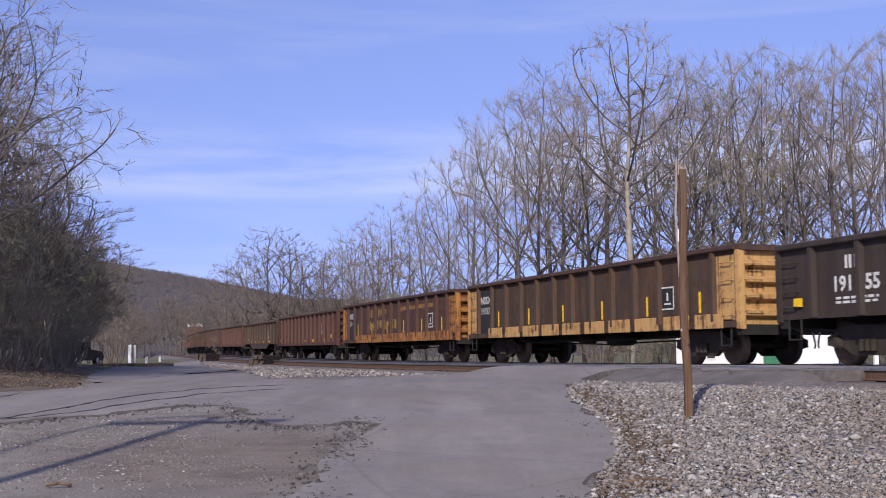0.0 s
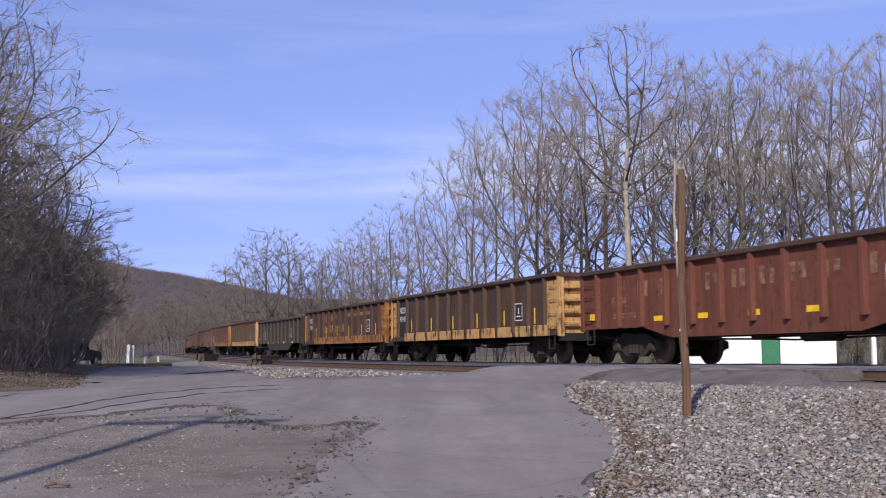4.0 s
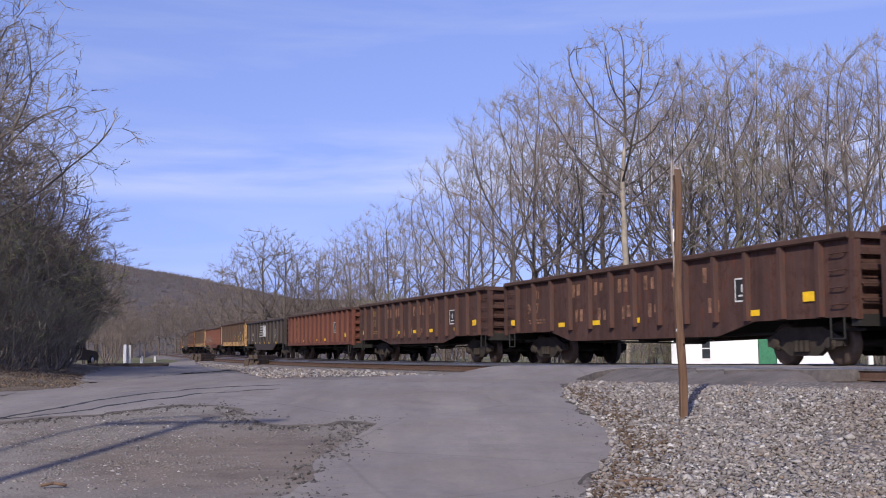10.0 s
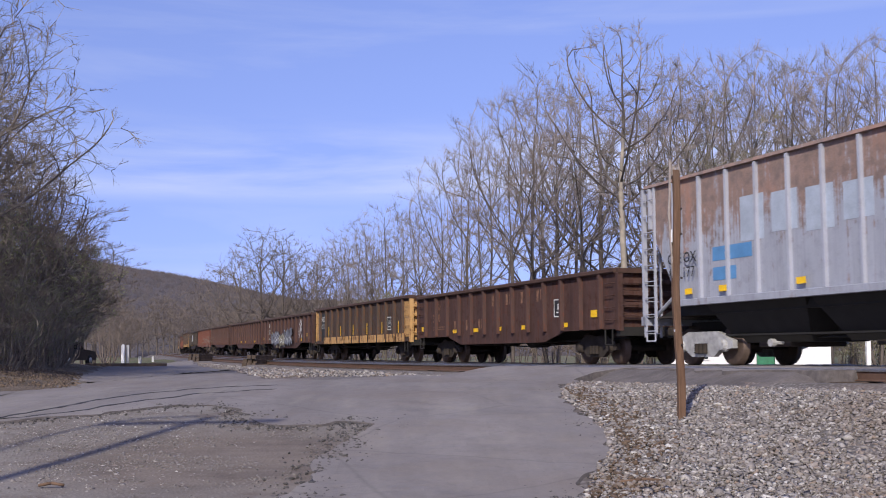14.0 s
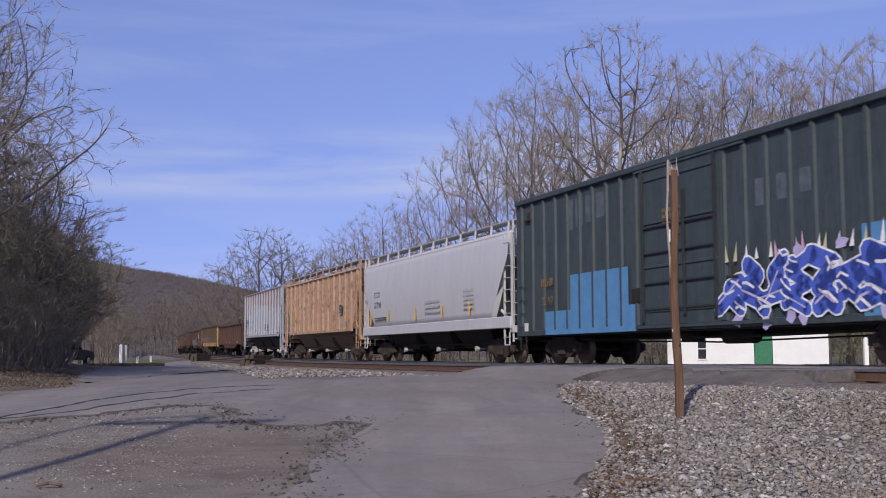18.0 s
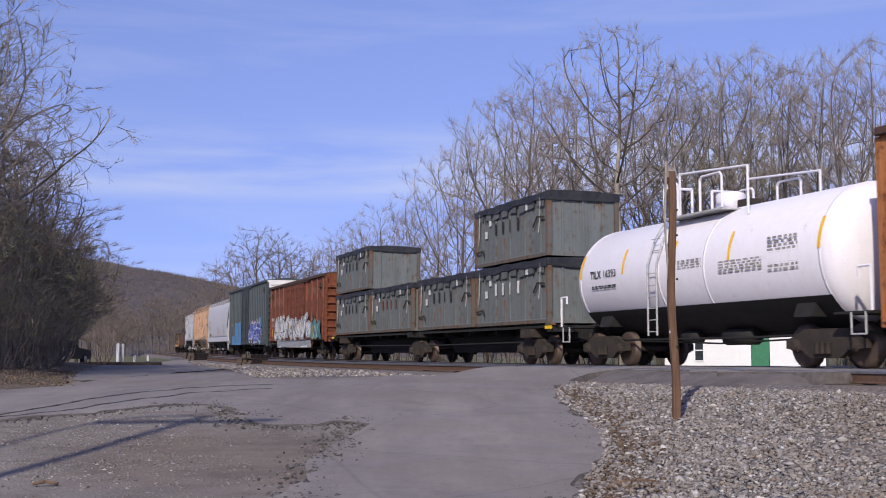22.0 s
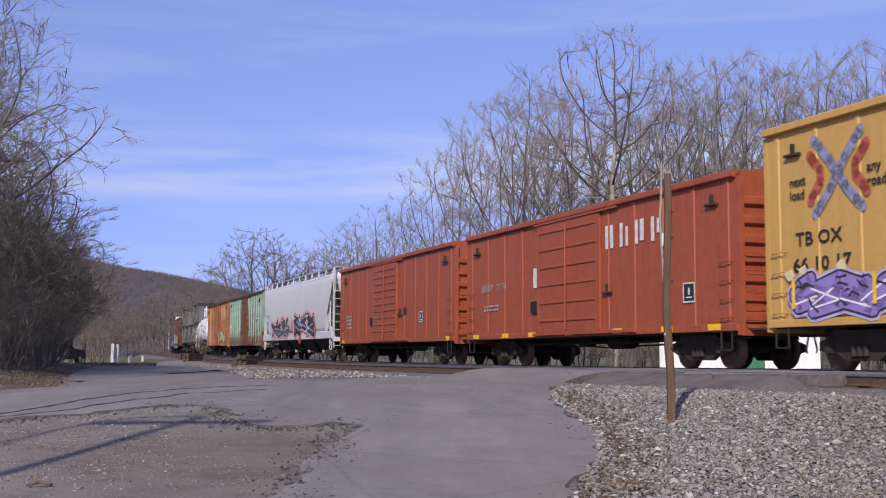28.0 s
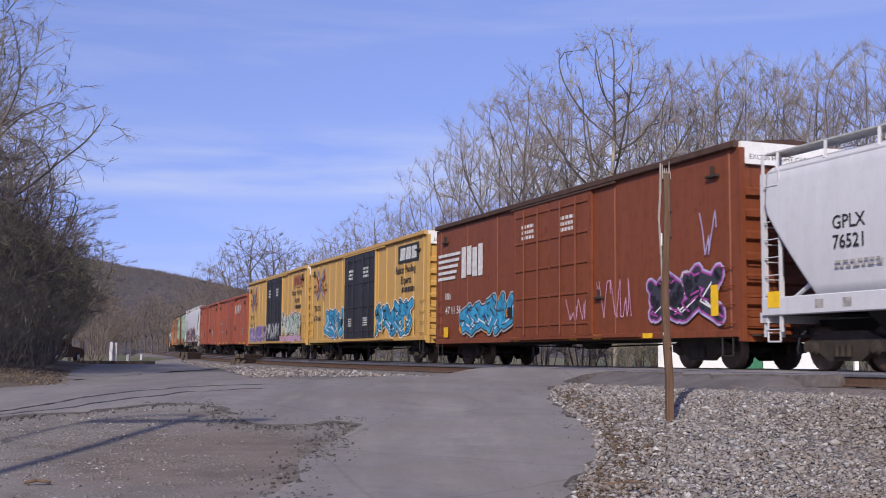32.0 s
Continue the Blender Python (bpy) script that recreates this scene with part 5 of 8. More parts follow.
def flaking_green():
    """Pale green paint that has let go in long runs, down to rust in the lower half and round the middle; chalky where the primer shows."""
    m = Nodes("pale_green_flaking_paint", 0.65)
    run, spot = m.coords((5.0, 5.0, 0.55)), m.coords((1, 1, 1))
    a, b, fine = m.noise(run, 1.3, 6, 0.62), m.noise(spot, 2.6, 8, 0.7), m.noise(spot, 38, 3)
    place = m.add("SeparateXYZ", Vector=spot)

    def plus(p, q, op="ADD"):
        n = m.add("Math", _0=p, _1=q)
        n.operation = op
        return n.outputs[0]

    worn = plus(plus(a, 0.6, "MULTIPLY"), plus(b, 0.4, "MULTIPLY"))
    worn = plus(worn, m.step(place.outputs["Z"], 4.2, 1.0, -0.13, 0.035))
    middle = plus(m.step(place.outputs["X"], -0.5, -2.0, 0, 1), m.step(place.outputs["X"], -4.6, -6.2, 1, 0), "MULTIPLY")
    worn = plus(worn, plus(middle, 0.085, "MULTIPLY"))
    col = m.mix(m.step(b, 0.35, 0.65), (0.16, 0.27, 0.205), (0.27, 0.37, 0.29))
    col = m.mix(m.step(a, 0.55, 0.7, 0, 0.5), col, (0.10, 0.15, 0.115))
    col = m.mix(m.step(m.noise(run, 0.8, 5, 0.6), 0.62, 0.64, 0, 0.85), col, (0.42, 0.37, 0.28))
    rust = m.mix(m.step(fine, 0.3, 0.7), (0.075, 0.030, 0.013), (0.17, 0.07, 0.028))
    rust = m.mix(m.step(b, 0.5, 0.62, 0, 0.8), rust, (0.035, 0.018, 0.011))
    mask = m.step(worn, 0.505, 0.53)
    m.bump(mask, -0.3, 0.01)
    return m.done(m.mix(mask, col, rust))


# skins
BROWN = paint("brown_weathered_paint", (0.050, 0.022, 0.016), 0.55, (0.062, 0.023, 0.014), 0.75, 0.5, 0.6)
OXIDE = paint("oxide_red_weathered_paint", (0.115, 0.034, 0.018), 0.42, (0.070, 0.025, 0.014), 0.75, 0.4, 0.6)
DARK = paint("dark_brown_black_paint", (0.042, 0.026, 0.017), 0.6, (0.066, 0.031, 0.014), 0.7, 0.5)
BLACK_GREY = paint("faded_black_paint", (0.033, 0.022, 0.0165), 0.25, (0.06, 0.033, 0.02), 0.65, 0.4)
MUSTARD = paint("rusting_orange_yellow_paint", (0.34, 0.15, 0.03), 0.72, (0.13, 0.05, 0.02), 0.7, 0.3)
CREAM = paint("chipped_pale_yellow_paint", (0.46, 0.27, 0.10), 0.52, (0.10, 0.042, 0.018), 0.7, 0.2)
CHORD = plain("rust_brown_chord", (0.066, 0.034, 0.024), 0.85, 0, 0.35, 3)
DULL_OXIDE = paint("dark_oxide_weathered_paint", (0.070, 0.026, 0.017), 0.45, (0.07, 0.026, 0.012), 0.7, 0.4)
GREYHOP = paint("grey_blue_rusting_paint", (0.30, 0.315, 0.36), 0.30, (0.17, 0.085, 0.04), 0.6, 0.15, 0.35, 0.0, -0.03, (0.18, 3.15))
POSTBLUE = paint("chalky_grey_blue_paint", (0.36, 0.375, 0.43), 0.2, (0.19, 0.11, 0.06), 0.65, 0.1, 0.25)
TANHOP = paint("tan_paint", (0.42, 0.28, 0.19), 0.58, (0.235, 0.125, 0.07), 0.75, 0.25, 0.45)
PALE = paint("pale_grey_hopper_paint", (0.50, 0.50, 0.53), 0.08, (0.35, 0.30, 0.27), 0.5, 0.08, 0.12)
PALE2 = paint("white_hopper_paint", (0.56, 0.56, 0.58), 0.08, (0.35, 0.30, 0.27), 0.5, 0.08, 0.12)
SLATE = paint("slate_blue_grey_paint", (0.038, 0.053, 0.060), 0.18, (0.075, 0.04, 0.022), 0.6, 0.3)
BLUE = plain("sky_blue_patch_paint", (0.09, 0.24, 0.45), 0.6, 0, 0.12, 3)
RUSTRED = paint("rust_red_paint", (0.165, 0.042, 0.015), 0.6, (0.075, 0.025, 0.012), 0.7, 0.35, 0.45)
ORANGE = paint("orange_brown_paint", (0.35, 0.135, 0.042), 0.6, (0.15, 0.052, 0.018), 0.65, 0.25)
PEACH = plain("peach_primer_patch", (0.58, 0.33, 0.225), 0.7, 0, 0.08, 2)
GREEN = flaking_green()
DOOR_RUST = paint("rusted_door_paint", (0.17, 0.052, 0.019), 0.5, (0.09, 0.028, 0.012), 0.7, 0.3)
BRICK = paint("brick_red_paint", (0.32, 0.075, 0.033), 0.16, (0.20, 0.06, 0.024), 0.5, 0.12)
YELLOWBOX = paint("golden_yellow_paint", (0.52, 0.31, 0.088), 0.14, (0.36, 0.17, 0.05), 0.5, 0.08, 0.2)
DOORBLACK = plain("black_door_paint", (0.022, 0.022, 0.028), 0.55, 0, 0.25, 3)
REDBROWN = paint("red_brown_paint", (0.185, 0.048, 0.016), 0.26, (0.11, 0.03, 0.01), 0.55, 0.15)
STEEL_GREY = paint("grey_container_paint", (0.125, 0.140, 0.138), 0.42, (0.13, 0.062, 0.026), 0.7, 0.2)
WHITE_TOP = plain("white_end_paint", (0.78, 0.77, 0.74), 0.55, 0, 0.08, 3)

GRAFFITI = {k: plain("spray_" + k, c, 0.5, 0, 0.15, 4) for k, c in
            dict(white=(0.78, 0.78, 0.78), black=(0.015, 0.015, 0.018), blue=(0.07, 0.12, 0.50), cyan=(0.05, 0.36, 0.62), teal=(0.11, 0.33, 0.34),
                 purple=(0.28, 0.20, 0.50), magenta=(0.38, 0.07, 0.32), mint=(0.55, 0.66, 0.58), dull=(0.20, 0.215, 0.25), straw=(0.30, 0.27, 0.16), pink=(0.68, 0.38, 0.52), red=(0.60, 0.03, 0.03), silver=(0.40, 0.42, 0.44),
                 cream=(0.62, 0.55, 0.34), dark=(0.04, 0.04, 0.055), orange=(0.70, 0.30, 0.03), lilac=(0.45, 0.40, 0.62)).items()}


def blob(rng, cx, cz, rx, rz, n=14, rough=0.25):
    return [(cx + rx * math.cos(a) * (1 + rng.uniform(-rough, rough)), cz + rz * math.sin(a) * (1 + rng.uniform(-rough, rough)))
            for a in [2 * math.pi * i / n for i in range(n)]]


def ribbon(g, pts, half, y):
    """A thick bent stroke in the car's side, with round joints."""
    for (a, b), (c, d) in zip(pts, pts[1:]):
        k = Vector((c - a, d - b))
        if k.length < 1e-5:
            continue
        n_ = Vector((-k.y, k.x)).normalized() * half
        g.add([(a + n_.x, y, b + n_.y), (a - n_.x, y, b - n_.y), (c - n_.x, y, d - n_.y), (c + n_.x, y, d + n_.y)], [(0, 1, 2, 3)])
    for a, b in pts:
        g.add([(a + half * math.cos(t), y, b + half * math.sin(t)) for t in [math.pi / 4 * i + 0.3 for i in range(8)]], [tuple(range(8))])


def bent(pts):
    """Corners rounded off."""
    out = [pts[0]]
    for (a, b), (c, d) in zip(pts, pts[1:]):
        out += [(a * 0.75 + c * 0.25, b * 0.75 + d * 0.25), (a * 0.25 + c * 0.75, b * 0.25 + d * 0.75)]
    return out + [pts[-1]]


def graffiti(car, x0, x1, z0, z1, fill, line_, halo, n, y=1.572, seed=1, accent=None, counters=True, spikes=False):
    """Spray-painted shapes that stand for no letters: fat looping strokes that overlap, with outlines, shines and flecks, each a thin layer of paint."""
    rng = random.Random(seed)
    n += 2
    w, hgt = (x1 - x0) / n, z1 - z0
    if spikes:
        for i in range(n * 2):
            xs, tall = x1 - (x1 - x0) * (i + rng.random()) / (n * 2), rng.uniform(0.12, 0.34)
            g = Geo().add([(xs - 0.07, y - 0.001, z1 - 0.15), (xs + 0.07, y - 0.001, z1 - 0.15), (xs + rng.uniform(-0.08, 0.08), y - 0.001, z1 + tall)], [(0, 1, 2)])
            part("spray_fleck", g, GRAFFITI[rng.choice(("white", "cream", "pink"))], car)
    for i in range(n):
        mid, tall = x1 - w * (i + 0.5), hgt * rng.uniform(0.78, 1.0)
        low = z0 + (hgt - tall) * rng.random()
        half = min(w * 0.20, tall * 0.13) * rng.uniform(0.8, 1.3)
        side, strokes = rng.choice((1, -1)), []
        for k in range(2):
            pts, v = [], rng.uniform(0.0, 0.2)
            while v < 1.05:
                pts.append((mid + side * w * rng.uniform(0.15, 0.72), low + half + (tall - 2 * half) * min(1, v)))
                side, v = -side, v + rng.uniform(0.16, 0.42) * (1 if k == 0 else 1.5)
            if len(pts) > 1:
                strokes.append(bent(pts) if rng.random() < 0.7 else pts)
        for name, mat, grow_, lift in (("spray_halo", halo, 0.10, 0.0), ("spray_outline", line_, 0.045, 0.003), ("spray_fill", fill, 0.0, 0.006)):
            if mat is None:
                continue
            g = Geo()
            for k, st in enumerate(strokes):
                ribbon(g, st, half + grow_, y + lift + 0.0004 * k + 0.00005 * i)
            part(name, g, GRAFFITI[mat], car)["kind"] = "stuff"
        if counters:
            g = Geo()
            for st in strokes:
                ribbon(g, [(a + half * 0.45, b + half * 0.3) for a, b in st[: 2 + (rng.random() < 0.5)]], half * 0.14, y + 0.0085)
            part("spray_shine", g, GRAFFITI["white" if line_ != "white" else "lilac"], car)["kind"] = "stuff"
            for a, b in rng.sample([p for st in strokes for p in st], 3):
                g = Geo()
                ribbon(g, [(a - half, b - half * rng.uniform(-0.6, 0.9)), (a + half * 0.3, b + half * 0.2), (a + half, b + half * rng.uniform(-0.5, 1.4))], half * 0.17, y + 0.0092)
                part("spray_stroke", g, GRAFFITI[line_], car)
        if accent:
            for _ in range(2):
                g = Geo()
                q = blob(rng, mid + w * rng.uniform(-0.6, 0.6), z0 + hgt * rng.uniform(-0.05, 1.0), w * 0.22, hgt * 0.10, 9, 0.4)
                g.add([(a, y + 0.0015, b) for a, b in q], [tuple(range(9))])
                part("spray_accent", g, GRAFFITI[accent], car)


def scrawl(car, x0, x1, z0, z1, mat, seed, y=1.572, r=0.025, turns=9):
    """A quick tag in one line."""
    rng = random.Random(seed)
    pts = [(x1 - (x1 - x0) * (i + 0.5) / turns + rng.uniform(-0.1, 0.1), y, rng.uniform(z0, z1) if i % 2 else rng.choice((z0, z1))) for i in range(turns)]
    g = Geo()
    for (a, _, b), (c, _, d) in zip(pts, pts[1:]):
        k = Vector((c - a, 0, d - b))
        nrm = Vector((-k.z, 0, k.x)).normalized() * r
        g.add([(a + nrm.x, y, b + nrm.z), (a - nrm.x, y, b - nrm.z), (c - nrm.x, y, d - nrm.z), (c + nrm.x, y, d + nrm.z)], [(0, 1, 2, 3)])
    part("spray_tag", g, GRAFFITI[mat], car)["kind"] = "stuff"


def reflectors(car, xs, z, y, w=0.32, h=0.12, mat=YELLOW):
    for x in xs:
        patch(car, "reflector", mat, x - w / 2, x + w / 2, z, z + h, y)


def bars(car, xs, z, y, h=0.5, w=0.09):
    for x in xs:
        patch(car, "reflector_bar", YELLOW, x - w / 2, x + w / 2, z, z + h, y)


def stencil_box(car, x, z, y, s=0.3, mat=WHITE):
    """The small framed table of dates and weights."""
    part("stencil_frame", Geo().box(x - s, x + s, y, y + 0.003, z, z + s * 1.9), INK, car)
    g = Geo()
    t = 0.035
    for a, b, c, d in ((x - s, x + s, z, z + t), (x - s, x + s, z + s * 1.9 - t, z + s * 1.9), (x - s, x - s + t, z + t, z + s * 1.9 - t), (x + s - t, x + s, z + t, z + s * 1.9 - t)):
        g.box(a, b, y + 0.003, y + 0.006, c, d)
    g.box(x - s * 0.5, x + s * 0.5, y + 0.003, y + 0.006, z + s * 0.42, z + s * 0.56)
    g.box(x - s * 0.12, x + s * 0.12, y + 0.003, y + 0.006, z + s * 0.75, z + s * 1.4)
    part("stencil_table", g, mat, car)


def owner_bars(car, x, z, y, mat, n=4, h=0.22, w=0.15):
    """An owner's mark as plain upright blocks."""
    for i in range(n):
        block_mark(car, mat, x - i * w * 1.45, y, z, w, h, i)


TRAIN = []  # (car, front of its body along the track at the start, half length)


def couple(car, front, L, riders=()):
    TRAIN.append((car, front, L / 2, riders))


def nat_gondola(front, L, number, skin, trim, style, seed):
    """A gondola with yellow ends and sill."""
    rng = random.Random(seed)
    car = gondola({"a": "dark rusty gondola car with chipped pale yellow ends and sill", "b": "rust-brown gondola car with orange-yellow ends and gold lettering"}[style],
                  L, 2.72, 0.86, skin, trim, 13, 0.0, CHORD, 0.34 if style == "a" else 0.0, None)
    h = L / 2
    y = 1.475
    patch(car, "corner_plate", trim, h - 0.75, h - 0.12, 1.02, 2.5, y, "chipped yellow corner")
    patch(car, "corner_plate", trim, -h + 0.12, -h + 1.0, 1.02, 2.5, y, "chipped yellow corner")
    patch(car, "black_panel", INK, h - 2.3, h - 0.9, 0.95, 2.45, y - 0.001)
    letters("NSSX", 0.25, WHITE, car, h - 1.0, y + 0.004, 2.02, "car_mark", bold=0.006, stretch=1.1)
    letters(number, 0.24, WHITE, car, h - 1.0, y + 0.004, 1.66, "car_number")
    bars(car, [h - 2.6 - k * 2.45 for k in range(6)], 1.22, y + 0.001, 0.5)
    stencil_box(car, -h + 3.0, 1.35, y + 0.002)
    if style == "b":
        part("orange_sill_band", Geo().box(-h + 0.2, h - 2.5, 1.551, 1.572, 0.84, 1.2), trim, car, "rusting orange sill band")
        for i in range(4):
            block_mark(car, GOLD, h - 4.6 - i * 0.75, y, 1.98, 0.5, 0.36, i)
            block_mark(car, GOLD, h - 4.7 - i * 1.15, y, 1.42, 0.75, 0.40, i + 1)
        lines_of_small_print(car, GOLD, h - 9.2, 2.15, 4.6, 1, y, 0.16, seed)
    else:
        for k in range(2):
            scrawl(car, -2.5 + k * 2.6 - 0.5, -2.5 + k * 2.6 + 0.3, 1.4, 2.1, "dark", seed + k, 1.474, 0.014, 6)
    couple(car, front, L)
    return car


def plain_gondola(label, front, L, number, skin, top=2.58, belly=0.3, ribs=13, print_mat=FADED, seed=1, marks=None):
    sill = 0.95 if belly else 0.80
    car = gondola(label, L, top, sill, skin, None, ribs, belly, CHORD if skin is not BLACK_GREY else skin)
    h, y = L / 2, 1.475
    owner_bars(car, h - 2.0, top - 0.62, y, print_mat, 2, 0.26, 0.18)
    letters(number, 0.30, print_mat, car, h - 1.6, y, top - 1.05, "car_number", bold=0.012)
    lines_of_small_print(car, print_mat, h - 1.7, sill + 0.35, 1.2, 2, y, 0.05, seed)
    zr = sill - belly + (0.42 if belly else 0.20)
    reflectors(car, [h - 4.0 - k * 1.15 * (L - 8) / 4.6 for k in range(4)] + [-h + 3.2], zr, y, 0.42, 0.13)
    reflectors(car, [h - 0.6], sill + 0.25, 1.53, 0.28, 0.18)
    reflectors(car, [-h + 1.3], sill + 0.35, 1.50, 0.36, 0.2)
    stencil_box(car, -h + 3.6, top - 1.2, y, 0.28)
    couple(car, front, L)
    return car


# cars ahead, mostly out of sight round the bend
for k, (skin, front) in enumerate(((REDBROWN, 218.0), (BROWN, 199.5), (DULL_OXIDE, 181.2), (BROWN, 163.0), (DARK, 145.0))):
    if k == 0:
        c = boxcar("red-brown boxcar with white upper end panels", 18.6, 5.1, 0.85, skin, CHORD, end_top=WHITE_TOP)
        couple(c, front, 18.6)
    else:
        plain_gondola("rusty brown gondola car far along the train", front, 16.4, "5%d6%d" % (k, k + 2), skin, 2.6, 0.0, 13, FADED, k)
plain_gondola("rusty brown gondola car with faded lettering", 127.0, 16.4, "5128", BROWN, 2.6, 0.0, 13, FADED, 21)
plain_gondola("rusty red-brown gondola car", 109.0, 16.4, "5641", DULL_OXIDE, 2.55, 0.0, 13, FADED, 22)
plain_gondola("dark fish-bellied gondola car", 91.3, 16.0, "1911", DARK, 2.5, 0.32, 12, FADED, 23)
plain_gondola("rusty red-brown gondola car with gold small print", 73.9, 16.4, "6631", DULL_OXIDE, 2.62, 0.0, 14, GOLD, 24)
nat_gondola(56.0, 16.5, "310", BROWN, MUSTARD, "b", 31)
nat_gondola(38.1, 16.4, "310331", DARK, CREAM, "a", 32)
plain_gondola("dark brown-black fish-bellied gondola car", 20.15, 16.1, "191 155", BLACK_GREY, 2.52, 0.42, 11, WHITE, 33)
nat_gondola(2.9, 16.55, "310551", BROWN, MUSTARD, "b", 34)
nat_gondola(-14.7, 16.6, "95048", DARK, CREAM, "a", 35)
c = plain_gondola("rusty red-brown gondola car with white lettering", -32.9, 16.0, "6684", OXIDE, 2.58, 0.28, 13, TAN_PRINT, 36)
for i in range(9):
    block_mark(c, TAN_PRINT, 5.0 - i * 1.05, 1.475, 1.75, 0.5, 0.4, i)
nat_gondola(-49.65, 16.75, "9503 74", DARK, CREAM, "a", 37)
c = plain_gondola("faded black fish-bellied gondola car with a chipped white emblem", -67.7, 16.1, "191 144", BLACK_GREY, 2.55, 0.42, 11, WHITE, 38)
for k in range(5):
    patch(c, "emblem_bar", FADED, 0.1, 1.75 - 0.16 * k, 1.42 + 0.17 * k, 1.51 + 0.17 * k, 1.5835, "chipped white emblem bar")
for k, (xa, za, zb) in enumerate(((0.0, 1.42, 2.2), (-0.34, 1.48, 2.2), (-0.68, 1.42, 2.12), (-1.02, 1.42, 2.2))):
    patch(c, "emblem_block", WHITE, xa - 0.28, xa, za, zb, 1.5835)
plain_gondola("oxide red gondola car with gold number", -85.3, 15.5, "58 930", OXIDE, 2.6, 0.0, 14, GOLD, 39)
c = plain_gondola("dark rusty brown gondola car with worn gold lettering", -102.4, 16.0, "6551", BROWN, 2.6, 0.22, 14, GOLD, 40)
for i, x in enumerate((4.1, 3.4, 2.6, 0.2, -0.6, -1.5, -2.3)):
    block_mark(c, TAN_PRINT, x, 1.475, 1.85, 0.5, 0.38, i)
for i, x in enumerate((2.6, 1.7, 0.7, -0.6)):
    block_mark(c, TAN_PRINT, x, 1.475, 1.05, 0.35, 0.3, i)
c = plain_gondola("rusty red-brown gondola car with worn lettering", -119.95, 16.6, "3017", BROWN, 2.6, 0.3, 13, TAN_PRINT, 41)
for i in range(6):
    block_mark(c, TAN_PRINT, 3.4 - i * 1.35, 1.475, 1.2, 0.45, 0.34, i)
    block_mark(c, TAN_PRINT, 3.6 - i * 1.35, 1.475, 1.9, 0.5, 0.36, i + 2)
c = plain_gondola("rusty red-brown gondola car with grey graffiti", -137.5, 16.1, "55E 77", BROWN, 2.6, 0.3, 13, WHITE, 42)
graffiti(c, 1.4, 4.4, 0.74, 1.75, "dull", "dark", None, 2, 1.584, 51, "straw")
graffiti(c, -0.3, 1.6, 0.74, 1.6, "straw", "dark", None, 1, 1.588, 53, "dull")
graffiti(c, -2.6, 0.0, 0.74, 1.85, "dull", "dark", None, 2, 1.584, 54, "silver")
for k in range(3):
    scrawl(c, -5.6, -4.9, 1.25 + 0.35 * k, 1.7 + 0.3 * k, "white", 52 + k, 1.584, 0.022, 9)
nat_gondola(-154.75, 16.5, "9503", DARK, CREAM, "a", 43)
c = plain_gondola("rust-brown gondola car with worn tan lettering", -172.35, 16.2, "3210", BROWN, 2.58, 0.3, 13, TAN_PRINT, 44)
for i in range(7):
    block_mark(c, TAN_PRINT, 4.2 - i * 1.2, 1.475, 1.9 if i > 2 else 1.15, 0.45, 0.36, i)

# covered hoppers
L = 16.3
c = hopper("grey-blue ribbed covered hopper car streaked with rust", L, 4.75, GREYHOP, True, POSTBLUE, BLACK, boards=False, pale_trucks=True, post=POSTBLUE)
couple(c, -189.85, L)
letters("CEF OX", 0.26, INK, c, L / 2 - 1.3, 1.5345, 2.45, "car_mark", bold=0.006)
letters("475 177", 0.26, INK, c, L / 2 - 1.3, 1.5345, 2.1, "car_number")
patch(c, "blue_patch", BLUE, L / 2 - 3.1, L / 2 - 4.0, 1.95, 2.25, 1.4425, "sky blue patch")
patch(c, "blue_patch", BLUE, L / 2 - 3.1, L / 2 - 4.6, 2.4, 2.72, 1.4425, "sky blue patch")
CHALKY = plain("chalky_pale_blue_paint", (0.36, 0.41, 0.48), 0.7, 0, 0.14, 3)
for k in range(5):
    patch(c, "pale_band", CHALKY, 3.95 - k * 1.13, 3.1 - k * 1.13, 2.75 + 0.1 * (k % 2), 3.75 - 0.05 * k, 1.4415, "chalky pale blue band")
stencil_box(c, -1.9, 1.75, 1.5345, 0.28)
stencil_box(c, -2.9, 1.75, 1.5345, 0.28)
reflectors(c, [L / 2 - 2.2, L / 2 - 3.6, 1.8, -1.9, -4.2, -6.2], 1.68, 1.5345, 0.3, 0.14)
L = 17.6
c = hopper("tan ribbed covered hopper car", L, 4.60, TANHOP, True, TANHOP, paint("dark_tan_bay_paint", (0.14, 0.08, 0.048), 0.4, (0.06, 0.04, 0.03)))
couple(c, -207.15, L)
stencil_box(c, -L / 2 + 3.6, 2.3, 1.5345, 0.25, FADED)
lines_of_small_print(c, FADED, -L / 2 + 3.0, 1.9, 0.6, 3, 1.5345, 0.06, 8)
L = 17.2
c = hopper("pale grey smooth-sided covered hopper car", L, 4.50, PALE, False, PALE, BLACK, 3)
couple(c, -225.4, L)
letters("ETCX", 0.26, INK, c, L / 2 - 1.9, 1.5845, 2.78, "car_mark")
DIM_PRINT = plain("dim_grey_print", (0.43, 0.43, 0.46), 0.7, 0, 0.2, 5)
letters("277768", 0.26, INK, c, L / 2 - 1.9, 1.5845, 2.34, "car_number")
lines_of_small_print(c, INK, L / 2 - 2.0, 1.85, 1.7, 2, 1.57, 0.06, 9)
bars(c, [L / 2 - 1.5, L / 2 - 4.1, 0.9, -2.2, -5.0], 1.65, 1.59, 0.5, 0.12)
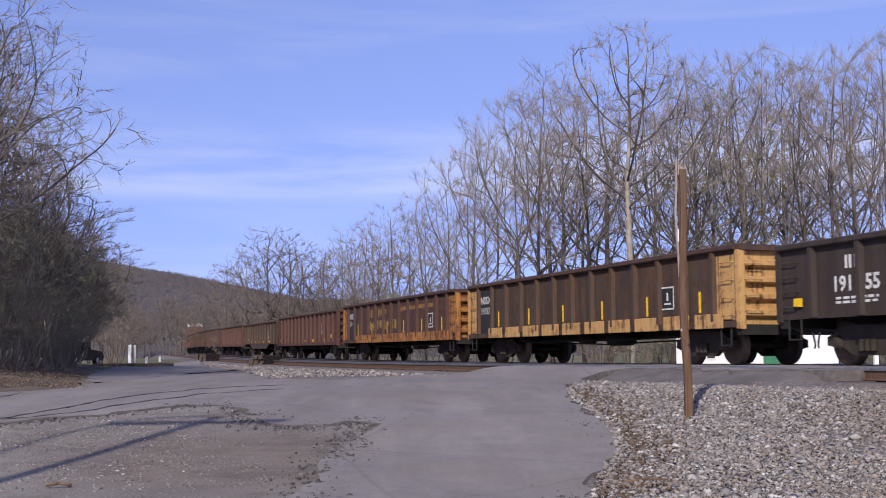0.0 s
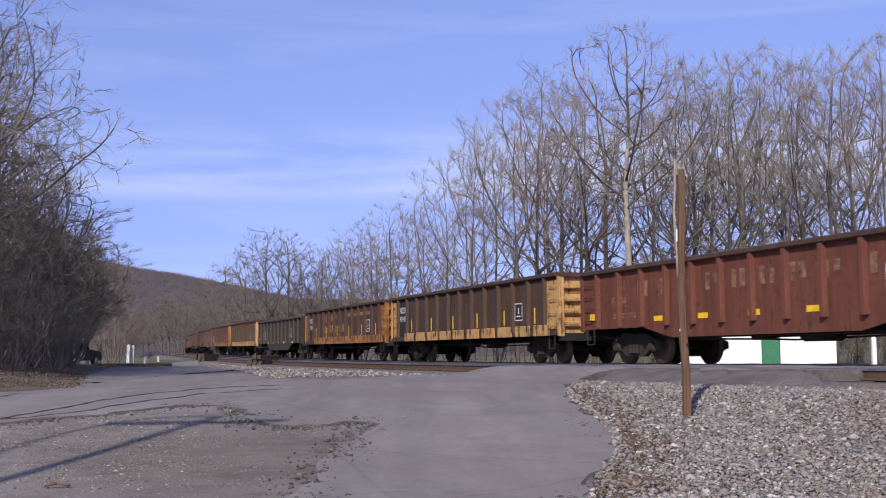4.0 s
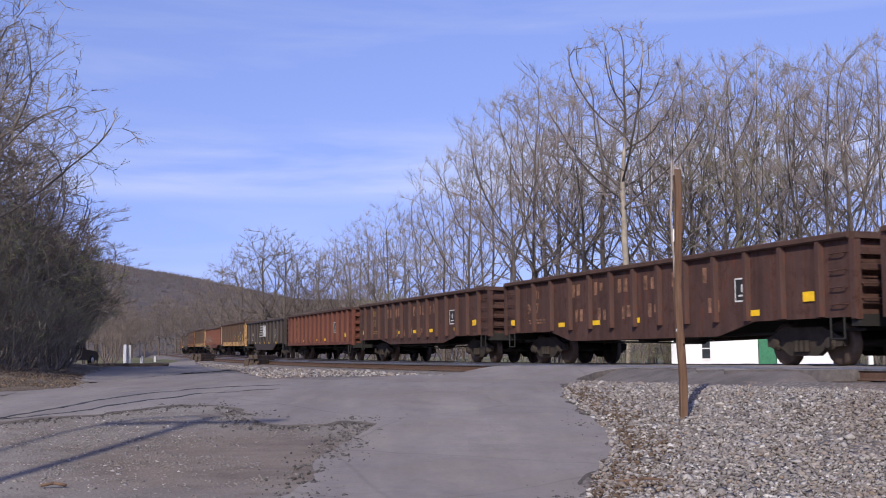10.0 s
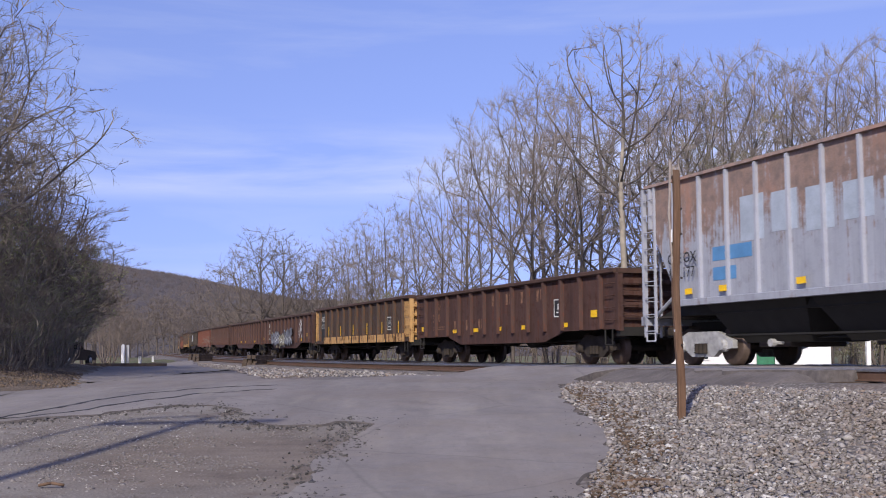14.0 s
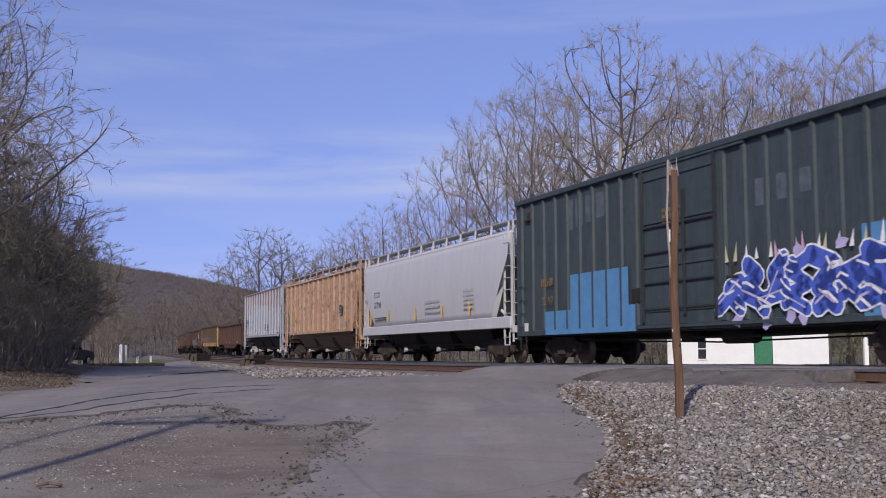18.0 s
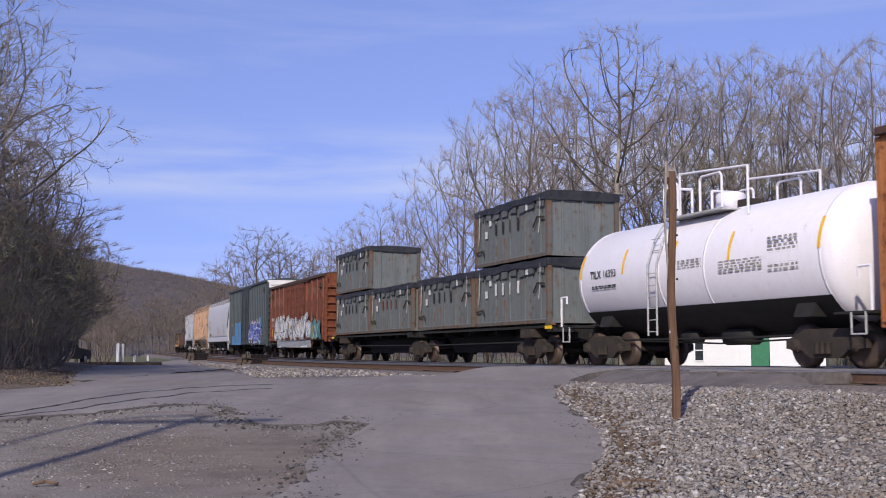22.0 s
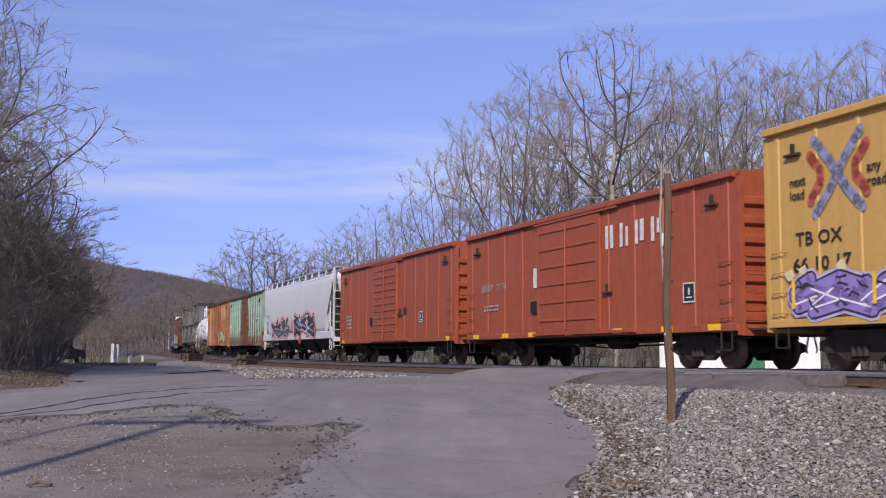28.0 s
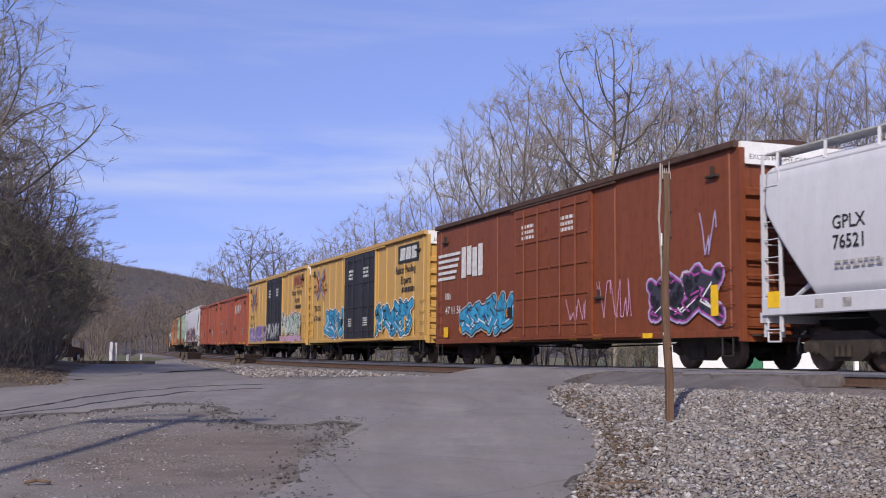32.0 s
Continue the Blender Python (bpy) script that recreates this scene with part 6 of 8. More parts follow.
lines_of_small_print(c, DIM_PRINT, -0.2, 2.25, 1.7, 3, 1.5865, 0.11, 10)
lines_of_small_print(c, DIM_PRINT, -4.4, 2.5, 1.0, 5, 1.5865, 0.09, 11)

# boxcars and what follows
L = 18.7
c = boxcar("slate blue-grey high boxcar with sky blue patches and blue graffiti", L, 5.16, 0.85, SLATE, SLATE, SLATE, -0.1, 3.4, 1, 24, None, WHITE_TOP, False, 0.0, 4)
couple(c, -243.05, L)
patch(c, "blue_patch", BLUE, 7.3, 1.95, 0.86, 1.55, 1.548, "sky blue repainted panel")
patch(c, "blue_patch", BLUE, 5.65, 2.35, 1.55, 2.55, 1.548, "sky blue repainted panel")
patch(c, "blue_patch", BLUE, -L / 2 + 1.9, -L / 2 + 2.9, 0.95, 2.7, 1.548, "sky blue repainted panel")
letters("32 97", 0.26, GOLD, c, L / 2 - 1.8, 1.5635, 1.75, "car_number")
owner_bars(c, L / 2 - 1.8, 2.3, 1.5635, GOLD, 3, 0.24, 0.2)
lines_of_small_print(c, GOLD, 0.6, 3.75, 0.8, 3, 1.572, 0.09, 12)
graffiti(c, -7.3, -1.9, 0.95, 2.45, "blue", "white", None, 5, 1.571, 61, "lilac", True, True)
WORN_SLATE = plain("worn_slate_paint", (0.085, 0.105, 0.125), 0.7, 0, 0.3, 5)
for k in range(4):
    patch(c, "worn_patch", WORN_SLATE, L / 2 - 3.35 - k * 0.62, L / 2 - 3.8 - k * 0.62, 3.85 + 0.06 * k, 4.72, 1.492, "chalky worn paint patch")
for k in range(3):
    patch(c, "worn_patch", WORN_SLATE, -3.1 - k * 0.75, -3.6 - k * 0.75, 3.45 + 0.05 * k, 4.05, 1.492, "chalky worn paint patch")
DOORBAR = paint("dark_door_bar_paint", (0.022, 0.026, 0.028), 0.45, (0.06, 0.03, 0.018))
for k, (x, z0, z1) in enumerate(((1.5, 1.05, 4.9), (-0.4, 1.2, 4.2), (-1.7, 1.1, 4.9))):
    part("door_bar", Geo().box(x - 0.04, x + 0.04, 1.60, 1.64, z0, z1, 0.01), DOORBAR, c, "dark door bar")
for z in (1.35, 2.0, 2.75, 3.4):
    part("door_bar", Geo().box(-1.75, 1.55, 1.597, 1.625, z, z + 0.06, 0.01), DOORBAR, c, "dark door bar")
reflectors(c, [L / 2 - 0.7], 1.0, 1.55, 0.28, 0.25, WHITE)
stencil_box(c, -L / 2 + 1.55, 1.5, 1.575, 0.22)
L = 15.45
c = boxcar("rust-red boxcar with worn white lettering and white graffiti", L, 4.54, 1.05, RUSTRED, CHORD, RUSTRED, 0.0, 5.1, 2, 12, None, None, False, 0.42, 6)
couple(c, -263.2, L)
for i in range(8):
    block_mark(c, TAN_PRINT, L / 2 - 1.0 - i * 0.6, 1.492, 3.3, 0.36, 0.42, i)
    block_mark(c, TAN_PRINT, -3.4 - i * 0.46, 1.4925, 3.55, 0.30, 0.36, i + 1)
letters("551 221", 0.24, WHITE, c, L / 2 - 0.9, 1.566, 1.95, "car_number")
owner_bars(c, L / 2 - 0.9, 2.3, 1.566, WHITE, 3, 0.2, 0.2)
part("white_band", Geo().box(-4.7, 4.9, 1.546, 1.551, 0.66, 1.10), GRAFFITI["white"], c, "white sprayed band")
graffiti(c, -7.3, -4.9, 1.08, 2.2, "teal", "teal", None, 3, 1.632, 60, "cream", False)
graffiti(c, -4.9, 5.4, 1.06, 2.55, "white", "black", "white", 8, 1.638, 62, None)
scrawl(c, -7.1, -5.2, 1.3, 2.5, "black", 67, 1.64, 0.035, 9)
scrawl(c, -6.9, -5.6, 1.2, 1.9, "white", 68, 1.642, 0.03, 7)
graffiti(c, -4.6, 4.8, 0.66, 1.12, "silver", "black", None, 9, 1.552, 85, "teal", False)
scrawl(c, -4.4, 4.6, 1.3, 2.3, "black", 69, 1.652, 0.03, 34)
reflectors(c, [1.2, -2.2], 1.8, 1.66, 0.34, 0.2)
bars(c, [L / 2 - 1.7, -L / 2 + 2.2], 1.3, 1.66, 0.5)

L = 26.2
c, deck = spine_car("long black articulated flat car carrying stacked containers", L)
riders = []
marks = [plain("black_container_mark", (0.02, 0.02, 0.022), 0.6), plain("dull_red_container_mark", (0.16, 0.06, 0.05), 0.7), WHITE]
for k, (x, z, mk) in enumerate(((9.55, 0, 0), (3.38, 0, 1), (-3.38, 0, 0), (-9.62, 0, 2), (9.55, 1, 0), (-9.62, 1, 0))):
    b = container("", STEEL_GREY, marks[mk], 5.95, 1.95, 2.44, k)
    riders.append((b, Matrix.Translation((x, 0, deck + z * 2.05))))
couple(c, -279.55, L, riders)
L = 13.0
c = tank_car("white tank car with a black belly and white top railings", L)
couple(c, -306.4, L)
letters("TILX", 0.21, INK, c, 4.5, 1.515, 2.36, "car_mark", bold=0.006)
letters("16393", 0.21, INK, c, 3.8, 1.515, 2.36, "car_number", bold=0.004)
lines_of_small_print(c, FADED, 0.1, 2.5, 1.0, 4, 1.503, 0.035, 14)
lines_of_small_print(c, FADED, -1.6, 2.35, 1.6, 5, 1.503, 0.035, 15)
lines_of_small_print(c, FADED, -3.4, 2.72, 1.0, 9, 1.49, 0.05, 16)

L = 15.25
c = boxcar("orange-brown boxcar with peach patches and pale graffiti", L, 4.52, 0.85, ORANGE, CHORD, ORANGE, -0.5, 3.1, 1, 11, None, None, False, 0.0, 12)
couple(c, -319.75, L)
for x0, x1, z0, z1 in ((6.4, 5.65, 2.63, 4.2), (5.5, 4.7, 2.63, 4.2), (-2.55, -3.3, 2.9, 3.95), (-3.42, -4.55, 2.95, 4.05), (-4.68, -5.85, 3.0, 4.05)):
    patch(c, "primer_patch", PEACH, x0, x1, z0, z1, 1.492, "peach primer patch")
PANEL = plain("weathered_white_panel_paint", (0.46, 0.46, 0.45), 0.7, 0, 0.15, 4)
patch(c, "number_panel", PANEL, 6.55, 5.62, 1.2, 2.63, 1.4925, "pale grey number panel")
patch(c, "number_panel", PANEL, 5.5, 4.5, 1.2, 2.63, 1.4925, "pale grey number panel")
letters("AG", 0.28, INK, c, 6.3, 1.4975, 2.2, "car_mark", bold=0.006, stretch=1.1)
letters("R", 0.28, INK, c, 5.35, 1.4975, 2.2, "car_mark", bold=0.006, stretch=1.1)
letters("81", 0.28, INK, c, 6.1, 1.4975, 1.8, "car_number", bold=0.006, stretch=1.1)
letters("03", 0.28, INK, c, 5.4, 1.4975, 1.8, "car_number", bold=0.006, stretch=1.1)
lines_of_small_print(c, INK, 6.2, 1.55, 0.45, 2, 1.4975, 0.06, 20)
lines_of_small_print(c, INK, 5.3, 1.55, 0.45, 2, 1.4975, 0.06, 21)
graffiti(c, -6.3, -1.5, 1.1, 2.2, "cream", "dark", None, 3, 1.5635, 63, "orange", False)
for xq, zq, mat in ((-2.2, 1.3, "orange"), (-6.7, 1.75, "red"), (-7.0, 1.35, "magenta")):
    q = blob(random.Random(int(zq * 100)), xq, zq, 0.42, 0.36, 12, 0.3)
    part("sprayed_patch", Geo().add([(a, 1.574 + zq * 0.001, b) for a, b in q], [tuple(range(12))]), GRAFFITI[mat], c, "irregular sprayed patch")
reflectors(c, [6.9, 4.6, 0.2, -4.5], 0.9, 1.55, 0.34, 0.16)
L = 15.4
c = boxcar("pale green boxcar flaking to rust with a rusted door", L, 4.5, 0.85, GREEN, CHORD, DOOR_RUST, -0.27, 3.1, 1, 16, GREEN, None, False, 0.0, 7)
couple(c, -336.3, L)
owner_bars(c, 6.9, 2.2, 1.5635, WHITE, 4, 0.22, 0.17)
letters("71 67", 0.24, WHITE, c, 6.9, 1.5635, 1.85, "car_number")
stencil_box(c, -L / 2 + 1.6, 2.1, 1.5635, 0.3)
bars(c, [0.3, -4.0, -6.0], 1.1, 1.61, 0.5)
for x0, z0, w_, h_ in ((-5.2, 3.4, 0.4, 0.85), (-5.75, 2.9, 0.45, 1.35), (-6.3, 3.3, 0.4, 0.9), (-2.9, 2.75, 0.5, 0.35)):
    patch(c, "bare_patch", FADED, x0 - w_, x0, z0, z0 + h_, 1.492, "bare pale metal patch")
L = 18.7
c = hopper("white smooth-sided covered hopper car with black and red graffiti", L, 4.55, PALE2, False, PALE2, BLACK, 4)
couple(c, -352.7, L)
letters("UTCX", 0.24, INK, c, L / 2 - 1.3, 1.583, 2.52, "car_mark")
letters("49124", 0.24, INK, c, L / 2 - 1.3, 1.583, 2.1, "car_number")
graffiti(c, 1.1, 6.2, 1.15, 2.5, "dark", "white", "red", 3, 1.588, 64, None)
graffiti(c, -5.3, -0.6, 1.15, 2.9, "dark", "white", "red", 1, 1.592, 65, "red")
scrawl(c, -0.6, 0.6, 1.4, 2.3, "red", 66, 1.589, 0.05, 6)
L = 15.5
c = boxcar("brick-red boxcar with a ribbed sliding door", L, 4.45, 0.85, BRICK, BRICK, BRICK, -0.7 + 1.2, 3.1, 1, 12, None, None, True, 0.0, 10)
couple(c, -372.8, L)
lines_of_small_print(c, FADED, 6.6, 2.05, 0.9, 4, 1.52, 0.1, 17)
stencil_box(c, -L / 2 + 3.6, 1.6, 1.52, 0.22)
patch(c, "dark_patch", INK, -2.0, -2.3, 1.95, 2.25, 1.52)
reflectors(c, [7.0, -7.2], 0.87, 1.55, 0.34, 0.16)
L = 15.7
c = boxcar("brick-red boxcar with big white marks and a plug door", L, 4.46, 0.85, BRICK, BRICK, BRICK, 0.27, 3.65, 1, 12, None, None, True, 0.0, 6)
couple(c, -389.6, L)
for i in range(4):
    block_mark(c, WHITE, -1.95 - i * 0.78, 1.52, 3.15, 0.42, 0.62, (0, 1, 2, 3)[i])
letters("77 74", 0.24, FADED, c, 5.35, 1.52, 2.42, "car_number")
owner_bars(c, 6.6, 2.42, 1.52, FADED, 4, 0.24, 0.18)
lines_of_small_print(c, FADED, 6.4, 1.9, 1.2, 2, 1.52, 0.07, 18)
patch(c, "placard", WHITE, 2.55, 2.3, 2.35, 2.95, 1.52)
stencil_box(c, -L / 2 + 1.9, 1.55, 1.52, 0.25)
reflectors(c, [7.0, 4.6, 2.6, 0.2, -2.6, -5.0, -7.0], 0.88, 1.55, 0.5, 0.14)


def pool_box(front, number, fill, seed, label):
    """A tall yellow boxcar with two black doors."""
    L = 18.75
    c = boxcar(label, L, 5.12, 0.88, YELLOWBOX, YELLOWBOX, DOORBLACK, -0.2, 5.0, 2, 16, None, WHITE_TOP, True, 0.0, 4)
    couple(c, front - 0.05, L)
    h, y = L / 2, 1.5175
    letters("next\nload", 0.2, INK, c, h - 0.75, y, 3.75, "slogan", bold=0.006)
    letters("any\nroad", 0.2, INK, c, h - 3.0, y, 3.75, "slogan", bold=0.006)
    red = plain("emblem_red", (0.42, 0.10, 0.06), 0.6)
    slate = plain("emblem_slate", (0.25, 0.25, 0.36), 0.6)
    x0, zc = h - 2.2, 3.85
    for k, sgn in enumerate((1, -1)):
        g = Geo()
        ribbon(g, bent([(x0 + sgn * 0.80, zc + 0.46), (x0 + sgn * 0.40, zc + 0.02), (x0 + sgn * 0.80, zc - 0.46)]), 0.11, y + 0.001)
        part("emblem_arm", g, red, c)["kind"] = "stuff"
        g = Geo()
        ribbon(g, bent([(x0 + sgn * 0.66, zc + 0.74), (x0 + sgn * 0.06, zc + 0.12), (x0 + sgn * 0.06, zc - 0.12), (x0 + sgn * 0.66, zc - 0.74)]), 0.11, y + 0.002 + 0.0006 * k)
        part("emblem_arm", g, slate, c)["kind"] = "stuff"
    letters("TB OX", 0.28, INK, c, h - 0.9, y, 2.52, "car_mark", bold=0.006, stretch=1.2)
    letters(number, 0.28, INK, c, h - 0.8, y, 2.0, "car_number", bold=0.008, stretch=1.25)
    letters("Railcar Pooling\n      Experts", 0.31, INK, c, -5.55, y, 3.6, "slogan", bold=0.006)
    lines_of_small_print(c, INK, -6.4, 2.82, 1.6, 1, y, 0.2, seed)
    emblem = plain("dull_gold_paint", (0.36, 0.20, 0.05), 0.6) if fill == "purple" else INK
    strokes = plain("emblem_rust_red", (0.26, 0.06, 0.03), 0.6) if fill == "purple" else WHITE
    patch(c, "emblem_panel", emblem, -5.9, -8.5, 4.0, 4.72, y, "dark emblem panel")
    for i in range(3):
        for k in range(4):
            patch(c, "emblem_block", strokes, -6.15 - i * 0.74 - 0.03 * k, -6.77 - i * 0.74 - 0.03 * k, 4.12 + 0.115 * k, 4.26 + 0.115 * k, y + 0.005)
    for x in (1.7, -0.9):
        lines_of_small_print(c, WHITE, x, 4.1, 0.9, 3, 1.567, 0.1, seed + int(x * 3))
        lines_of_small_print(c, WHITE, x, 1.9, 0.7, 4, 1.567, 0.06, seed + 5 + int(x * 3))
    bars(c, [h - 0.9, h - 3.2, h - 6.0, -3.0, -4.0, -h + 2.3, -h + 1.2], 1.25, 1.60, 0.6)
    stencil_box(c, -h + 2.6, 1.5, y, 0.24)
    part("yellow_door_sill", Geo().box(-3.6, 3.2, 1.631, 1.65, 0.92, 1.0), YELLOWBOX, c)
    return c


c = pool_box(-406.35, "66 10 17", "purple", 71, "golden yellow high boxcar with black doors and purple graffiti")
graffiti(c, 2.6, 8.6, 1.0, 2.05, "purple", "dark", "lilac", 6, 1.556, 72, "cream")
scrawl(c, -2.5, 2.1, 1.35, 2.1, "silver", 73, 1.618, 0.05, 24)
scrawl(c, -1.6, 2.0, 1.2, 2.1, "white", 70, 1.62, 0.025, 18)
graffiti(c, -7.9, -2.2, 1.2, 2.7, "mint", "black", "white", 4, 1.556, 74, "pink")
graffiti(c, -8.3, -2.4, 0.95, 1.35, "pink", "lilac", None, 7, 1.5645, 84, "lilac", False)
c = pool_box(-426.1, "6 70 66", "cyan", 75, "golden yellow high boxcar with black doors and blue graffiti")
graffiti(c, 2.0, 5.9, 0.95, 2.5, "cyan", "dark", "white", 2, 1.556, 76, "lilac")
graffiti(c, -7.9, -2.9, 0.95, 2.6, "cyan", "black", "white", 5, 1.556, 77, None)

L = 18.75
c = boxcar("red-brown high boxcar with a white emblem and teal graffiti", L, 5.1, 0.72, REDBROWN, CHORD, REDBROWN, -0.15, 4.9, 2, 8, None, WHITE_TOP, True, 0.0, 5)
couple(c, -446.1, L)
h = L / 2
for k in range(5):
    patch(c, "emblem_bar", WHITE, h - 0.15, h - 1.85 - 0.12 * k, 3.02 + 0.21 * k, 3.13 + 0.21 * k, 1.518, "white emblem bar")
for xa, xb, za, zb in ((2.45, 2.85, 3.0, 4.08), (2.95, 3.35, 3.08, 4.08), (3.45, 3.85, 3.0, 4.0), (3.95, 4.35, 3.0, 4.08)):
    patch(c, "emblem_block", WHITE, h - xa, h - xb, za, zb, 1.5185)
owner_bars(c, h - 0.9, 2.3, 1.518, WHITE, 2, 0.24, 0.2)
letters("47 11 56", 0.28, WHITE, c, h - 0.9, 1.518, 1.78, "car_number", bold=0.006, stretch=1.1)
reflectors(c, [h - 1.05], 0.95, 1.55, 0.42, 0.36)
graffiti(c, 2.3, 6.9, 0.9, 2.3, "cyan", "dark", "silver", 4, 1.55, 78, "orange")
graffiti(c, -8.6, -5.8, 0.95, 2.5, "dark", "magenta", "lilac", 2, 1.55, 79, None)
scrawl(c, -4.9, -2.9, 1.3, 2.3, "pink", 80, 1.55, 0.014, 22)
scrawl(c, -2.5, -1.2, 1.3, 1.9, "pink", 83, 1.6, 0.014, 14)
scrawl(c, -8.7, -7.9, 2.6, 3.6, "lilac", 81, 1.55, 0.02, 8)
for x in (1.8, -0.8):
    lines_of_small_print(c, WHITE, x, 4.2, 0.85, 3, 1.567, 0.1, 82)
stencil_box(c, -h + 1.9, 1.75, 1.55, 0.28)
bars(c, [-h + 0.85], 1.2, 1.56, 0.7, 0.28)
reflectors(c, [2.2, -1.6, -3.0, -5.6], 0.74, 1.55, 0.45, 0.12)

L = 17.5
c = hopper("white smooth-sided covered hopper car with a black number", L, 4.45, PALE2, False, PALE2, BLACK, 3)
couple(c, -465.6, L)
letters("GPLX", 0.27, INK, c, L / 2 - 2.35, 1.5865, 2.75, "car_mark", bold=0.006)
letters("76521", 0.27, INK, c, L / 2 - 2.35, 1.5865, 2.37, "car_number", bold=0.006)
lines_of_small_print(c, FADED, L / 2 - 2.4, 2.08, 1.3, 2, 1.58, 0.05, 19)
reflectors(c, [L / 2 - 0.5], 1.3, 1.565, 0.4, 0.34)
for x in (L / 2 - 1.9, L / 2 - 2.7):
    patch(c, "placard", FADED, x - 0.12, x + 0.12, 1.24, 1.42, 1.562)

# ---- trees ----
BARK = plain("grey_brown_bark", (0.10, 0.082, 0.07), 0.9, 0, 0.35, 2.5, 0.5)
PALE_BARK = plain("pale_mottled_bark", (0.31, 0.27, 0.215), 0.85, 0, 0.45, 1.6, 0.4)
TWIG = plain("bare_twigs", (0.265, 0.228, 0.214), 0.9, 0, 0.3, 1.0, 0.0)
BROWN_TWIG = plain("warm_brown_twigs", (0.165, 0.132, 0.110), 0.95, 0, 0.3, 1.0, 0.0)
DARK_TWIG = plain("brown_twigs", (0.19, 0.162, 0.132), 0.95, 0, 0.35, 1.0, 0.0)
BUDS = plain("spring_buds", (0.17, 0.17, 0.06), 0.8, 0, 0.4, 1.0, 0.0)
OLIVE = plain("dull_olive_leaves", (0.165, 0.175, 0.075), 0.85, 0, 0.4, 1.0, 0.0)


def crown_points(rng, n, height, bole, wide, swell):
    """Where a crown's twigs are to reach: an egg with its widest part at the share swell of its height, fuller towards its skin."""
    u = rng.beta(1.35, 1.0, n)
    shape = np.where(u < swell, np.sin(np.pi / 2 * np.clip(u / swell, 0, 1)) ** 0.8, np.sqrt(np.clip(1 - ((u - swell) / (1 - swell)) ** 2, 0, 1)))
    a, r = rng.uniform(0, 2 * np.pi, n), rng.uniform(0, 1, n) ** 0.42
    lobe = 1 + 0.22 * np.sin(3 * a + 5 * u + rng.uniform(0, 6)) + 0.12 * np.sin(5 * a - 7 * u)
    r = r * wide * shape * lobe
    return np.stack([r * np.cos(a), r * np.sin(a), bole + (height - bole) * u], 1)


def branching(rng, points, trunks, step, kill, reach, keep_on, rise, floor):
    """Limbs that grow step by step towards the points, forking where the points draw them apart. Returns places, parents."""
    place, parent, way = [], [], []
    for foot, top, bend_ in trunks:
        n = max(2, int((top - foot).length / step))
        side = rng.normal(0, bend_, 2)
        for i in range(n + 1):
            t = i / n
            p = foot.lerp(top, t)
            place.append(np.array([p.x + side[0] * math.sin(t * 3.1), p.y + side[1] * math.sin(t * 4.2), p.z]))
            parent.append(len(place) - 2 if i else -1)
            way.append(np.array([0, 0, 1.0]))
    count = [2 if parent[i] >= 0 else 1 for i in range(len(place))]
    near = np.full(len(points), 1e9)
    who = np.zeros(len(points), int)
    fresh = list(range(len(place)))
    for _ in range(90):
        q = np.array([place[i] for i in fresh])
        d = np.linalg.norm(points[:, None] - q[None], axis=2)
        best = d.argmin(1)
        dist = d[np.arange(len(points)), best]
        closer = dist < near
        near = np.where(closer, dist, near)
        who = np.where(closer, np.array(fresh)[best], who)
        left = near > kill
        points, near, who = points[left], near[left], who[left]
        if not len(points):
            break
        pulled = near < reach
        fresh = []
        for i in np.unique(who[pulled]):
            if count[i] >= 4:
                continue
            v = points[(who == i) & pulled] - place[i]
            v = (v / np.linalg.norm(v, axis=1)[:, None]).mean(0) + way[i] * keep_on + rng.normal(0, 0.035, 3) + (0, 0, rise)
            v = v / max(1e-6, np.linalg.norm(v))
            if v[2] < floor:
                v = np.array([v[0], v[1], floor])
                v = v / np.linalg.norm(v)
            place.append(place[i] + v * step * rng.uniform(0.85, 1.15))
            parent.append(i)
            way.append(v)
            count[i] += 1
            count.append(1)
            fresh.append(len(place) - 1)
        if not fresh:
            break
    return place, parent, way


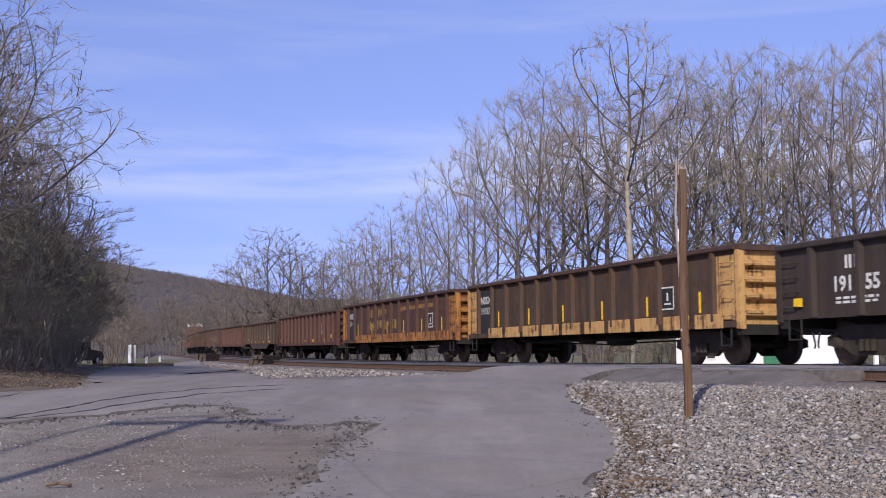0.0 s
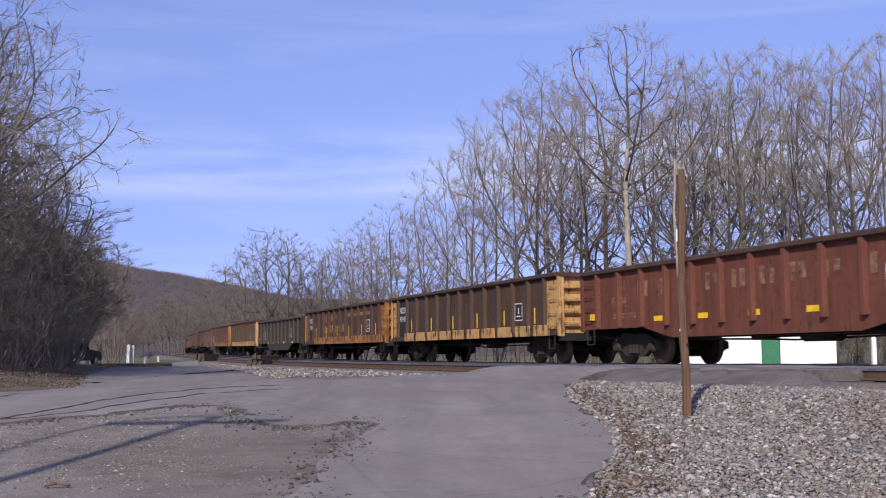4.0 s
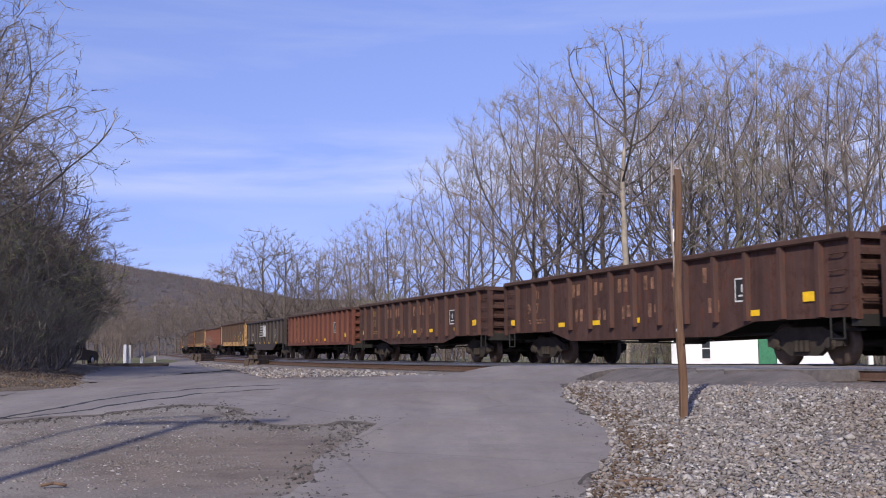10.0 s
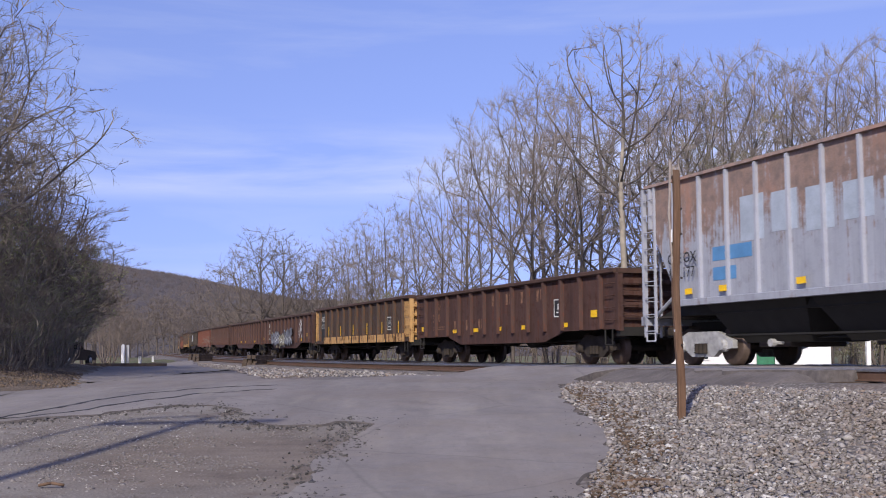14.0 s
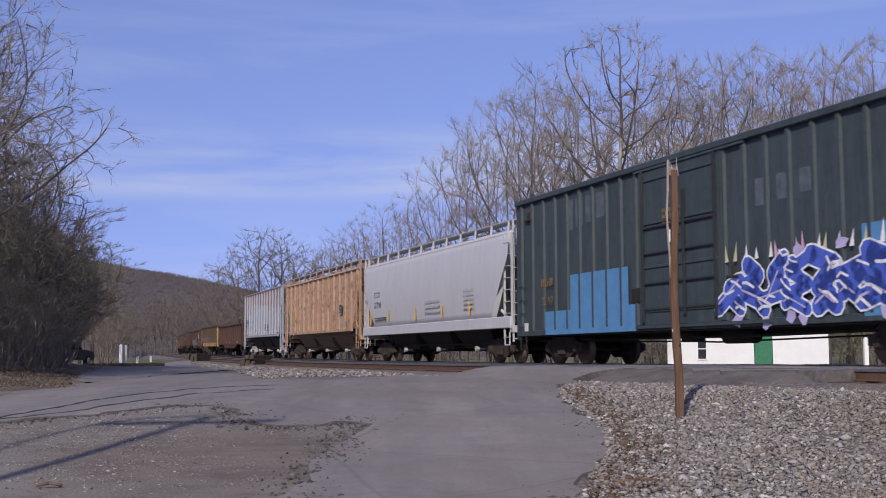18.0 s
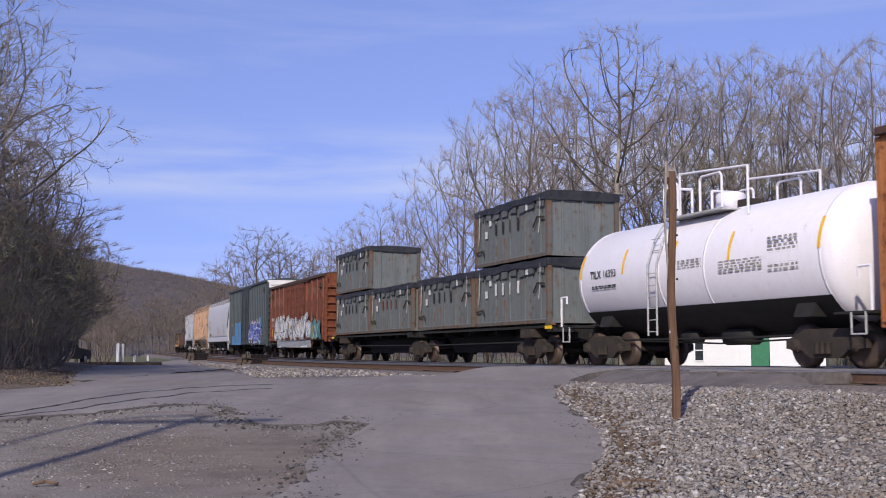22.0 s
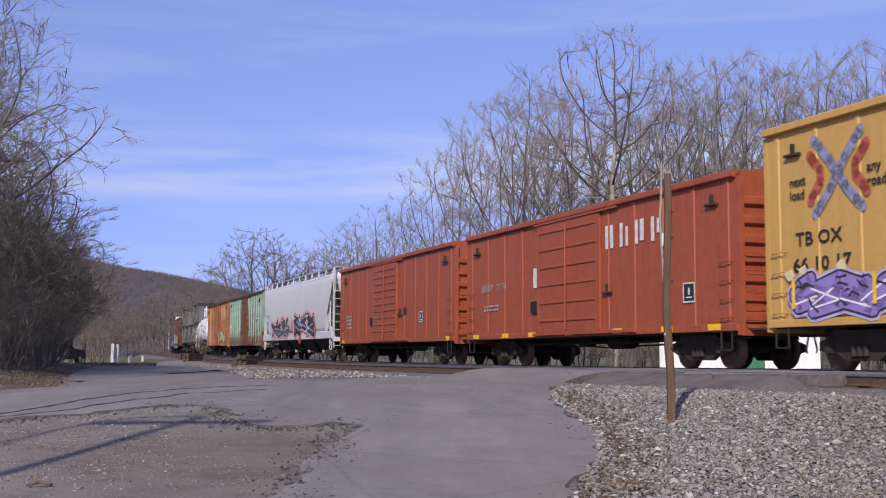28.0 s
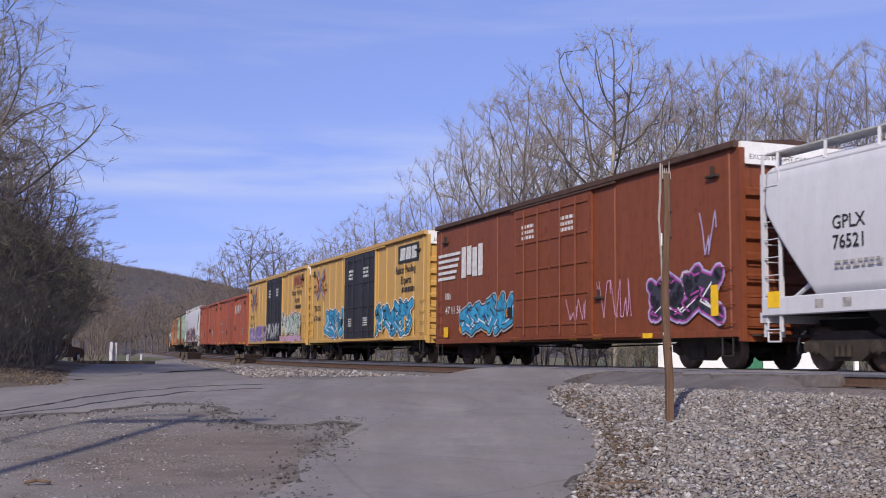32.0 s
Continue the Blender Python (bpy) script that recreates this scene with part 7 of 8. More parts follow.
def make_tree(name, label, seed, height, bole, wide, swell, bark, twigs, leaf=None, stems=1, group="bare trees", n=900, step=0.36, kill=0.42, keep_on=0.7, rise=0.12,
              spray=(0.75, 2), tip_r=0.011, droop=0.25, leaf_size=0.07, leaf_share=0.5, category="tree", lean=0.0, floor=0.12, coarse=False):
    """A tree of forking limbs, tapering from its trunk, with a spray of fine twigs at every limb's end."""
    rng = np.random.default_rng(seed)
    rnd = random.Random(seed)
    points = crown_points(rng, n, height, bole, wide, swell)
    points[:, 0] += lean * (points[:, 2] - bole)
    trunks = []
    for k in range(stems):
        a = 2 * math.pi * k / stems + rng.uniform(-0.5, 0.5)
        out = 0.0 if stems == 1 else wide * 0.32
        trunks.append((Vector((out * 0.04 * math.cos(a), out * 0.04 * math.sin(a), -0.3)),
                       Vector((out * math.cos(a), out * math.sin(a), bole * (1.25 if stems == 1 else rng.uniform(0.8, 1.2)))), 0.05 * height / 15))
    place, parent, way = branching(rng, points, trunks, step, kill, height, keep_on, rise, floor)
    total = len(place)
    power = np.zeros(total)
    forks = np.zeros(total, int)
    for i in range(total - 1, -1, -1):
        if power[i] == 0:
            power[i] = tip_r ** 2.25
        power[i] += 0.004 * tip_r ** 2.25
        if parent[i] >= 0:
            power[parent[i]] += power[i]
            forks[parent[i]] += 1
    radius = power ** (1 / 2.25)
    wood, limbs, twig, tips = Geo(True), Geo(True), Geo(), Geo() if leaf else None

    def blade(p, q, r, r2):
        d = q - p
        across = d.orthogonal().normalized()
        across.rotate(Matrix.Rotation(rnd.uniform(0, 3.14), 3, d.normalized()))
        twig.add([tuple(p - across * r), tuple(p + across * r), tuple(q + across * r2), tuple(q - across * r2)], [(0, 1, 2, 3)])

    def leaflet(p):
        s = leaf_size * rnd.uniform(0.6, 1.3)
        o = Vector((rnd.gauss(0, 1), rnd.gauss(0, 1), rnd.gauss(0, 1))).normalized() * s
        n_ = o.orthogonal().normalized() * s * 0.6
        tips.add([tuple(p), tuple(p + o + n_), tuple(p + o * 1.6 - n_)], [(0, 1, 2)])

    def sprig(p, d, length, r, level):
        pieces = (3, 2)[level] - coarse
        for k in range(pieces):
            d = (d + Vector((rnd.gauss(0, 0.10), rnd.gauss(0, 0.10), rnd.gauss(0, 0.08) + droop * 0.5))).normalized()
            q = p + d * length / pieces
            blade(p, q, r, r * 0.75)
            if level < 1:
                for _ in range(2 if rnd.random() < 0.6 else 1):
                    side = d.orthogonal().normalized()
                    side.rotate(Matrix.Rotation(rnd.uniform(0, 6.28), 3, d))
                    sprig(p.lerp(q, rnd.random()), (d * 0.85 + side * 0.5).normalized(), length * rnd.uniform(0.35, 0.65), r * 0.75, level + 1)
            p, r = q, r * 0.75
            if tips is not None and rnd.random() < leaf_share:
                leaflet(p)

    for i in range(total):
        j = parent[i]
        if j < 0:
            continue
        p, q = Vector(place[j]), Vector(place[i])
        rj = min(radius[j], radius[i] * 1.35)
        if radius[i] > 0.022:
            (wood if radius[i] > 0.085 or category == "bush" else limbs).rod(p, q, rj, 7 if radius[i] > 0.07 else 4, radius[i], False)
        else:
            blade(p, q, rj, radius[i])
        if radius[i] < tip_r * 3.4 or forks[i] == 0:
            for _ in range(spray[1] if forks[i] == 0 else (1 if rnd.random() < 0.85 else 0)):
                d = Vector(way[i])
                side = d.orthogonal().normalized()
                side.rotate(Matrix.Rotation(rnd.uniform(0, 6.28), 3, d))
                sprig(q, (d + side * (rnd.uniform(0.1, 0.4) if forks[i] == 0 else rnd.uniform(0.55, 1.0))).normalized(), spray[0] * rnd.uniform(0.6, 1.25), tip_r * 0.85, 0)
    tree = vehicle(name, label, category, group)
    part("trunk", wood.mesh("trunk", bark), None, tree)
    if limbs.f:
        part("branchwork", limbs.mesh("branchwork", BARK), None, tree)["kind"] = "stuff"
    part("crown", twig.mesh("crown", twigs), None, tree, "bare fine twigs")
    if leaf:
        part("foliage", tips.mesh("foliage", leaf), None, tree, "scattered small spring leaves")["kind"] = "stuff"
    return tree


kinds = {
    "sycamore": make_tree("sycamore_tree", "tall bare sycamore with pale mottled upper trunk", 11, 17.5, 7.5, 4.3, 0.55, PALE_BARK, TWIG, n=900, step=0.40, kill=0.50, keep_on=0.6, rise=0.06, spray=(0.5, 2), tip_r=0.0125, floor=0.05),
    "maple": make_tree("bare_tree", "tall bare broadleaf tree with fine grey twigs", 12, 16.0, 4.0, 4.2, 0.48, BARK, TWIG, n=480, step=0.5, kill=0.62, keep_on=1.6, rise=0.3, spray=(0.7, 2), tip_r=0.0105, floor=0.3),
    "ash": make_tree("bare_tree", "slim bare tree with upswept twigs", 13, 17.0, 5.5, 3.3, 0.6, BARK, TWIG, n=400, step=0.5, kill=0.62, keep_on=1.8, rise=0.4, spray=(0.75, 2), tip_r=0.0105, floor=0.45),
    "poplar": make_tree("bare_tree", "forked bare tree with a fan of upright limbs", 14, 16.0, 3.6, 3.7, 0.72, BARK, TWIG, stems=3, n=440, step=0.5, kill=0.62, keep_on=1.8, rise=0.4, spray=(0.75, 2), tip_r=0.0105, floor=0.5),
    "budding": make_tree("budding_tree", "slender tree breaking into yellow-green spring bud", 15, 15.0, 4.5, 3.2, 0.55, BARK, TWIG, BUDS, n=420, step=0.46, kill=0.60, keep_on=1.4, rise=0.25, spray=(0.6, 2), leaf_share=0.6, leaf_size=0.045, floor=0.25),
    "distant": make_tree("bare_tree", "small round-crowned bare tree on the valley floor", 19, 10.0, 2.2, 3.4, 0.5, BARK, BROWN_TWIG, n=420, step=0.4, kill=0.5, keep_on=0.9, rise=0.15, spray=(0.55, 2), tip_r=0.013, floor=0.15, coarse=True),
    "brush": make_tree("bare_bush", "dense bare brush of many brown stems", 16, 4.6, 0.7, 2.1, 0.5, BROWN_TWIG, BROWN_TWIG, None, 7, "brush by the track", n=480, step=0.22, kill=0.28, keep_on=0.7, rise=0.15, spray=(0.5, 2), tip_r=0.009, category="bush", coarse=True),
    "olive": make_tree("budding_bush", "dense brush with dull olive young leaves", 17, 4.8, 0.6, 2.2, 0.5, DARK_TWIG, DARK_TWIG, OLIVE, 7, "roadside thicket", n=430, step=0.24, kill=0.30, keep_on=0.6, rise=0.1, spray=(0.5, 2), tip_r=0.009, leaf_share=0.9, leaf_size=0.045, category="bush", coarse=True),
    "spread": make_tree("bare_tree", "big bare tree with long drooping limbs over the road", 18, 12.5, 3.2, 5.2, 0.45, BARK, DARK_TWIG, n=1000, step=0.34, kill=0.42, keep_on=0.9, rise=0.0, droop=-0.03, spray=(0.5, 2), tip_r=0.011, floor=-0.3),
}
used = set()
rises = {k: max(v.co.z for ch in ob.children for v in ch.data.vertices) for k, ob in kinds.items()}


def plant(kind, px, z_far, top, turn=0.0):
    """A tree that stands z_far metres ahead, px hundredths of that to the side, and rises top hundredths of it over the eye."""
    ob = kinds[kind]
    x, y = px / 100 * z_far, z_far
    g = gz(x, y)
    own = rises[kind]
    k = (EYE + top / 100 * z_far - g) / own
    mm = pose(x, y, g - 0.03, 0, 0, turn) @ Matrix.Scale(k, 4)
    if kind in used:
        new_ob = copy_thing(ob, mm)
        new_ob.matrix_basis = mm
    else:
        used.add(kind)
        ob.matrix_basis = mm
    return ob


rng = random.Random(8)
# the edge of the wood behind the train: side, distance, top
for px, zf, tp, kind in ((16.4, 58, 29.4, "sycamore"), (8.3, 62, 26.4, "maple"), (12.6, 66, 26.6, "ash"), (6.6, 60, 24.4, "ash"), (10.6, 72, 24.5, "budding"), (2.8, 70, 20.4, "maple"), (4.9, 78, 21.0, "poplar"),
                         (0.6, 74, 16.6, "maple"), (-1.3, 84, 14.2, "ash"), (-4.4, 86, 14.0, "maple"), (-6.8, 92, 12.6, "poplar"), (-8.8, 100, 11.0, "maple"), (-10.5, 108, 9.9, "distant"),
                         (-13.5, 104, 11.1, "distant"), (-15.4, 106, 11.8, "distant"), (-17.2, 112, 9.4, "distant"), (-12.0, 118, 9.2, "distant"), (-19.0, 126, 8.4, "distant"),
                         (20.8, 62, 26.2, "budding"), (23.6, 72, 28.2, "ash"), (28.0, 66, 28.4, "poplar"), (31.6, 70, 28.0, "ash"), (34.2, 64, 27.4, "maple"), (38.2, 62, 29.2, "poplar"), (41.5, 66, 29.0, "maple"),
                         (22.0, 66, 26.8, "maple"), (26.3, 68, 27.4, "maple"), (29.9, 74, 27.4, "budding"), (36.2, 68, 28.2, "ash"),
                         (25.2, 64, 24.0, "budding"), (18.6, 76, 24.5, "maple"), (14.4, 80, 24.0, "distant"), (30.0, 84, 23.0, "budding"), (36.2, 82, 24.0, "distant"), (22.2, 86, 21.0, "distant"),
                         (9.4, 86, 20.0, "distant"), (2.0, 92, 14.0, "ash"), (12.4, 92, 17.0, "distant"), (20.0, 96, 16.0, "distant"), (26.4, 92, 17.0, "distant"), (33.0, 94, 17.0, "distant"), (-2.8, 104, 11.5, "distant"), (-5.6, 108, 11.0, "distant"), (-7.8, 110, 10.5, "distant")):
    plant(kind, px + rng.uniform(-0.2, 0.2), zf, tp * rng.uniform(1.0, 1.03), rng.uniform(0, 360))
for i in range(36):
    px = -20 + 60 * (i + rng.random()) / 36
    zf = rng.uniform(66, 80) if px > 18 else rng.uniform(44, 62) if px > 8 else rng.uniform(70, 90) if px > -5 else rng.uniform(105, 130)
    plant(rng.choice(("brush", "brush", "olive")), px, zf, rng.uniform(3.5, 7.0) * (1.0 if px > -5 else 0.65), rng.uniform(0, 360))
for i in range(16):
    px = -19 + 21 * (i + rng.random()) / 16
    plant(rng.choice(("brush", "brush", "distant")), px, rng.uniform(118, 145), rng.uniform(5.5, 8.5) if px > -12 else rng.uniform(4.0, 6.5), rng.uniform(0, 360))
# the valley floor beyond the bend and the thicket beside the yard
for i in range(26):
    px = -31 + 13 * (i + rng.random()) / 26
    plant(rng.choice(("brush", "distant", "distant", "distant")), px, rng.uniform(120, 190), rng.uniform(3.0, 6.5), rng.uniform(0, 360))
for px, zf, tp, kind in ((-39.5, 33, 15.5, "olive"), (-37.6, 36, 14.0, "brush"), (-36.0, 38, 13.0, "olive"), (-34.2, 40, 13.0, "brush"), (-33.0, 43, 12.0, "olive"), (-33.0, 46, 11.2, "brush"), (-33.4, 50, 10.5, "olive"), (-32.2, 74, 8.5, "olive"), (-28.6, 95, 6.0, "brush"), (-32.6, 78, 9.5, "brush"),
                         (-38.5, 42, 15.0, "brush"), (-36.8, 46, 14.2, "olive"), (-35.0, 48, 13.0, "brush"), (-33.6, 52, 11.0, "olive"), (-32.2, 55, 9.5, "brush"), (-33.0, 60, 7.5, "olive"),
                         (-37.0, 31, 8.0, "olive"), (-35.0, 33, 7.5, "brush"), (-33.4, 36, 7.0, "olive"), (-33.4, 40, 6.0, "olive"), (-40.2, 30, 10.0, "brush"), (-38.6, 44, 21.5, "distant"), (-36.0, 46, 18.5, "distant"), (-34.5, 46, 16.0, "distant"), (-39.8, 38, 23.5, "distant"), (-37.3, 40, 20.0, "distant"), (-35.4, 42, 17.5, "distant"), (-33.6, 44, 14.5, "distant"), (-32.0, 74, 13.0, "distant"), (-30.6, 78, 11.5, "distant"), (-29.5, 82, 10.5, "distant"),
                         (-28.2, 70, 5.0, "brush"), (-40.8, 36, 20.0, "distant"), (-39.0, 38, 11.0, "olive"), (-36.3, 42, 10.0, "olive"), (-34.4, 45, 9.0, "olive"), (-32.6, 48, 8.0, "olive")):
    plant(kind, px, zf, tp, rng.uniform(0, 360))
for px, zf, tp in ((35.4, 70, 3.2), (37.0, 66, 3.6), (38.8, 70, 3.8), (33.6, 74, 3.0), (40.6, 68, 4.0), (20.0, 70, 2.6), (22.0, 74, 2.8), (17.5, 72, 2.6)):
    plant("olive", px, zf, tp, rng.uniform(0, 360))
plant("spread", -53.5, 22.0, 44.0, 20)
plant("spread", -49.5, 30.0, 35.0, 250)
plant("spread", -53.0, 27.0, 40.0, 140)
plant("spread", -50.5, 35.0, 37.0, 75)
plant("spread", -46.0, 40.0, 27.0, 310)
plant("spread", -47.5, 27.0, 38.0, 190)
plant("spread", -44.5, 46.0, 31.0, 120)
plant("spread", -51.0, 25.0, 43.0, 275)

# ---- wooded hills that close the valley ----
m = Nodes("far_bare_woods", 1.0)
w = m.coords((1, 1, 1), True)
col = m.mix(m.step(m.noise(w, 0.02, 6, 0.6), 0.35, 0.65), (0.078, 0.068, 0.072), (0.106, 0.092, 0.094))
col = m.mix(m.step(m.noise(w, 0.35, 5, 0.7), 0.42, 0.65, 0, 0.8), col, (0.056, 0.049, 0.054))
m.bump(m.noise(w, 0.5, 4), 1.0, 1.5)
HILL = m.done(col)


def hill_z(x, y):
    side = x / max(y, 1.0)
    ridge = np.interp(side, [-1.2, -0.6, -0.30, -0.20, -0.12, 0.0, 0.3, 1.2], [60, 48, 34.5, 27, 20, 17, 15, 20])
    rise = min(1.0, max(0.0, (y - 190) / 230))
    return 2.0 + ridge * (rise * rise * (3 - 2 * rise)) + 1.6 * noise.noise(Vector((x * 0.02, y * 0.02, 0)))


g = Geo(True)
cols, rows_ = 300, 90
for j in range(rows_):
    y = 185 + 300 * j / (rows_ - 1)
    for i in range(cols):
        x = (-0.52 + 1.04 * i / (cols - 1)) * y * (1.0 if 0 < i < cols - 1 else 2.4)
        g.v.append((x, y, hill_z(x, y) + 0.9 * noise.fractal(Vector((x * 0.22, y * 0.22, 3.0)), 0.7, 2.0, 4) - (2.5 if j == 0 else 0)))
g.f = [(j * cols + i, j * cols + i + 1, (j + 1) * cols + i + 1, (j + 1) * cols + i) for j in range(rows_ - 1) for i in range(cols - 1)]
tagged(part("wooded_hill", g, HILL), "long hillside of bare grey-brown woods", "hill", kind="structure")
g = Geo()
for i in range(13000):
    y = 200 + 275 * rng.random() ** 0.8
    x = rng.uniform(-0.42, 0.02 if i % 4 else 0.42) * y
    z, hgt = hill_z(x, y) - 0.4, rng.uniform(1.1, 2.2)
    for k in range(6):
        a, b = rng.uniform(-0.75, 0.75) * hgt, rng.uniform(0.55, 1.0) * hgt
        foot = 0.3 * a
        g.add([(x + foot - 0.09, y, z), (x + foot + 0.09, y, z), (x + a, y + rng.uniform(-1, 1), z + b)], [(0, 1, 2)])
m = Nodes("far_bare_crowns", 1.0)
isl = m.add("NewGeometry").outputs["Random Per Island"]
w = m.coords((1, 1, 1), True)
col = m.mix(isl, (0.080, 0.069, 0.073), (0.125, 0.108, 0.109))
col = m.mix(m.step(m.noise(w, 1.4, 5, 0.7), 0.40, 0.62, 0, 0.4), col, (0.062, 0.052, 0.055))
col = m.mix(m.step(m.noise(w, 0.012, 4), 0.45, 0.62, 0, 0.4), col, (0.105, 0.098, 0.066))
tagged(part("hillside_woods", g, m.done(col)), "far bare trees covering the hillside", "woods", kind="stuff")

# ---- things along the track ----
m = Nodes("weathered_post_wood", 0.9)
v_ = m.coords((9, 9, 0.8))
grain = m.noise(v_, 3.0, 7, 0.65)
col = m.mix(m.step(grain, 0.35, 0.65), (0.082, 0.043, 0.023), (0.145, 0.082, 0.048))
col = m.mix(m.step(m.noise(m.coords((1, 1, 0.5)), 1.3, 5), 0.5, 0.7, 0, 0.7), col, (0.15, 0.115, 0.09))
m.bump(grain, 0.6, 0.01)
POSTWOOD = m.done(col)
GREYWOOD = plain("silvered_split_wood", (0.30, 0.26, 0.23), 0.9, 0, 0.3, 8, 0.4)
PAINTW = plain("white_painted_wall", (0.74, 0.74, 0.74), 0.7, 0, 0.05, 2)


def crossing_post(x, y):
    """A tall rough timber post, split and splintered at its top."""
    z0 = gz(x, y)
    post = tagged(new("wooden_post"), "tall weathered brown timber post with a splintered top", "post")
    post.matrix_basis = pose(x, y, z0, 0, 0.8, 8)
    rng = random.Random(3)
    g = Geo()
    rings = []
    for i in range(15):
        h = -0.3 + 3.42 * i / 14
        w = 0.048 - 0.007 * i / 14
        bow = 0.022 * math.sin(i * 0.62) - 0.004 * i
        rings.append([(bow + a * w + rng.uniform(-0.004, 0.004), b * w * 0.9 + rng.uniform(-0.004, 0.004), h) for a, b in ((-1, -0.75), (-0.7, -1), (0.7, -1), (1, -0.7), (1, 0.75), (0.7, 1), (-0.75, 1), (-1, 0.7))])
    for r in rings:
        g.v += r
    g.f = [(8 * i + j, 8 * i + (j + 1) % 8, 8 * i + 8 + (j + 1) % 8, 8 * i + 8 + j) for i in range(14) for j in range(8)] + [tuple(range(8)), tuple(range(112, 120))]
    part("shaft", g, POSTWOOD, post)
    g = Geo()
    for k in range(6):
        a = -0.05 + 0.02 * k
        g.rod((a - 0.035, 0.0, 3.05), (a - 0.04 + rng.uniform(-0.01, 0.01), 0.01 * (k % 3 - 1), 3.18 + rng.uniform(0.0, 0.12)), 0.016, 4, 0.004)
    part("splintered_top", g, GREYWOOD, post, "pale splintered wood")
    g = Geo()
    pts = [(-0.075, 0, 1.6), (-0.105, 0, 2.1), (-0.135, 0.0, 2.55), (-0.12, 0.0, 2.85), (-0.115, 0, 3.25)]
    for p, q in zip(pts, pts[1:]):
        g.rod(p, q, 0.018, 4, 0.014)
    part("split_lath", g, GREYWOOD, post, "long sliver split from the post")
    part("white_tape", Geo().box(-0.112, -0.098, -0.03, 0.01, 2.2, 2.36), PAINTW, post, "strip of white tape")
    part("white_tape", Geo().box(-0.075, -0.062, -0.03, 0.01, 1.08, 1.26), PAINTW, post, "strip of white tape")
    for h in (0.92, 1.75, 2.3, 2.62):
        part("bolt", Geo().rod((0.0, -0.06, h), (0.0, -0.085, h), 0.014, 6), TRUCK, post)
    return post


crossing_post(3.02, 14.4)


def small_house(x, y, w, d, hgt):
    z0 = gz(x, y) - 0.05
    house = tagged(new("white_cottage"), "small white painted cottage with a green door", "house")
    house.matrix_basis = pose(x, y, z0, 0, 0, -14)
    green = plain("green_door_paint", (0.02, 0.16, 0.075), 0.5)
    dark = plain("dark_window_glass", (0.03, 0.035, 0.04), 0.15)
    shingle = plain("grey_shingles", (0.10, 0.095, 0.09), 0.9, 0, 0.3, 6)
    x0 = -w / 2
    xd0, xd1 = x0 + w * 0.545, x0 + w * 0.66
    wx0, wx1, wz0, wz1 = x0 + w * 0.195, x0 + w * 0.245, 0.95, 2.0
    for xa, xb, za, zb in ((x0, wx0, 0, hgt), (wx1, xd0, 0, hgt), (xd1, -x0, 0, hgt), (wx0, wx1, 0, wz0), (wx0, wx1, wz1, hgt), (xd0, xd1, 2.25, hgt)):
        part("front_wall", Geo().box(xa, xb, 0, 0.15, za, zb), PAINTW, house)
    part("side_wall", Geo().box(x0, x0 + 0.15, 0.15, d, 0, hgt), PAINTW, house)
    part("side_wall", Geo().box(-x0 - 0.15, -x0, 0.15, d, 0, hgt), PAINTW, house)
    part("back_wall", Geo().box(x0, -x0, d, d + 0.15, 0, hgt), PAINTW, house)
    part("door", Geo().box(xd0 + 0.03, xd1 - 0.03, 0.06, 0.11, 0, 2.22), green, house, "plain green door")
    for xa, xb in ((xd0 - 0.10, xd0), (xd1, xd1 + 0.06)):
        part("door_frame", Geo().box(xa, xb, -0.02, 0.0, 0, 2.3), PAINTW, house)
    win = part("window", Geo().box(wx0, wx1, 0.05, 0.08, wz0, wz1), dark, house, "dark sash window")
    part("window_sill", Geo().box(wx0 - 0.06, wx1 + 0.06, -0.05, 0.0, wz0 - 0.06, wz0), PAINTW, win)
    part("window_bar", Geo().box(wx0, wx1, 0.03, 0.05, (wz0 + wz1) / 2 - 0.025, (wz0 + wz1) / 2 + 0.025), PAINTW, win)
    part("pilaster", Geo().box(xd0 - 0.55, xd0 - 0.42, -0.08, 0.0, 0, hgt), PAINTW, house)
    part("roof", Geo().prism([(-0.35, hgt), (d + 0.5, hgt), (d / 2, hgt + 0.55)], x0 - 0.3, -x0 + 0.3, "x"), shingle, house)
    return house


small_house(16.2, 60.0, 8.1, 5.0, 2.9)
PW = plain("white_post_paint", (0.80, 0.80, 0.78), 0.6, 0, 0.08, 3)
GP = plain("grey_post_paint", (0.42, 0.42, 0.42), 0.7, 0, 0.12, 3)


def marker_post(x, y, h, w, mat, label):
    z = gz(x, y)
    p = tagged(new("marker_post"), label, "post", "marker posts")
    p.matrix_basis = pose(x, y, z)
    part("shaft", Geo().box(-w / 2, w / 2, -w / 2, w / 2, -0.1, h, 0.012), mat, p)
    part("cap", Geo().prism([(-w / 2, h), (w / 2, h), (0.0, h + w * 0.35)], -w / 2, w / 2), mat, p)
    return p


marker_post((232 - 784) / 2041 * 62, 62, 1.12, 0.15, PW, "white painted wooden marker post by the yard")
marker_post((240.5 - 784) / 2041 * 62.3, 62.3, 1.10, 0.13, GP, "grey weathered marker post by the yard")
marker_post((262 - 784) / 2041 * 90, 90, 0.5, 0.2, GP, "pale stub post beside the far road")
marker_post((285 - 784) / 2041 * 95, 95, 0.45, 0.18, GP, "pale stub post beside the far road")
marker_post((1546 - 784) / 2041 * 57, 57, 1.9, 0.2, PW, "white painted post beside the cottage")


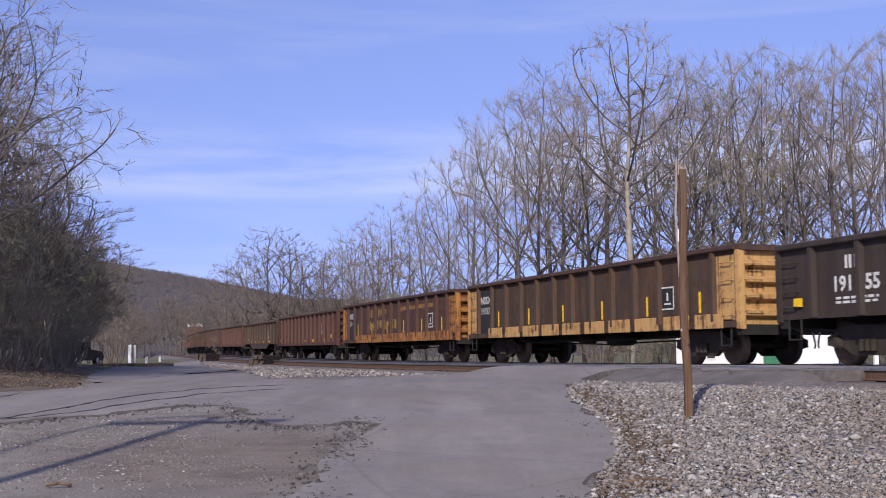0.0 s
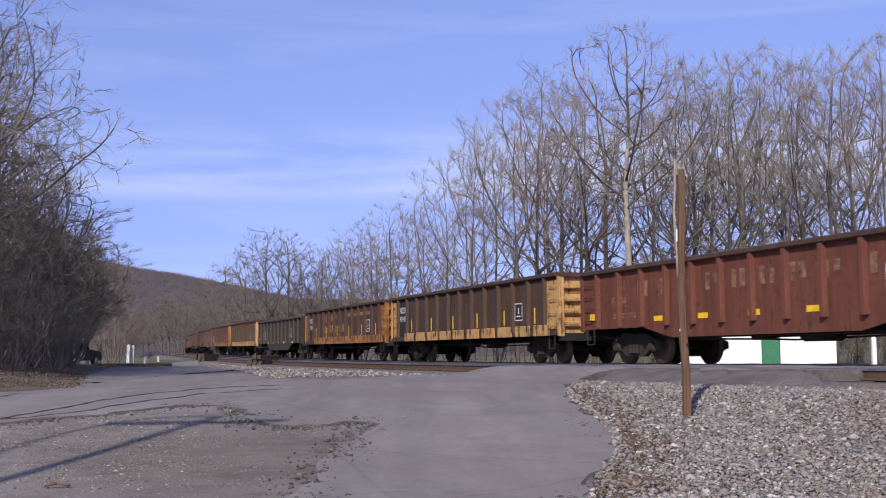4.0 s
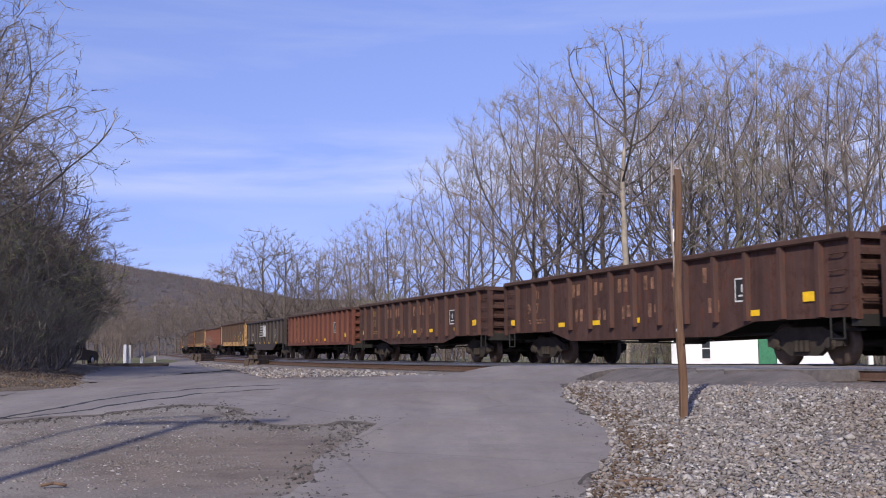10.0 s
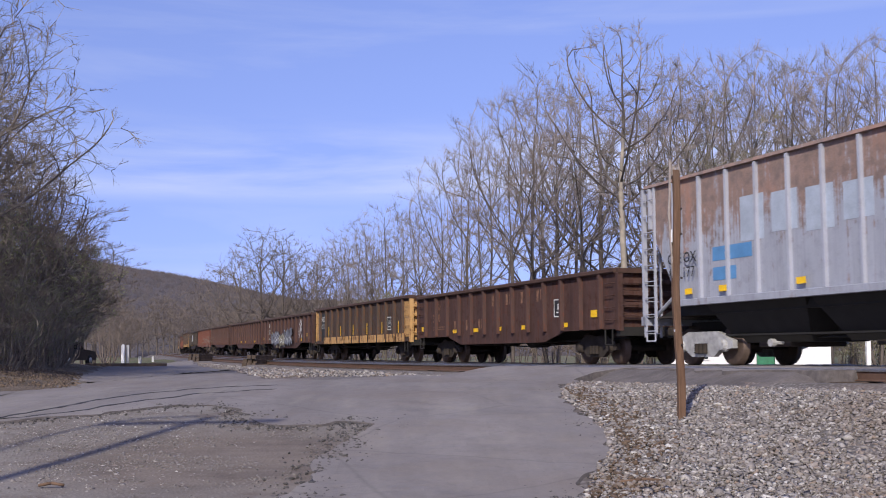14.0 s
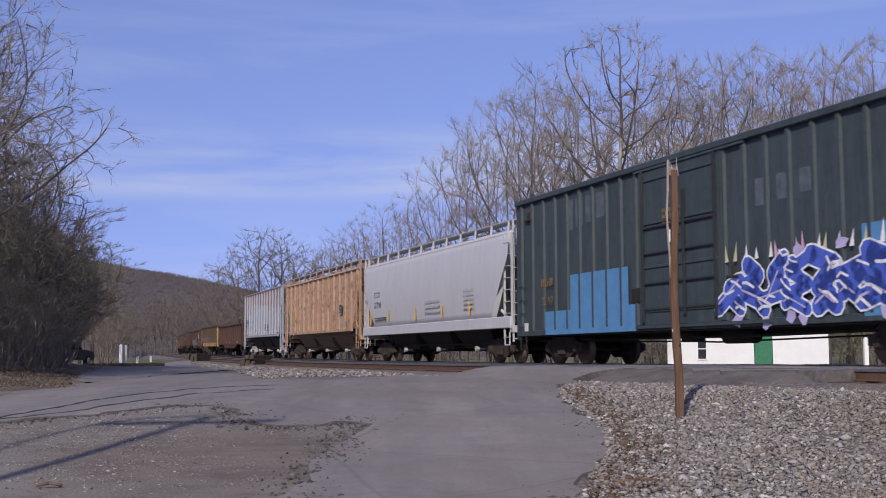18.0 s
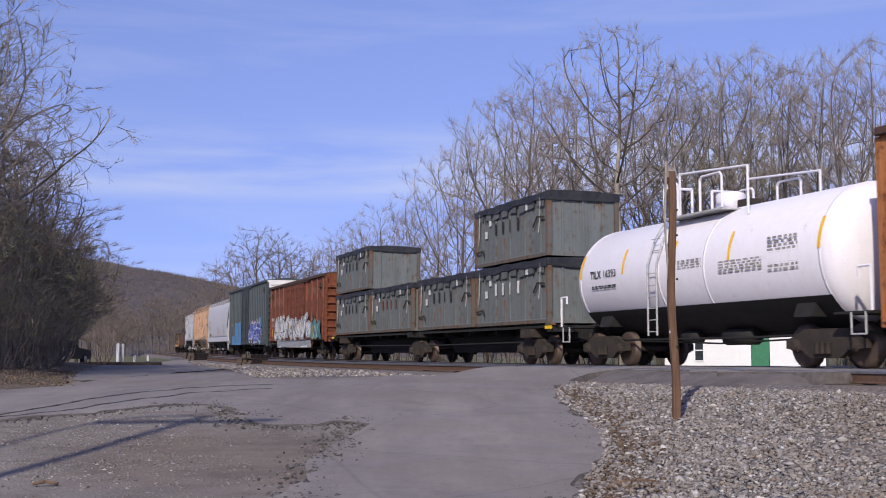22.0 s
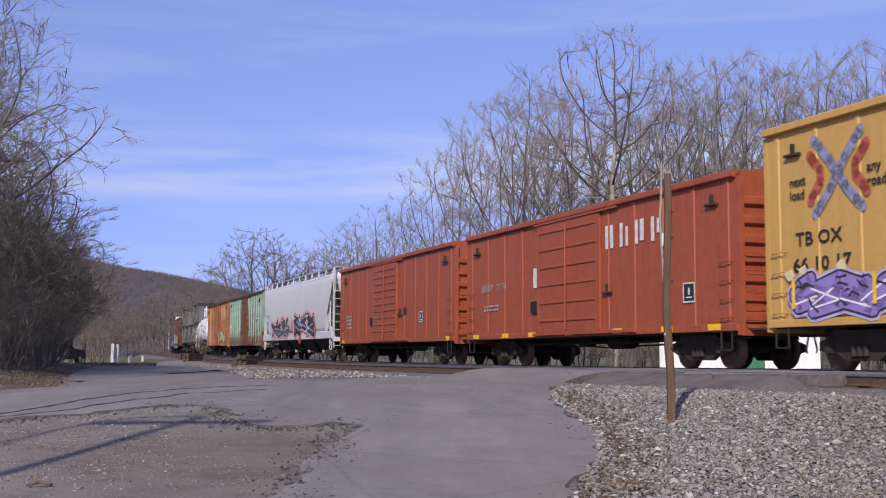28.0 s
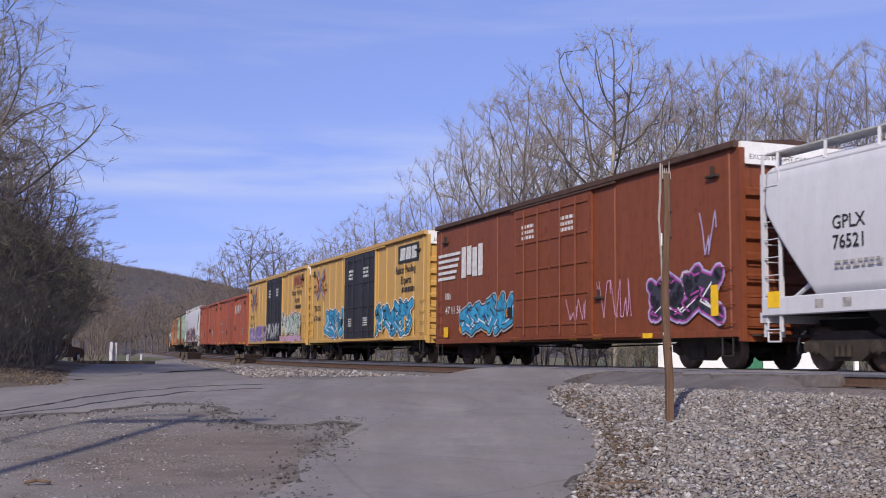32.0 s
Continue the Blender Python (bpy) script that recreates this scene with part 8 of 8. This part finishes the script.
def tie_pile(x, y, n, w, turn, label, size=(0.22, 0.18)):
    z = gz(x, y)
    pile = tagged(new("tie_pile"), label, "timber pile", "old ties")
    pile.matrix_basis = pose(x, y, z, 0, 0, turn)
    rng = random.Random(n)
    for i in range(n):
        lay, k = divmod(i, 3)
        g = Geo().box(-w / 2 + rng.uniform(-0.1, 0.1), w / 2 + rng.uniform(-0.1, 0.1), k * 0.26 - 0.38, k * 0.26 - 0.38 + size[0], lay * 0.19, lay * 0.19 + size[1], 0.012)
        part("old_tie", g, TIE, pile)
    return pile


for px, y, n, w, tilt in ((-20.3, 78, 9, 1.9, 70), (-15.4, 58, 8, 1.8, 70)):
    x = px / 100 * y
    off = float(beside(np.array([x]), np.array([y]))[0][0])
    tie_pile(x, y, n, w, tilt, "stack of old black railway ties by the track")
tie_pile(-25.6 / 100 * 58, 58, 3, 2.6, 15, "low row of black old ties by the yard")
tie_pile(-28.0 / 100 * 59, 59, 3, 2.4, 5, "low row of black old ties by the yard")


def parked_car(x, y, turn):
    """A dark hatchback seen from far off, half in the bushes."""
    z = gz(x, y)
    paint_ = plain("dark_car_paint", (0.018, 0.018, 0.022), 0.3)
    glass = plain("car_glass", (0.03, 0.032, 0.036), 0.1)
    carp = tagged(new("parked_car"), "dark parked car half hidden at the edge of bushes", "car")
    carp.matrix_basis = pose(x, y, z, 0, 0, turn)
    body = [(-2.1, 0.3), (2.1, 0.3), (2.15, 0.62), (1.9, 0.85), (0.95, 0.95), (-1.9, 0.95), (-2.15, 0.8)]
    part("body", Geo().prism(body, -0.85, 0.85), paint_, carp)
    cab = [(0.95, 0.93), (0.35, 1.42), (-1.35, 1.45), (-1.95, 0.93)]
    part("cabin", Geo().prism(cab, -0.70, 0.70), paint_, carp)
    part("windscreen", Geo().add([(0.98, -0.6, 0.97), (0.98, 0.6, 0.97), (0.42, 0.58, 1.38), (0.42, -0.58, 1.38)], [(0, 1, 2, 3)]), glass, carp)
    part("rear_window", Geo().add([(-1.98, -0.6, 0.98), (-1.98, 0.6, 0.98), (-1.42, 0.58, 1.40), (-1.42, -0.58, 1.40)], [(0, 1, 2, 3)]), glass, carp)
    for sy in (1, -1):
        part("side_window", Geo().prism([(0.75, 0.98), (0.32, 1.36), (-1.25, 1.38), (-1.6, 0.98)], *sorted((sy * 0.70, sy * 0.712))), glass, carp)
        for sx in (1.3, -1.3):
            wl = part("wheel", Geo(True).lathe([(0.10, -0.1), (0.31, -0.09), (0.32, 0.0), (0.31, 0.09), (0.10, 0.1)], "y", 16, (sx, sy * 0.78, 0.31)), BLACK, carp)
            part("rim", Geo(True).lathe([(0.02, 0.0), (0.18, 0.01), (0.18, 0.02), (0.02, 0.025)], "y", 12, (sx, sy * (0.885 if sy > 0 else 0.91), 0.31)), GALV, wl)
        part("tail_light", Geo().box(-2.16, -2.13, *sorted((sy * 0.55, sy * 0.8)), 0.66, 0.78), GRAFFITI["red"], carp)
        part("head_light", Geo().box(2.08, 2.13, *sorted((sy * 0.5, sy * 0.78)), 0.62, 0.74), GALV, carp)
    part("plate", Geo().box(-2.175, -2.155, -0.25, 0.25, 0.66, 0.76), WHITE, carp)
    return carp


parked_car((133 - 784) / 2041 * 71, 71, 78)


def utility_pole(x, y, h):
    """A power pole behind the viewer; its shadow lies over the yard."""
    z = gz(x, y)
    pole = tagged(new("utility_pole"), "tall brown wooden utility pole with a crossarm", "utility pole")
    pole.matrix_basis = pose(x, y, z)
    part("shaft", Geo(True).rod((0, 0, -0.5), (0, 0, h), 0.11, 14, 0.085), POSTWOOD, pole)
    return pole


def pole_top(pole):
    return max(v.co.z for v in pole.children[0].data.vertices)


# where a shadow ends on the ground, from the tip of what casts it
def caster(x, y, back):
    """The foot and height of an upright that throws its tip's shadow on (x, y)."""
    fx, fy = x + math.sin(SUN_AZ) * back, y + math.cos(SUN_AZ) * back
    return fx, fy, back * math.tan(SUN_EL) + gz(x, y) - gz(fx, fy)


pole = utility_pole(*caster(-2.84, 14.8, 16.5))
reach = 16.5 / math.cos(SUN_EL)
sag = [Vector((x, y, gz(x, y))) + sun_way * reach - pole.location for x, y in ((-4.95, 11.2), (-4.74, 12.4), (-4.5, 13.5), (-4.1, 14.4), (-3.6, 14.85), (-3.0, 14.85))]
part("service_cable", Geo(True).pipe(sag, 0.045, 6), INK, pole, "thick drooping cable")
part("crossarm", Geo().box(-1.1, 1.1, -0.06, 0.06, pole_top(pole) - 0.5, pole_top(pole) - 0.38), POSTWOOD, pole)

def drift(t):
    """Metres that the slowing train has gone since the start."""
    return 15.547 * t - 0.01144 * t * t


def motions():
    for car, front, half, riders in TRAIN:
        rows = []
        for i in range(33):
            s = front - half + drift(i)
            x0, y0, z0, _ = line(s - half * 0.75)
            x1, y1, z1, _ = line(s + half * 0.75)
            x, y, z, _ = line(s)
            yaw = math.degrees(math.atan2(y1 - y0, x1 - x0))
            tip = -math.degrees(math.atan2(z1 - z0, math.hypot(x1 - x0, y1 - y0)))
            rows.append((float(i), Matrix.Translation((x, y, z)) @ pose(0, 0, 0, 0, 0, yaw) @ pose(0, 0, 0, 0, tip, 0)))
        walk(car, rows)
        for rider, place in riders:
            walk(rider, [(t, mm @ place) for t, mm in rows])

motions()
